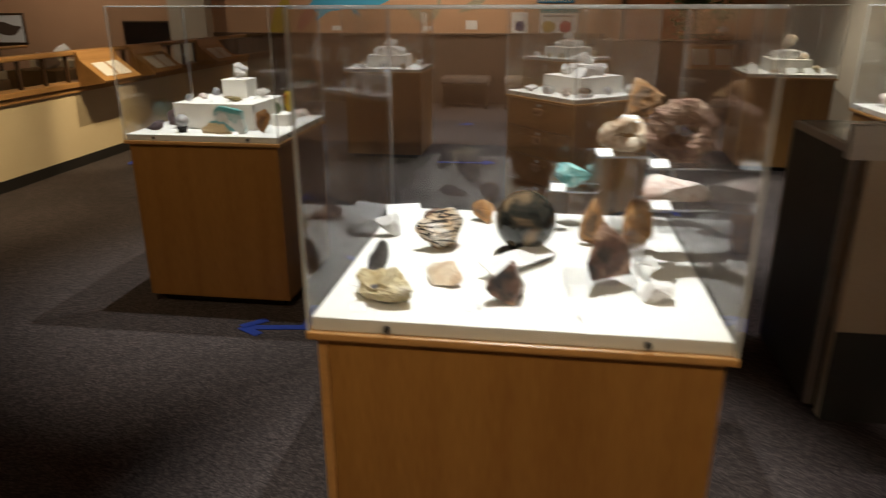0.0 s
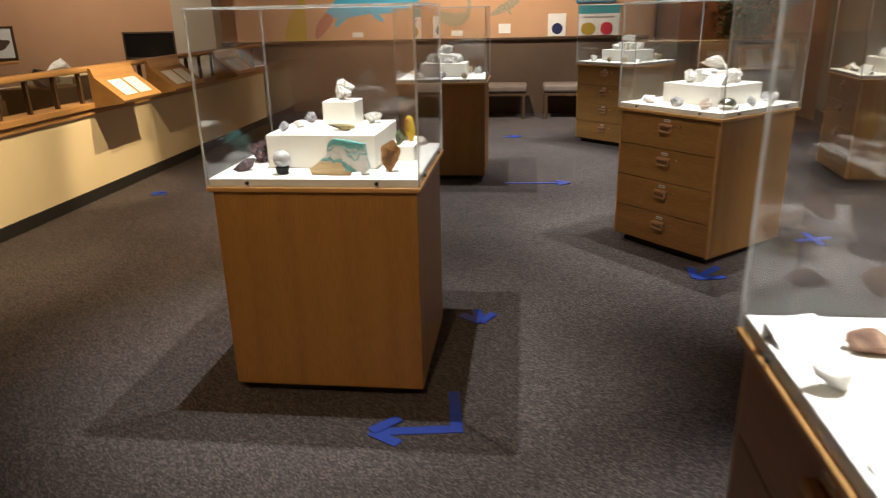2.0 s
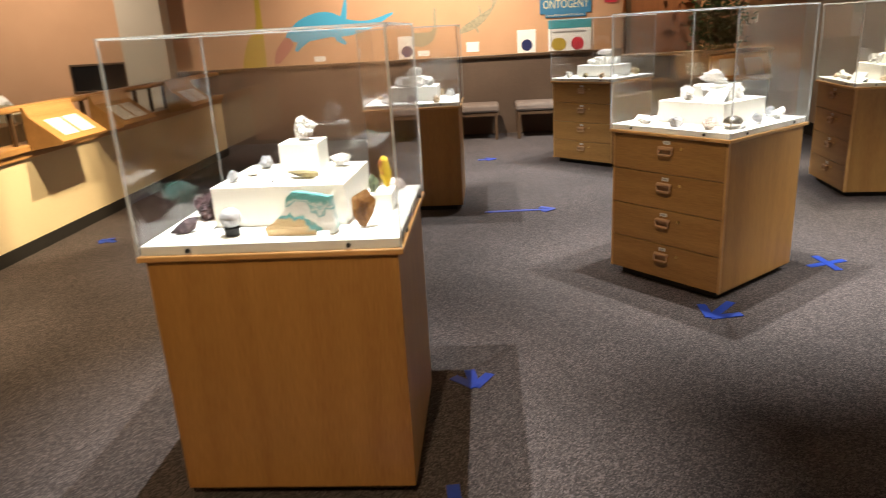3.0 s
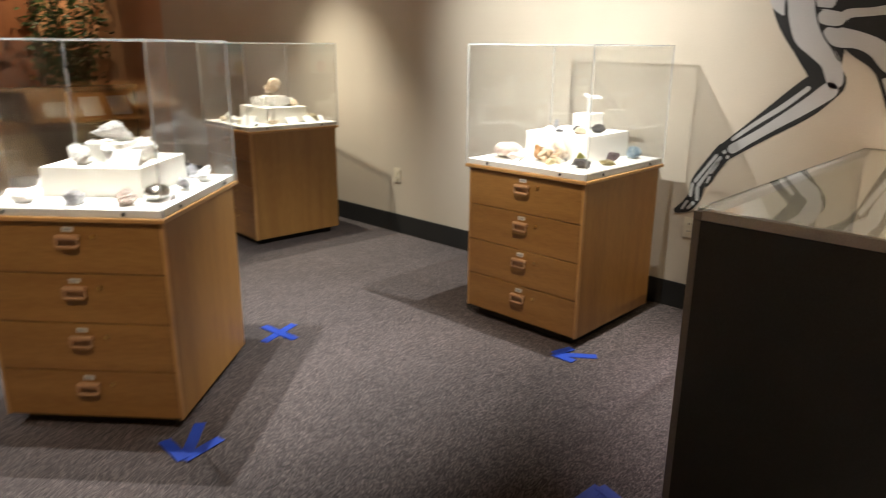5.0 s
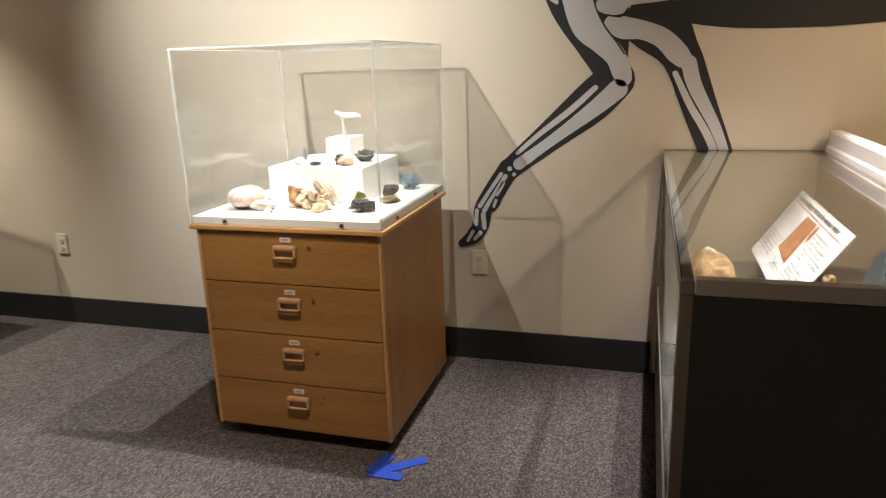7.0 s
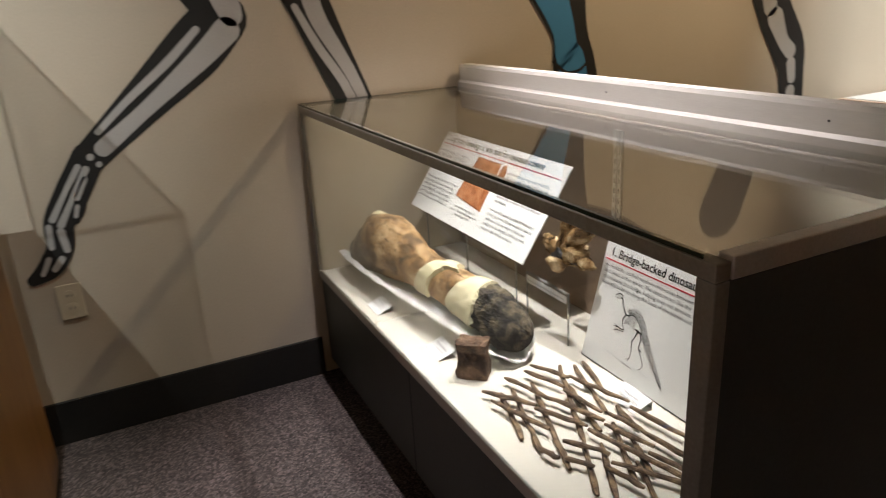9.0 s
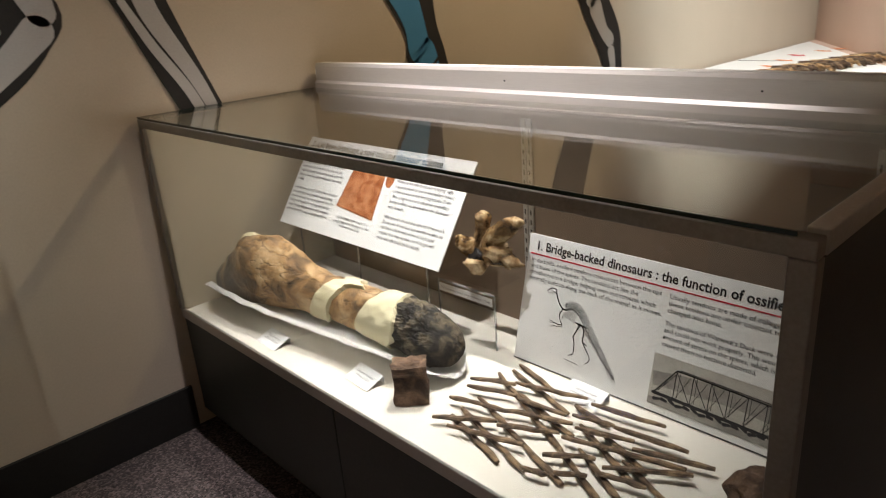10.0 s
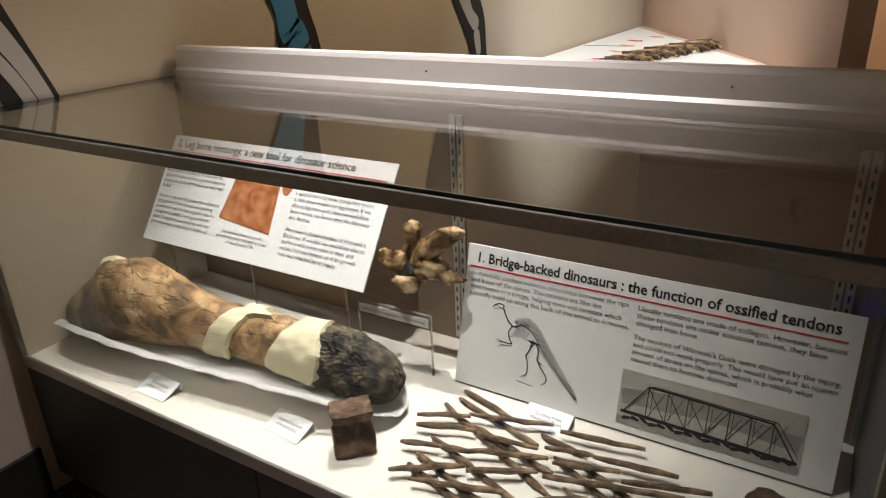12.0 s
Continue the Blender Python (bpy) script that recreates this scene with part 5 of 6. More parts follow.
for run, radii, seed in (([(-0.02, 0.012, 0.252), (-0.075, 0.015, 0.250), (-0.115, 0.020, 0.238), (-0.150, 0.022, 0.242)], [0.040, 0.030, 0.018, 0.006], 3),
                         ([(0.03, 0.012, 0.255), (0.085, 0.018, 0.252), (0.112, 0.024, 0.268), (0.122, 0.026, 0.285)], [0.038, 0.030, 0.018, 0.010], 4)):
    bm = tube(bmesh.new(), run, radii, 12)
    part("side_process", roughen(bm, 0.011, 60, seed), VERT, vert, smooth=True)
bm = rock_bm(43, 0.082, 0.05, 0.055, 3, 0.3, 2)
bmesh.ops.translate(bm, verts=bm.verts, vec=(0.022, 0.050, 0.184))
part("centrum", bm, VERT, vert, smooth=True)
# solid black lump gives the look of a shaded hollow
bm = rock_bm(44, 0.062, 0.03, 0.042, 3, 0.2, 1)
bmesh.ops.translate(bm, verts=bm.verts, vec=(0.024, 0.043, 0.226))
part("canal", bm, KICK, vert, "black lump put in for the hollow's shade")
part("stand", bm_box(-0.055, 0.145, 0.05, 0.054, 0.001, 0.15), PLEXI, vert, "clear acrylic stand")
part("stand_shelf", bm_box(-0.055, 0.145, -0.05, 0.0495, 0.166, 0.170), PLEXI, vert)
for b in ((-0.055, 0.145, 0.049, 0.0545, 0.15, 0.153), (-0.0565, -0.054, 0.049, 0.0545, 0.001, 0.15), (0.144, 0.1465, 0.049, 0.0545, 0.001, 0.15)):
    part("stand_edge", bm_box(*b), PLEXI_EDGE, vert)
tag = part("tag", bm_box(-0.05, 0.14, 0.0546, 0.0556, 0.122, 0.144), PAPER, vert, "narrow white name tag")
TURN = Matrix(((-1, 0, 0, 0), (0, 0, 1, 0), (0, 1, 0, 0), (0, 0, 0, 1)))
lettering("tag_text", "Cervical (neck) vertebra from Warwick's Duck", 0.009, INK, tag, Matrix.Translation((0.045, 0.0562, 0.13)) @ TURN, align="CENTER", width=0.175)

for ob in vert.children:
    if ob.name.split(".")[0] in ("body", "spine_process", "joint_process", "side_process", "centrum", "canal"):
        ob.matrix_local = Matrix.Translation((-0.01, 0.01, 0.055)) @ Matrix.Scale(0.78, 4)

# heel bone and rock
bm = bmesh.new()
bmesh.ops.create_cube(bm, size=1, matrix=Matrix.Diagonal((0.078, 0.06, 0.095, 1)))
bmesh.ops.subdivide_edges(bm, edges=bm.edges[:], cuts=11, use_grid_fill=True)
for v in bm.verts:
    q = v.co * 40
    v.co.z += 0.0475
    edge = (abs(v.co.x) / 0.039) ** 4
    v.co.y *= 1 - 0.12 * edge
    waist = math.exp(-((v.co.z - 0.062) / 0.017) ** 2)
    v.co.y *= 1 - 0.55 * waist
    v.co.x *= 1 - 0.10 * waist
    n = noise.noise(q) + 0.6 * noise.noise(q * 3)
    v.co += Vector((v.co.x, v.co.y, 0)).normalized() * 0.005 * n
    v.co.z = max(0.0, v.co.z + 0.005 * n * (v.co.z > 0.03))
solo("heel_bone", bm, HEEL, pose(2.482, 3.19, 0.42, 0, 0, 47), "small dark brown waisted fossil heel bone", "fossil")
rock("round_fossil", 61, 1.745, 3.05, 0.42, 0.15, 0.12, 0.085, HEEL, "rounded dark brown fossil lump on the case floor", sub=4, cuts=1)

# tendon rods: centre, length and heading
FLAT = [(2.369, 3.038, 0.11, -155), (2.242, 2.99, 0.17, -164), (2.345, 3.071, 0.12, -162), (2.219, 3.051, 0.12, -173), (2.361, 3.137, 0.08, -163), (2.226, 3.093, 0.2, -160), (2.315, 3.188, 0.14, -147), (2.191, 3.131, 0.13, -155), (2.245, 3.204, 0.17, -163), (2.106, 3.024, 0.09, -167), (1.987, 3.006, 0.15, -172), (2.063, 2.965, 0.16, -172), (2.063, 3.05, 0.12, -163), (2.006, 3.078, 0.24, -165), (1.925, 3.033, 0.15, -164), (2.075, 3.15, 0.1, -146), (2.096, 3.226, 0.05, -163), (2.042, 3.191, 0.06, -148), (1.963, 3.146, 0.09, -164), (1.942, 3.095, 0.16, -148)]
CROSS = [(2.315, 2.947, 0.14, 163), (2.274, 2.99, 0.22, 162), (2.251, 3.061, 0.32, 154), (2.203, 3.154, 0.34, 159), (2.24, 3.19, 0.25, 162), (2.268, 3.211, 0.19, 164), (2.211, 3.054, 0.2, 164), (2.127, 2.998, 0.1, 168), (2.04, 3.083, 0.2, 153), (2.032, 3.173, 0.17, 152), (2.008, 3.147, 0.17, 152), (2.009, 3.061, 0.13, 158), (1.944, 3.106, 0.12, 157)]
rnd = random.Random(12)
for lift, rods in ((0.0195, FLAT), (0.0065, CROSS)):
    for x, y, l, h in rods:
        n = max(5, int(l / 0.025))
        pts = [(-l / 2 + l * k / n, rnd.gauss(0, 0.0012), rnd.gauss(0, 0.0008)) for k in range(n + 1)]
        rad = [rnd.uniform(0.0052, 0.0074) * (0.7 if k in (0, n) else 1) for k in range(n + 1)]
        solo("tendon_rod", tube(bmesh.new(), pts, rad, 7, 0.8), TENDON, pose(x, y, 0.42 + lift, 0, 0, h), "thin brown fossil tendon rod in a criss-cross lattice", "fossil", "tendon rods")


def slanted(x, y, z, lean):
    """Pose of a sheet seen from the north: local x to the west, local y up its face."""
    s, c = math.sin(radians(lean)), math.cos(radians(lean))
    return Matrix(((-1, 0, 0, x), (0, -s, c, y), (0, c, s, z), (0, 0, 0, 1)))


def card_with(x, y, turn, words, w=0.098, d=0.05):
    k = thing("name_card", pose(x, y, 0.42, 0, 0, 180 + turn), "small white folded name card on the case floor", "label", "name cards")
    h = 0.020
    bm = card_leaves(w, d, h)
    part("card", bm, PAPER, k)
    lettering("words", words, 0.0115, INK, k, pose(0, 0.003, 0.0133, math.degrees(math.atan2(h, d)), 0, 0), align="CENTER", width=w * 0.72)


card_with(2.995, 3.245, -2, "Tibia (shin bone)\nof Warwick's Duck")
card_with(2.635, 3.21, -4, "Calcaneum (heel bone)\nof Warwick's Duck")
card_with(2.185, 2.945, -2, "Tendons from\nWarwick's Duck")

# panel 1
p1 = thing("information_panel", slanted(2.425, 2.900, 0.4215, 15), "white information panel on ossified tendons with drawing and photograph", "sign", "information panels")
W1, H1 = 0.745, 0.315
part("sheet", box(bmesh.new(), 0, W1, 0, H1, -0.004, 0, 0.0005), PAPER, p1)
E1 = 0.0009
lettering("title", "1. Bridge-backed dinosaurs : the function of ossified tendons", 0.030, INK, p1, pose(0.022, H1 - 0.036, E1), width=0.685, bold=0.02)
part("red_line", box(bmesh.new(), 0.008, 0.725, H1 - 0.049, H1 - 0.046, 0.0002, E1), RED_INK, p1)
lettering("text", "In duckbills, ossified tendons criss-cross between the tips\nand bases of the spines. The tendons act like the\ncrossbeams in a bridge, helping even out stresses which\nnaturally build up along the back of the animal as it moves.", 0.0145, INK, p1, pose(0.014, H1 - 0.066, E1), 1.0, width=0.35)
lettering("text", "Usually tendons are made of collagen. However, because\nthese tendons are under constant tension, they have\nchanged into bone.", 0.0145, INK, p1, pose(0.376, H1 - 0.068, E1), 1.0, width=0.35)
lettering("text", "The tendons of Warwick's Duck were damaged by the injury,\nand could not work properly. This would have put an uneven\namount of stress on the spines, which is probably what\ncaused them to become distorted.", 0.0145, INK, p1, pose(0.376, H1 - 0.125, E1), 1.0, width=0.35)
bm = bmesh.new()
# skull, neck and spine, then spines and tail crossbeams, ribs and limbs
for pts in ([(0.0664, 0.1633, 0.0015), (0.0736, 0.1704, 0.0022), (0.0826, 0.1742, 0.0026), (0.093, 0.1722, 0.0018)], [(0.0685, 0.1607, 0.0012), (0.0792, 0.1606, 0.0012), (0.0914, 0.1646, 0.0016)], [(0.093, 0.1722, 0.0018), (0.0914, 0.1646, 0.002), (0.0938, 0.1608, 0.0016)], [(0.0736, 0.1704, 0.001), (0.0822, 0.1662, 0.0012), (0.0914, 0.1646, 0.001)]):
    ribbon(bm, pts, 5, z1=E1)
ribbon(bm, [(0.094, 0.1627, 0.0034), (0.0988, 0.1509, 0.003), (0.1072, 0.1376, 0.0034), (0.1176, 0.1289, 0.004), (0.1277, 0.1287, 0.004)], 6, z1=E1 + 0.0001)
back = spline([(0.1245, 0.128), (0.1369, 0.1344), (0.1512, 0.1327), (0.1662, 0.1201), (0.1805, 0.102), (0.1974, 0.0813), (0.218, 0.0585), (0.241, 0.0318), (0.2615, 0.0096), (0.2739, -0.0041)], 8)
ribbon(bm, [(p[0], p[1], 0.0024 * (1 - 0.7 * k / len(back))) for k, p in enumerate(back)], 1, z1=E1)
for k in range(1, len(back) - 1):
    p, d = back[k], back[k + 1] - back[k - 1]
    d = d / np.linalg.norm(d)
    f = k / len(back)
    side = np.array((-d[1], d[0]))
    up = 0.025 * min(1.0, 0.55 + 2.2 * f) * (1 - f) ** 0.45 * (1 if f < 0.6 else 0.9)
    q = p + side * up + d * up * 0.3
    ribbon(bm, [(*p, 0.0009), (*q, 0.0007)], 1, z1=E1 + 0.0002, ends=False)
    ribbon(bm, [(*(p + side * up * 0.95 - d * 0.003), 0.0004), (*(p + side * up * 0.15 + d * 0.010), 0.0004)], 1, z1=E1 + 0.0004, ends=False)
    if f > 0.42:
        low = 0.011 * (1 - f) ** 0.6
        ribbon(bm, [(*p, 0.0008), (*(p - side * low + d * low * 0.8), 0.0009)], 1, z1=E1 + 0.0002, ends=False)
for k in range(9):
    p = back[4 + k * 2]
    ribbon(bm, [(p[0], p[1], 0.0010), (p[0] - 0.008, p[1] - 0.016 - 0.0006 * k, 0.0009), (p[0] - 0.016 + 0.0012 * k, p[1] - 0.031 + 0.0004 * k, 0.0008)], 4, z1=E1 + 0.0002, ends=False)
for pts in ([(0.1167, 0.1275, 0.003), (0.1102, 0.1126, 0.0026), (0.1138, 0.0976, 0.002), (0.1212, 0.087, 0.0022)], [(0.1212, 0.087, 0.0024), (0.109, 0.0855, 0.0022), (0.0953, 0.0874, 0.002)], [(0.1209, 0.0821, 0.002), (0.1079, 0.0792, 0.0018), (0.0966, 0.0791, 0.0018)], [(0.0971, 0.0866, 0.002), (0.0893, 0.0897, 0.0012), (0.0825, 0.09, 0.001)], [(0.0973, 0.0854, 0.0016), (0.089, 0.0848, 0.0012), (0.0839, 0.0849, 0.001)], [(0.0983, 0.0795, 0.0016), (0.0929, 0.0747, 0.0012), (0.0883, 0.0749, 0.001)],
            [(0.1559, 0.1045, 0.0022), (0.1675, 0.1021, 0.006), (0.1829, 0.1007, 0.0022)], [(0.1684, 0.1072, 0.002), (0.1633, 0.0939, 0.0016), (0.1618, 0.0856, 0.001)],
            [(0.1687, 0.0987, 0.0034), (0.1621, 0.0839, 0.0026), (0.1553, 0.0677, 0.0034)], [(0.1553, 0.0677, 0.003), (0.1607, 0.0519, 0.002), (0.1618, 0.0387, 0.0022)], [(0.1618, 0.0387, 0.0022), (0.1615, 0.0265, 0.002), (0.1558, 0.0203, 0.002), (0.1487, 0.0157, 0.0014)], [(0.1621, 0.0229, 0.0014), (0.1544, 0.0151, 0.0012)],
            [(0.1752, 0.1002, 0.0036), (0.1818, 0.087, 0.0028), (0.1812, 0.0637, 0.0034)], [(0.1827, 0.0616, 0.003), (0.1917, 0.0478, 0.0022), (0.2014, 0.0365, 0.0024)], [(0.2014, 0.0365, 0.0024), (0.2066, 0.0255, 0.002), (0.2028, 0.0149, 0.002), (0.1969, 0.0099, 0.0014)], [(0.1863, 0.06, 0.0026), (0.1949, 0.0558, 0.002)]):
    ribbon(bm, pts, 4, z1=E1 + 0.0003)
ribbon(bm, [(0.1406, 0.0035, 0.0016), (0.176, 0.0004, 0.0016)], 1, z1=E1)
bmesh.ops.scale(bm, verts=bm.verts, vec=(1, 0.91, 1))
bmesh.ops.translate(bm, verts=bm.verts, vec=(0.006, 0.0396, 0))
part("skeleton_drawing", bm, INK, p1, "black line drawing of a skeleton")
part("foot_line", box(bmesh.new(), 0.0, W1, 0.001, 0.003, 0.0002, E1), INK, p1)
ph = part("photograph", box(bmesh.new(), 0.365, 0.690, 0.018, 0.128, 0.0002, 0.0012), PHOTO_LIGHT, p1, "grey photograph of a truss bridge")
part("hill", ribbon(bmesh.new(), [(0.37, 0.075, 0.03), (0.45, 0.082, 0.035), (0.55, 0.085, 0.03), (0.685, 0.072, 0.03)], 4, z1=0.0015, ends=False), PHOTO_GREY, ph)
part("river", box(bmesh.new(), 0.366, 0.689, 0.019, 0.034, 0.0013, 0.0015), PHOTO_GREY, ph)
bm = bmesh.new()
ribbon(bm, [(0.375, 0.045, 0.007), (0.682, 0.038, 0.007)], 1, z1=0.0018)
ribbon(bm, [(0.386, 0.052, 0.0015), (0.428, 0.108, 0.0018), (0.646, 0.102, 0.0018), (0.684, 0.05, 0.0015)], 1, z1=0.00185)
for k in range(7):
    ribbon(bm, [(0.428 + k * 0.0363, 0.05, 0.0011), (0.428 + k * 0.0363, 0.106 - 0.001 * k, 0.0011)], 1, z1=0.00186)
    ribbon(bm, [(0.424 + k * 0.035, 0.046, 0.001), (0.451 + k * 0.035, 0.1, 0.001)], 1, z1=0.00187)
ribbon(bm, [(0.378, 0.046, 0.003), (0.420, 0.105, 0.003), (0.640, 0.098, 0.003), (0.680, 0.04, 0.003)], 1, z1=0.0019)
for k in range(7):
    u = 0.42 + k * 0.0367
    ribbon(bm, [(u, 0.043, 0.0018), (u, 0.103 - 0.001 * k, 0.0018)], 1, z1=0.002)
    if k < 6:
        ribbon(bm, [(u, 0.103, 0.0016), (u + 0.0367, 0.043, 0.0016)] if k < 3 else [(u, 0.043, 0.0016), (u + 0.0367, 0.1, 0.0016)], 1, z1=0.0021)
for k in range(18):
    ribbon(bm, [(0.38 + k * 0.0167, 0.032 + 0.004 * (k % 3), 0.008), (0.39 + k * 0.0167, 0.034, 0.006)], 1, z1=0.0017)
part("bridge", bm, INK, ph, "dark truss bridge")

# panel 2
p2 = thing("information_panel", slanted(3.375, 2.955, 0.622, 34), "white information panel on bone histology with orange photograph", "sign", "information panels")
W2, H2 = 0.755, 0.30
part("sheet", box(bmesh.new(), 0, W2, 0, H2, -0.004, 0, 0.0005), PAPER, p2)
lettering("title", "2. Leg bone histology: a new tool for dinosaur science", 0.030, INK, p2, pose(0.02, H2 - 0.032, E1), width=0.62, bold=0.02)
part("red_line", box(bmesh.new(), 0.008, 0.735, H2 - 0.046, H2 - 0.043, 0.0002, E1), RED_INK, p2)
lettering("text", "Dinosaurs laid down a\ngrowth ring every year in their leg bones,\njust like tree-rings. If we cut a thin slice of\nbone from the middle of the tibia, we can\nlook at it under a microscope and count the\nrings to see how old the dinosaur was when\nit died.\n\nGrowth rings also tell us how fast a dinosaur\nwas growing. If the dinosaur was growing\nslowly, the rings are close together, but if it\nwas growing quickly, the rings are further\napart. Young dinosaurs grew fast, whereas\ngrowth slowed as they reached adulthood.".split("\n", 1)[1], 0.0145, INK, p2, pose(0.012, H2 - 0.075, E1), 1.02, width=0.235)
lettering("text", "tell if a dinosaur was male or female.\nWhen a female dinosaur is laying eggs,\na special kind of bone (medullary bone)\nis laid down inside her leg bones. If we\nslice a leg bone and observe medullary\nbone inside, we know that the dinosaur\nwas female.\n\nWe haven't sliced the tibia of Warwick's\nDuck yet. If we did, we would be able to\ntell how old it was when it died, and\nmaybe if it was female, or if its growth\nrate was affected by its injury.", 0.0145, INK, p2, pose(0.485, H2 - 0.08, E1), 1.05, width=0.245)
lettering("caption", "Each of these lines is part of a\ngrowth ring which represents a year\nof the dinosaur's life", 0.0125, INK, p2, pose(0.355, 0.062, E1), 1.0, "CENTER", width=0.175)
part("photograph", flat_poly(bmesh.new(), [(0.258, 0.098), (0.440, 0.080), (0.428, 0.245), (0.282, 0.245)], 0.0012), PHOTO_ORANGE, p2, "orange bone section photograph")
part("small_photograph", disc(bmesh.new(), 0.455, 0.215, 0.018, 0.032, 0.001), PHOTO_ORANGE, p2)
hold = thing("sheet_holder", pose(2.99, 2.93, 0.42), "clear acrylic easel holding the information panel", "stand")
part("front_sheet", bm_box(-0.30, 0.30, 0.0, 0.004, 0.001, 0.20), PLEXI, hold)
part("lip", bm_box(-0.30, 0.30, 0.004, 0.035, 0.192, 0.196), PLEXI, hold)
for xx in (-0.30, 0.0, 0.30):
    part("edge", bm_box(xx - 0.0015, xx + 0.0015, -0.0005, 0.0045, 0.001, 0.2), PLEXI_EDGE, hold)

# ---- corner table with a fossil spine row ----
tri = thing("corner_table", Matrix(), "low corner table with wooden border beside the pink partition", "table")
cx = [(3.44, -2.05), (3.44, 0.55), (2.2, 0.55), (1.95, 0.25)]
bm = bmesh.new()
f = bm.faces.new([bm.verts.new((x, y, 0.745)) for x, y in cx])
r = bmesh.ops.extrude_face_region(bm, geom=[f])["geom"]
bmesh.ops.translate(bm, verts=[v for v in r if isinstance(v, bmesh.types.BMVert)], vec=(0, 0, -0.745))
part("top", bm, PINK, tri)
bm = bmesh.new()
f = bm.faces.new([bm.verts.new((x, y, 0.0)) for x, y in ((3.42, -1.72), (3.42, 0.52), (2.45, 0.52), (2.26, 0.12))])
r = bmesh.ops.extrude_face_region(bm, geom=[f])["geom"]
bmesh.ops.translate(bm, verts=[v for v in r if isinstance(v, bmesh.types.BMVert)], vec=(0, 0, 0.004))
sh = solo("printed_sheet", bm, PAPER, pose(0, 0, 0.7455), "large white printed sheet with red and orange arrows", "sign")
ORANGE_INK = plain("orange_ink", (0.70, 0.27, 0.12), 0.6)
for k, (ax, ay) in enumerate(((3.06, 0.17), (3.08, -0.19), (3.12, -0.49), (3.15, -0.77), (3.08, -1.03), (3.03, -1.18))):
    bm = flat_poly(bmesh.new(), [(-0.022, 0.075), (0.022, 0.075), (0.022, 0), (0.050, 0), (0, -0.065), (-0.050, 0), (-0.022, 0)], 0.0)
    ob = part("arrow", bm, RED_INK if k in (0, 3) else ORANGE_INK, sh)
    ob.matrix_local = pose(ax, ay, 0.0056, 0, 0, -118)
part("guide_line", bm_box(3.12, 3.40, -0.47, -0.46, 0.0042, 0.0056), INK, sh)
part("print", bm_box(2.60, 2.86, 0.40, 0.404, 0.0042, 0.0056), GREY_INK, sh)
spines = thing("fossil_spine_row", pose(2.66, -0.2, 0.750, 0, 0, -19), "brown fossil vertebrae with upright spines laid in a row", "fossil")
for k in range(17):
    bm = rock_bm(90 + k, 0.062, 0.052, 0.05, 3, 0.4, 4, 0.3)
    reach = 0.13 + 0.09 * math.sin(0.2 + k * 0.18) + 0.02 * math.sin(k * 2.3)
    tube(bm, [(0.01, 0, 0.025), (0.07, 0.012, 0.034), (reach, 0.03 + 0.006 * (k % 3), 0.026)], [0.015, 0.013, 0.010], 8)
    tube(bm, [(0, 0, 0.025), (-0.035, -0.008, 0.030), (-0.055, -0.004, 0.014)], [0.013, 0.010, 0.006], 6)
    ob = part("vertebra", roughen(bm, 0.003, 45, k), (HEEL, TENDON, BONE)[k % 3], spines)
    ob.location = (0.010 * math.sin(k * 1.7), -0.62 + 0.078 * k, 0)

# ---- specimens: case with the polished ball ----
Z = DECK_Z
ball = thing("polished_sphere", pose(0.565, 1.875, Z), "polished dark stone sphere on a black ring stand", "mineral")
bm = bmesh.new()
bmesh.ops.create_uvsphere(bm, u_segments=48, v_segments=32, radius=0.074)
bmesh.ops.translate(bm, verts=bm.verts, vec=(0, 0, 0.087))
part("sphere", bm, R_BALL, ball, smooth=True)
part("ring", bm_cyl(0.034, 0.018, pose(0, 0, 0.006), 32, 0.042), plain("gloss_black", (0.008, 0.008, 0.008), 0.15), ball, "black ring stand")
part("foot", bm_cyl(0.066, 0.006, None, 40), BLACK, ball, "round black foot")
S = "specimens under the covers"
rock("mineral_specimen", 1, 0.235, 1.70, Z, 0.071, 0.063, 0.084, R_GREY, "dark grey pointed stone on the white deck", 20, group=S, cuts=18, taper=0.6)
rock("mineral_specimen", 2, 0.20, 1.97, Z, 0.063, 0.055, 0.063, R_WHITE, "pale grey broken quartz on the white deck", 50, group=S)
rock("mineral_specimen", 3, 0.315, 2.10, Z, 0.126, 0.063, 0.042, R_BROWN, "flat pointed brown stone on the white deck", -15, group=S, cuts=18, taper=0.5)
rock("mineral_specimen", 4, 0.44, 2.14, Z, 0.063, 0.059, 0.063, R_ORANGE, "orange and grey rough stone by the cover", 10, group=S)
rock("mineral_specimen", 5, 0.345, 1.90, Z, 0.130, 0.080, 0.106, R_ZEBRA, "black and cream banded fossil wood piece", 25, tilt=18, group=S, cuts=10)
rock("mineral_specimen", 6, 0.395, 1.665, Z + 0.012, 0.105, 0.078, 0.020, R_CREAM, "cream stone flake with rusty edge", -30, 24, group=S, cuts=16, rough=0.45)
geode = thing("hollow_geode", pose(0.285, 1.555, Z, 0, 0, -12), "yellow hollow geode half with dark centre", "mineral", S)
bm = rock_bm(7, 0.15, 0.105, 0.074, 5, 0.3, 3)
for v in bm.verts:
    rr2 = ((v.co.x + 0.012) / 0.05) ** 2 + ((v.co.y + 0.004) / 0.034) ** 2
    if v.co.z > 0.03:
        v.co.z -= 0.040 * math.exp(-rr2 * 1.6)
part("shell", bm, R_YELLOW, geode)
# dark lump sunk in the dip, in place of a deep shaded hole
bm = rock_bm(71, 0.048, 0.026, 0.012, 3, 0.4, 3)
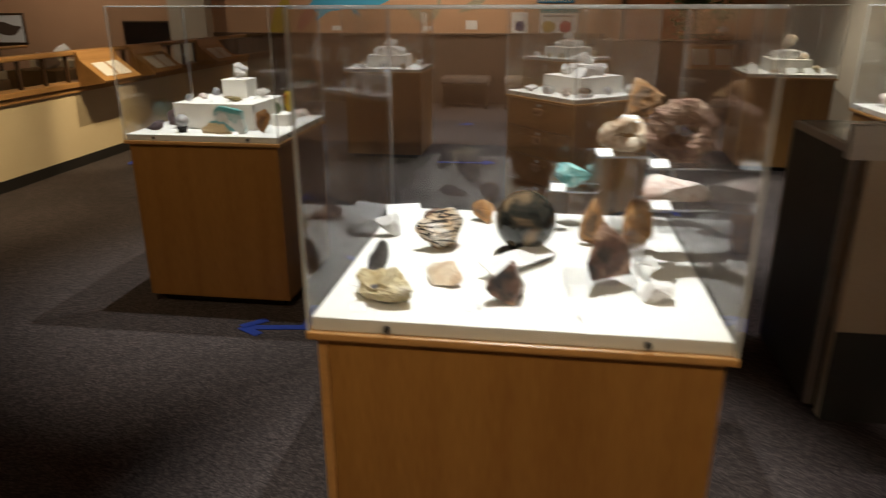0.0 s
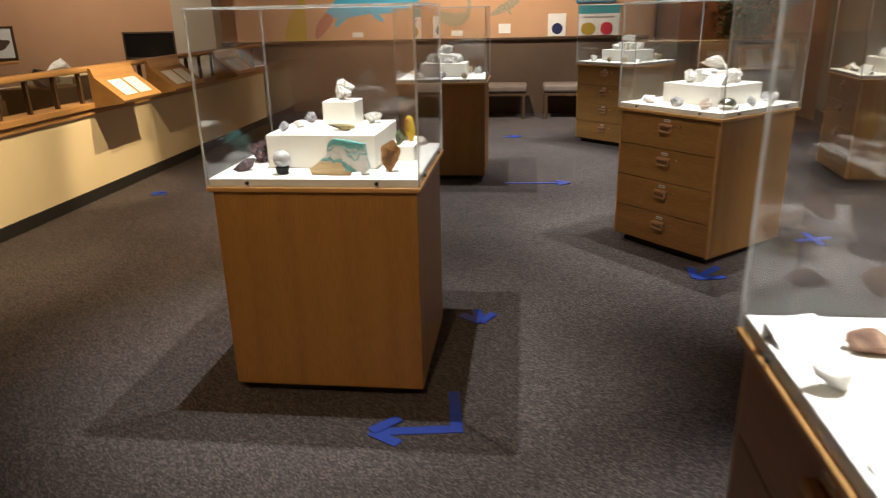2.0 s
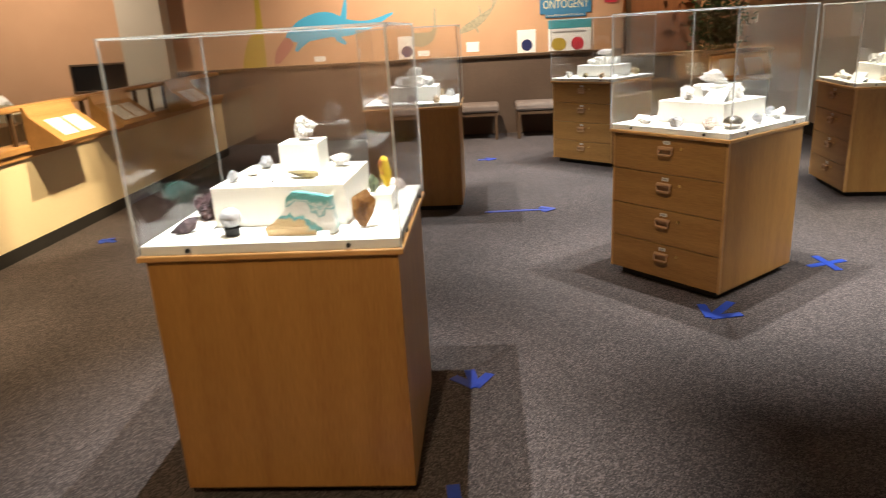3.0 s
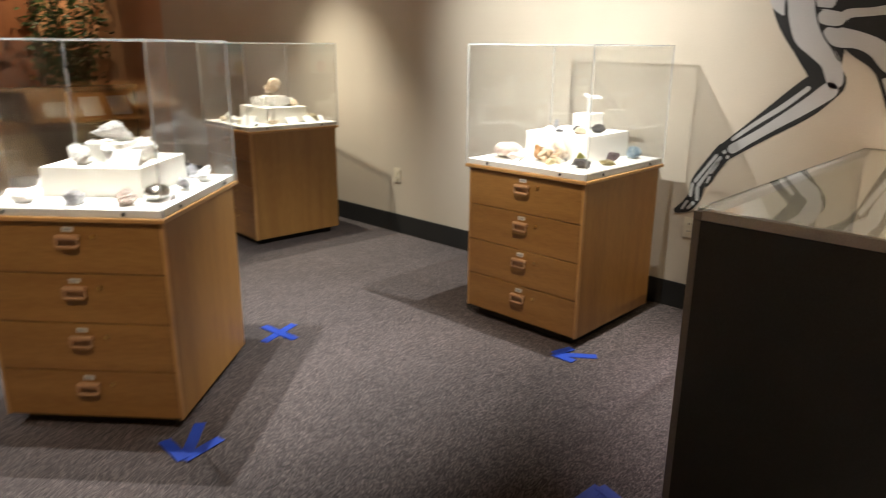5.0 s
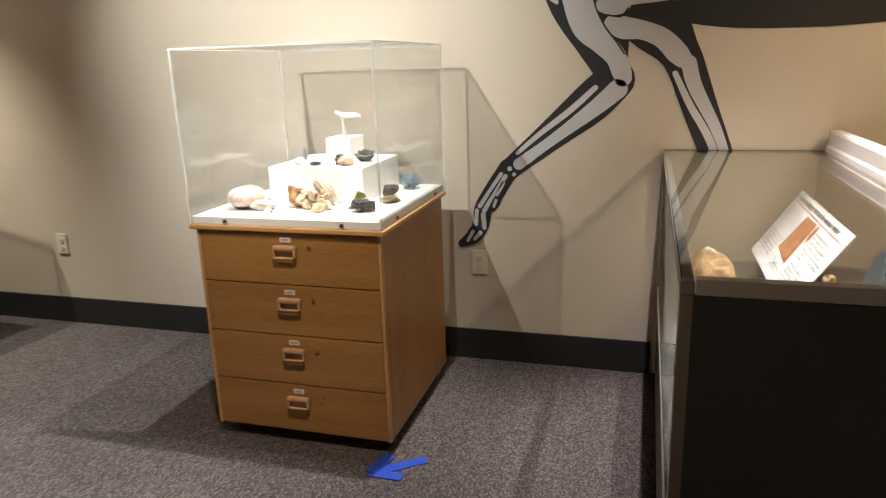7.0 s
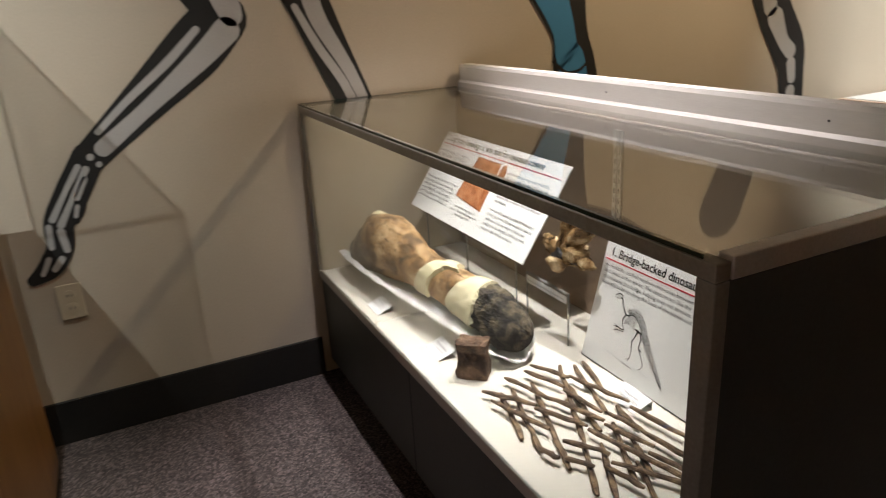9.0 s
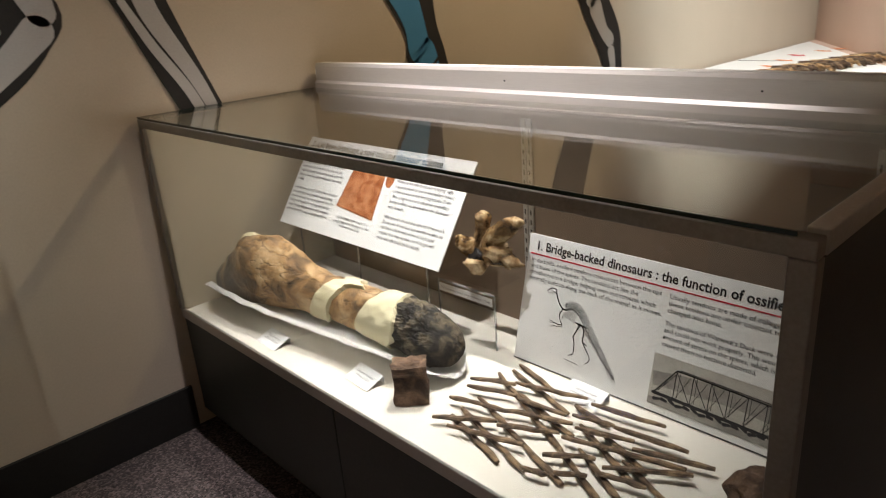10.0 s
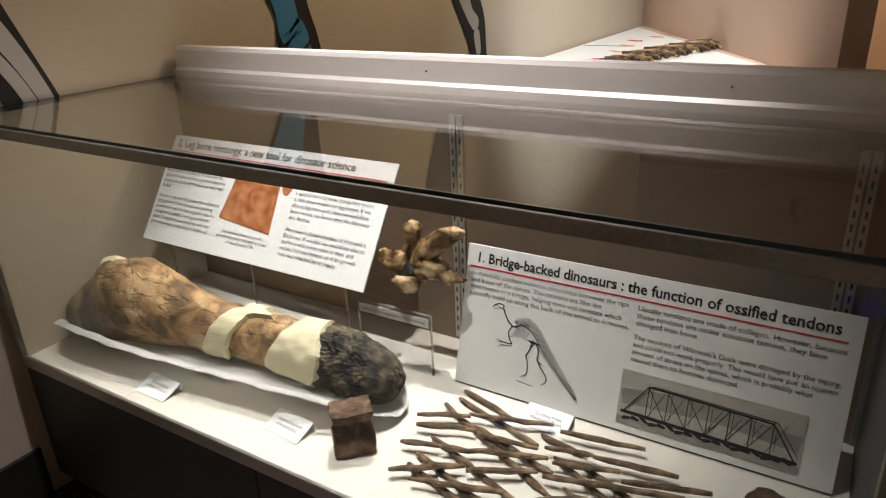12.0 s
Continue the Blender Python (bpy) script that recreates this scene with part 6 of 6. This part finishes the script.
bmesh.ops.translate(bm, verts=bm.verts, vec=(-0.012, -0.004, 0.020))
part("hole_shade", bm, R_GREY, geode, "dark grey lump standing in for the shaded hole")
rock("mineral_specimen", 8, 0.53, 1.58, Z, 0.118, 0.084, 0.088, R_RUST, "dark brown and rusty pyramid shaped stone", 15, group=S, cuts=20, taper=0.55)
rock("mineral_specimen", 9, 0.735, 1.68, Z + 0.03, 0.125, 0.076, 0.115, R_RUST, "reddish brown upright fossil wood block", 35, group=S, cuts=14, rough=0.4, taper=0.25)
block = thing("clear_riser", pose(0.735, 1.675, Z, 0, 0, 5), "low clear acrylic block carrying a brown stone", "stand", "clear stands")
part("shelf", bm_box(-0.075, 0.075, -0.05, 0.05, 0.026, 0.030), PLEXI, block)
for q in (-1, 1):
    part("side", bm_box(q * 0.073 - 0.002, q * 0.073 + 0.002, -0.05, 0.05, 0.0005, 0.0258), PLEXI, block)
rock("mineral_specimen", 10, 0.735, 1.97, Z, 0.105, 0.045, 0.125, R_ORANGE, "upright orange and white stone wedge", 20, group=S, cuts=18, rough=0.45, taper=0.6)
rock("mineral_specimen", 11, 0.545, 2.10, Z, 0.109, 0.084, 0.025, R_YELLOW, "flat tan stone disc on the deck", 10, group=S)
rock("mineral_specimen", 12, 0.835, 1.93, Z, 0.075, 0.075, 0.16, R_SLICE, "tall dark brown mineral block", 20, group=S)
rock("mineral_specimen", 18, 0.85, 1.62, Z, 0.067, 0.059, 0.042, R_WHITE, "small white stone on the deck", 20, group=S)


def hollow_stone(x, y, z, w, h, thick, material, label, turn=0, seed=0):
    """A broken geode shell: a lumpy open ring standing on its edge."""
    pts, rad = [], []
    for k in range(25):
        a = 2 * math.pi * k / 24
        lump = 1 + 0.22 * noise.noise(Vector((math.cos(a) * 1.5, math.sin(a) * 1.5, seed)))
        pts.append((math.cos(a) * (w / 2 - thick) * lump, 0.012 * math.sin(2 * a), h / 2 + math.sin(a) * (h / 2 - thick * 0.8) * lump))
        rad.append(thick * (0.85 + 0.3 * noise.noise(Vector((k * 0.6, seed, 0)))))
    bm = tube(bmesh.new(), pts, rad, 12, 1.5)
    roughen(bm, thick * 0.22, 55, seed)
    low = min(v.co.z for v in bm.verts)
    for v in bm.verts:
        v.co.z = max(v.co.z - low - 0.004, 0)
    return solo("hollow_geode", bm, material, pose(x, y, z, 0, 0, turn), label, "mineral", S)


def shelf_stand(x, y, z, h, w, turn, specimen):
    """A small clear table that carries one stone and a label."""
    s = thing("clear_riser", pose(x, y, z, 0, 0, turn), "small clear acrylic stand carrying a stone", "stand", "clear stands")
    part("shelf", bm_box(-w / 2, w / 2, -w / 2.6, w / 2.6, h - 0.004, h), PLEXI, s)
    for b in ((-w / 2, w / 2, -w / 2.6 - 0.001, -w / 2.6 + 0.001, h - 0.004, h), (-w / 2, w / 2, w / 2.6 - 0.001, w / 2.6 + 0.001, h - 0.004, h)):
        part("edge", bm_box(*b), PLEXI_EDGE, s)
    for q in (-1, 1):
        part("side", bm_box(q * w / 2 - 0.002, q * w / 2 + 0.002, -w / 2.6 + 0.0012, w / 2.6 - 0.0012, 0.001, h - 0.0042), PLEXI, s)
    seed, dx, dy, dz, material, label = specimen
    if "hollow" in label:
        hollow_stone(x + 0.01, y + 0.01, z + h, dx, dz, dz * 0.2, material, label, turn, seed)
    else:
        rock("mineral_specimen", seed, x, y + 0.01, z + h, dx, dy, dz, material, label, turn, group=S)
    tent_card(x - 0.04, y - w / 3.2, z + h, turn, 0.04, 0.03, 0.014, 2)


shelf_stand(0.685, 2.12, Z, 0.115, 0.14, -5, (13, 0.10, 0.06, 0.065, R_TEAL, "turquoise fibrous mineral on a clear stand"))
shelf_stand(0.795, 2.06, Z, 0.225, 0.14, 10, (14, 0.13, 0.06, 0.075, R_CREAM, "pale hollow geode shell on a clear stand"))
shelf_stand(0.86, 2.13, Z, 0.30, 0.13, 0, (15, 0.10, 0.07, 0.11, R_ORANGE, "tall rough orange stone on a high clear stand"))
shelf_stand(0.905, 1.90, Z, 0.235, 0.15, 6, (19, 0.17, 0.07, 0.12, R_BROWN, "large brown hollow geode ring on a clear stand"))
shelf_stand(0.90, 1.80, Z, 0.165, 0.15, 8, (16, 0.17, 0.08, 0.06, R_PINK, "pale pink flat stone on a clear stand"))
tent_card(0.21, 2.135, Z, 18, 0.10, 0.055, 0.035, 5)
plate = thing("label_plate", pose(0.552, 1.765, Z, 0, 0, 50), "long white printed card tilted on a clear block", "label", "label cards")
part("block", bm_box(-0.05, 0.05, -0.008, 0.016, 0.0, 0.020, 0.001), PLEXI, plate, "clear acrylic block")
bm = bm_box(-0.104, 0.104, -0.026, 0.026, 0.0, 0.003)
bmesh.ops.transform(bm, verts=bm.verts, matrix=pose(0, 0, 0.026, 24, 0, 0))
part("card", bm, PAPER, plate)
bm = bmesh.new()
for r in range(7):
    for c in range(2):
        box(bm, -0.096 + c * 0.10, -0.008 + c * 0.10 - 0.014 * (r % 3), -0.0225 + r * 0.0066, -0.0206 + r * 0.0066, 0.0031, 0.0034)
bmesh.ops.transform(bm, verts=bm.verts, matrix=pose(0, 0, 0.026, 24, 0, 0))
part("print", bm, GREY_INK, plate, "grey printed lines")
for k, (xx, yy) in enumerate(((0.19, 1.87), (0.185, 1.77), (0.205, 1.62), (0.24, 1.49), (0.33, 1.76), (0.47, 1.52), (0.63, 1.55), (0.62, 2.0), (0.70, 1.50), (0.78, 1.86))):
    tent_card(xx, yy, Z, (k * 37) % 60 - 30, 0.03, 0.02, 0.012, 2)

# ---- specimens: plain pedestal with two risers ----
riser(-1.02, 3.70, Z, 0.425, 0.38, 0.127, -2)
riser(-1.005, 3.80, Z + 0.127, 0.135, 0.13, 0.095, -2, "small white riser cube on the larger riser")
rock("mineral_specimen", 21, -0.995, 3.80, Z + 0.222, 0.088, 0.075, 0.088, R_WHITE, "round white crystal cluster on the top riser", 0, group=S, rough=0.35, cuts=2, crumb=0.55)
ob = thing("banded_slab", pose(-0.925, 3.415, Z), "turquoise, white and tan banded stone slab", "mineral", S)
bm = bmesh.new()
face = bm.faces.new([bm.verts.new((px, -0.016, pz)) for px, pz in ((-0.108, 0.0), (0.092, 0.0), (0.100, 0.022), (0.090, 0.072), (0.088, 0.112), (0.040, 0.122), (-0.022, 0.132), (-0.042, 0.112), (-0.052, 0.074), (-0.078, 0.048), (-0.116, 0.022))])
ext = bmesh.ops.extrude_face_region(bm, geom=[face])
bmesh.ops.translate(bm, verts=[q for q in ext["geom"] if isinstance(q, bmesh.types.BMVert)], vec=(0.004, 0.034, -0.004))
bmesh.ops.triangulate(bm, faces=bm.faces[:])
bmesh.ops.subdivide_edges(bm, edges=bm.edges[:], cuts=3, use_grid_fill=True)
roughen(bm, 0.0028, 60, 3)
for v in bm.verts:
    v.co.z = max(v.co.z, 0.0)
part("slab", bm, R_BANDS, ob)
rock("mineral_specimen", 23, -0.745, 3.455, Z, 0.075, 0.03, 0.115, R_SLICE, "polished brown banded stone slice", 25, tilt=-14, group=S, cuts=3)
gb = thing("glass_ball", pose(-1.15, 3.42, Z), "small mottled white sphere on a black stand", "mineral", S)
bm = bmesh.new()
bmesh.ops.create_uvsphere(bm, u_segments=24, v_segments=16, radius=0.032)
bmesh.ops.translate(bm, verts=bm.verts, vec=(0, 0, 0.055))
part("sphere", bm, R_METAL, gb, smooth=True)
part("stand", bm_cyl(0.02, 0.026, None, 20, 0.026), KICK, gb, "black stand")
riser(-0.735, 3.70, Z, 0.09, 0.12, 0.06, 0, "little white riser beside the larger riser")
rock("mineral_specimen", 24, -0.75, 3.67, Z + 0.06, 0.035, 0.03, 0.06, rock_mat("green_stone", (0.05, 0.07, 0.03), (0.14, 0.17, 0.08), (0.3, 0.32, 0.2), 30, 0.3), "small green bottle shaped stone", group=S)
rock("mineral_specimen", 25, -0.715, 3.73, Z + 0.06, 0.05, 0.02, 0.11, rock_mat("yellow_slice", (0.25, 0.04, 0.03), (0.62, 0.42, 0.03), (0.70, 0.52, 0.06), 12, 0.3), "thin yellow and red stone slice", 30, -12, group=S)
rock("mineral_specimen", 26, -1.31, 3.64, Z, 0.12, 0.10, 0.10, R_PURPLE, "dark purple crystal lump on the deck", 0, group=S, rough=0.4, cuts=5, crumb=0.5)
rock("mineral_specimen", 27, -1.31, 3.88, Z, 0.12, 0.08, 0.085, R_TEAL, "dark teal mineral lump on the deck", 0, group=S)
rock("mineral_specimen", 28, -1.315, 3.465, Z, 0.09, 0.04, 0.045, R_PURPLE, "small dark violet crystal on a clear support", 25, group=S)
rock("mineral_specimen", 29, -1.19, 3.60, Z + 0.127, 0.045, 0.04, 0.04, R_METAL, "small silvery stone on the riser", group=S)
rock("mineral_specimen", 30, -1.16, 3.69, Z + 0.127, 0.045, 0.035, 0.03, R_PINK, "small pale stone on the riser", group=S)
rock("mineral_specimen", 31, -1.15, 3.82, Z + 0.127, 0.06, 0.05, 0.05, R_METAL, "grey crystal group on the riser", group=S, cuts=4, crumb=0.6)
rock("mineral_specimen", 32, -0.97, 3.62, Z + 0.127, 0.12, 0.05, 0.025, R_GOLD, "dull gold flat mineral on the riser", -10, group=S, rough=0.5)
rock("mineral_specimen", 33, -0.88, 3.80, Z + 0.127, 0.085, 0.06, 0.05, R_WHITE, "white crystal tuft on the riser", group=S, cuts=3, crumb=0.7)
rock("mineral_specimen", 34, -0.72, 3.92, Z, 0.09, 0.07, 0.05, R_PINK, "pale stone at the back of the deck", group=S)
rock("mineral_specimen", 35, -1.12, 3.97, Z, 0.12, 0.07, 0.09, R_BROWN, "brown crystal group behind the riser", group=S)
for k, (xx, yy, zz) in enumerate(((-1.25, 3.5, 0), (-0.86, 3.37, 0), (-0.68, 3.5, 0), (-1.07, 3.56, 0.127), (-0.9, 3.7, 0.127), (-1.3, 3.76, 0), (-0.69, 3.85, 0))):
    tent_card(xx, yy, Z + zz, (k * 41) % 50 - 25, 0.035, 0.025, 0.014, 2)

# ---- specimens: turned drawer pedestal ----
TC = Matrix.Translation((0.843, 5.398, 0)) @ pose(0, 0, 0, 0, 0, -49.5)


def at_turned(base, u, v):
    p = base @ Vector((u, v, 0))
    return p.x, p.y


def stepped(base, turn, seed, palette, big=(0.40, 0.40), n=12, top=True):
    """White stepped risers with pale specimens round them on a turned pedestal."""
    rr = random.Random(seed)
    x, y = at_turned(base, 0, 0.03)
    riser(x, y, Z, big[0], big[1], 0.115, turn)
    riser(x, y, Z + 0.115, 0.15, 0.15, 0.075, turn, "small white riser on the larger riser")
    if top:
        rock("mineral_specimen", seed, x, y, Z + 0.19, 0.17, 0.09, 0.085, R_WHITE, "large white crystal plate on the top riser", turn + 20, group=S, rough=0.35, cuts=5, sub=5, crumb=0.45)
    for k in range(8):
        a = k / 8 * 6.283 + 0.3
        px, py = at_turned(base, 0.135 * math.cos(a), 0.03 + 0.135 * math.sin(a))
        rock("mineral_specimen", seed + 1 + k, px, py, Z + 0.115, rr.uniform(0.08, 0.115), rr.uniform(0.06, 0.08), rr.uniform(0.05, 0.085), R_WHITE, "white crystal lump on the riser", rr.uniform(0, 360), group=S, rough=0.5, cuts=4, crumb=0.5)
    for k in range(n):
        s = (k + 0.5) / n * 4
        e, f = int(s), s - int(s) - 0.5
        u, v = [(f * 0.6, -0.29), (0.29, f * 0.6), (-f * 0.6, 0.29), (-0.29, -f * 0.6)][e]
        px, py = at_turned(base, u, v)
        if k % 4 == 3:
            tent_card(px, py, Z, turn + rr.uniform(-20, 20), 0.075, 0.05, 0.03, 3)
        else:
            rock("mineral_specimen", seed + 20 + k, px, py, Z, rr.uniform(0.06, 0.11), rr.uniform(0.05, 0.07), rr.uniform(0.035, 0.075), palette[k % len(palette)], "pale mineral specimen on the white deck", rr.uniform(0, 360), group=S, rough=0.45, cuts=6, crumb=0.4)


stepped(TC, -49.5, 400, [R_WHITE, R_METAL, R_PINK, R_YELLOW, R_METAL])
TE = Matrix.Translation((0.84, 9.0, 0)) @ pose(0, 0, 0, 0, 0, -44)
stepped(TE, -44, 450, [R_WHITE, R_GOLD, R_CREAM, R_WHITE], (0.42, 0.36))
TD = Matrix.Translation((-0.975, 7.38, 0))
stepped(TD, 0, 500, [R_WHITE, R_METAL, R_CREAM, R_GREY], (0.40, 0.34))
TF = Matrix.Translation((2.79, 7.29, 0)) @ pose(0, 0, 0, 0, 0, -94)
stepped(TF, -94, 550, [R_CREAM, R_WHITE, R_YELLOW, R_CREAM], (0.44, 0.34), 14, False)
rock("coral_fossil", 580, 2.80, 7.29, Z + 0.19, 0.10, 0.08, 0.10, R_CREAM, "knobbly cream coral on the top riser", group=S, rough=0.8, cuts=2)
whelk("shell_specimen", 2.82, 7.29, Z + 0.262, 0.075, R_CREAM, "upright coiled cream fossil shell on the coral", 0, 80, S)
tent_card(2.77, 6.955, Z, 4, 0.10, 0.05, 0.05, 3, "white folded label card before the riser")
tent_card(2.97, 6.965, Z, -6, 0.17, 0.05, 0.05, 3, "wide white folded label card before the riser")
tent_card(2.47, 7.08, Z, -70, 0.12, 0.05, 0.07, 3, "upright white label card near the cover")
bm = bmesh.new()
bmesh.ops.create_uvsphere(bm, u_segments=24, v_segments=14, radius=0.055)
for v in bm.verts:
    v.co.z = max(0, v.co.z)
solo("fossil_urchin", bm, R_CREAM, pose(2.93, 7.20, Z + 0.115), "smooth white domed fossil on the riser", "fossil", S, True)
bm = bmesh.new()
bmesh.ops.create_uvsphere(bm, u_segments=28, v_segments=16, radius=0.05)
for v in bm.verts:
    v.co.z = max(-0.03, v.co.z * 0.7) + 0.03
px, py = at_turned(TC, 0.27, -0.20)
solo("metal_nodule", bm, plain("polished_silver_ore", (0.5, 0.49, 0.47), 0.2, 1.0), pose(px, py, Z), "shiny rounded silver ore nodule on the deck", "mineral", S, True)
px, py = at_turned(TC, 0.11, -0.12)
tent_card(px, py, Z + 0.115, -49.5, 0.13, 0.05, 0.06, 3, "wide white folded label card on the riser")

# ---- specimens: pedestal at the mural wall ----
riser(3.020, 4.61, Z, 0.40, 0.40, 0.135)
riser(3.100, 4.60, Z + 0.135, 0.14, 0.11, 0.09, 0, "small white riser cube on the larger riser")
twig = thing("white_twig", pose(3.100, 4.60, Z + 0.225), "white branching coral twig on a thin stem", "mineral", S)
bm = tube(bmesh.new(), [(0, 0, 0), (0, 0, 0.05), (0, 0.004, 0.085)], [0.012, 0.007, 0.007], 10)
tube(bm, [(0, 0.035, 0.10), (0, 0.0, 0.085), (0, -0.05, 0.088), (0, -0.075, 0.083)], [0.007, 0.012, 0.010, 0.006], 10)
part("branch", bm, R_WHITE, twig, smooth=True)
whelk("shell_specimen", 2.680, 4.82, Z, 0.10, R_PINK, "large pale pink coiled shell on the deck", 10, 0, S)
rock("shell_specimen", 601, 2.660, 4.75, Z, 0.09, 0.12, 0.04, R_PINK, "pale open shell lip on the deck", 10, group=S, rough=0.5)
cluster("mineral_specimen", 602, 2.790, 4.88, Z, 0.10, 0.12, 0.085, R_WHITE, "white spiky crystal cluster on the deck", 0, group=S)
rock("mineral_specimen", 603, 2.725, 4.63, Z, 0.08, 0.09, 0.08, R_ORANGE, "orange brown stone on the deck", 0, group=S)
knob = bmesh.new()
for k in range(9):
    lump = rock_bm(640 + k, 0.044, 0.044, 0.038, 3, 0.4, 1, 0.4)
    bmesh.ops.translate(lump, verts=lump.verts, vec=(0.022 * (k % 2) - 0.01, -0.052 + 0.013 * k, 0.018 * ((k * 2) % 3)))
    tmp = bpy.data.meshes.new("lump")
    lump.to_mesh(tmp)
    lump.free()
    knob.from_mesh(tmp)
    bpy.data.meshes.remove(tmp)
solo("mineral_specimen", knob, R_CREAM, pose(2.70, 4.555, Z), "knobbly cream stone cluster on the deck", "mineral", S)
whelk("shell_specimen", 2.755, 4.565, Z + 0.045, 0.075, R_STRIPE, "striped white and brown shell resting on the stones", 40, 60, S)
rock("mineral_specimen", 606, 2.645, 4.52, Z, 0.04, 0.055, 0.035, R_YELLOW, "small yellow stone on the deck", 20, group=S)
cluster("mineral_specimen", 607, 2.675, 4.355, Z, 0.075, 0.11, 0.06, R_GREY, "dark grey ore lump on the deck", 15, group=S)
rock("mineral_specimen", 617, 2.68, 4.365, Z + 0.046, 0.035, 0.045, 0.035, R_OLIVE, "olive green crystal seated on the dark ore", 30, group=S, cuts=8)
rock("mineral_specimen", 608, 2.850, 4.32, Z, 0.07, 0.085, 0.03, R_GOLD, "flat greenish stone on the deck", 0, group=S)
cluster("mineral_specimen", 609, 3.140, 4.33, Z, 0.08, 0.085, 0.085, R_BLUE, "pale blue crystal cluster on the deck", 20, group=S)
rock("mineral_specimen", 610, 2.985, 4.36, Z, 0.05, 0.07, 0.045, R_PURPLE, "small pink brown stone on the deck", 0, group=S)
cluster("mineral_specimen", 611, 3.000, 4.47, Z + 0.135, 0.07, 0.09, 0.065, R_GREY, "dark crystal lump on the riser", 0, group=S)
rock("mineral_specimen", 612, 2.880, 4.50, Z + 0.135, 0.05, 0.075, 0.04, R_CREAM, "cream stone on the riser", 0, group=S)
cluster("mineral_specimen", 613, 2.900, 4.54, Z + 0.135, 0.03, 0.045, 0.055, R_GREY, "small dark crystal on the riser", 0, group=S)
cluster("mineral_specimen", 614, 2.880, 4.63, Z + 0.135, 0.05, 0.06, 0.02, R_GREY, "flat dark crystal on the riser", 0, group=S)
rock("mineral_specimen", 615, 2.880, 4.70, Z + 0.135, 0.05, 0.06, 0.03, R_WHITE, "white stone on the riser", 0, group=S)
cluster("mineral_specimen", 616, 3.000, 4.74, Z + 0.135, 0.03, 0.03, 0.07, R_METAL, "thin silver crystal on the riser", 0, group=S)
for k, (xx, yy, zz) in enumerate(((2.600, 4.7, 0), (2.600, 4.45, 0), (2.750, 4.42, 0), (2.860, 4.58, 0.135), (3.200, 4.45, 0))):
    tent_card(xx, yy, Z + zz, -90 + (k * 41) % 50 - 25, 0.035, 0.025, 0.014, 2)
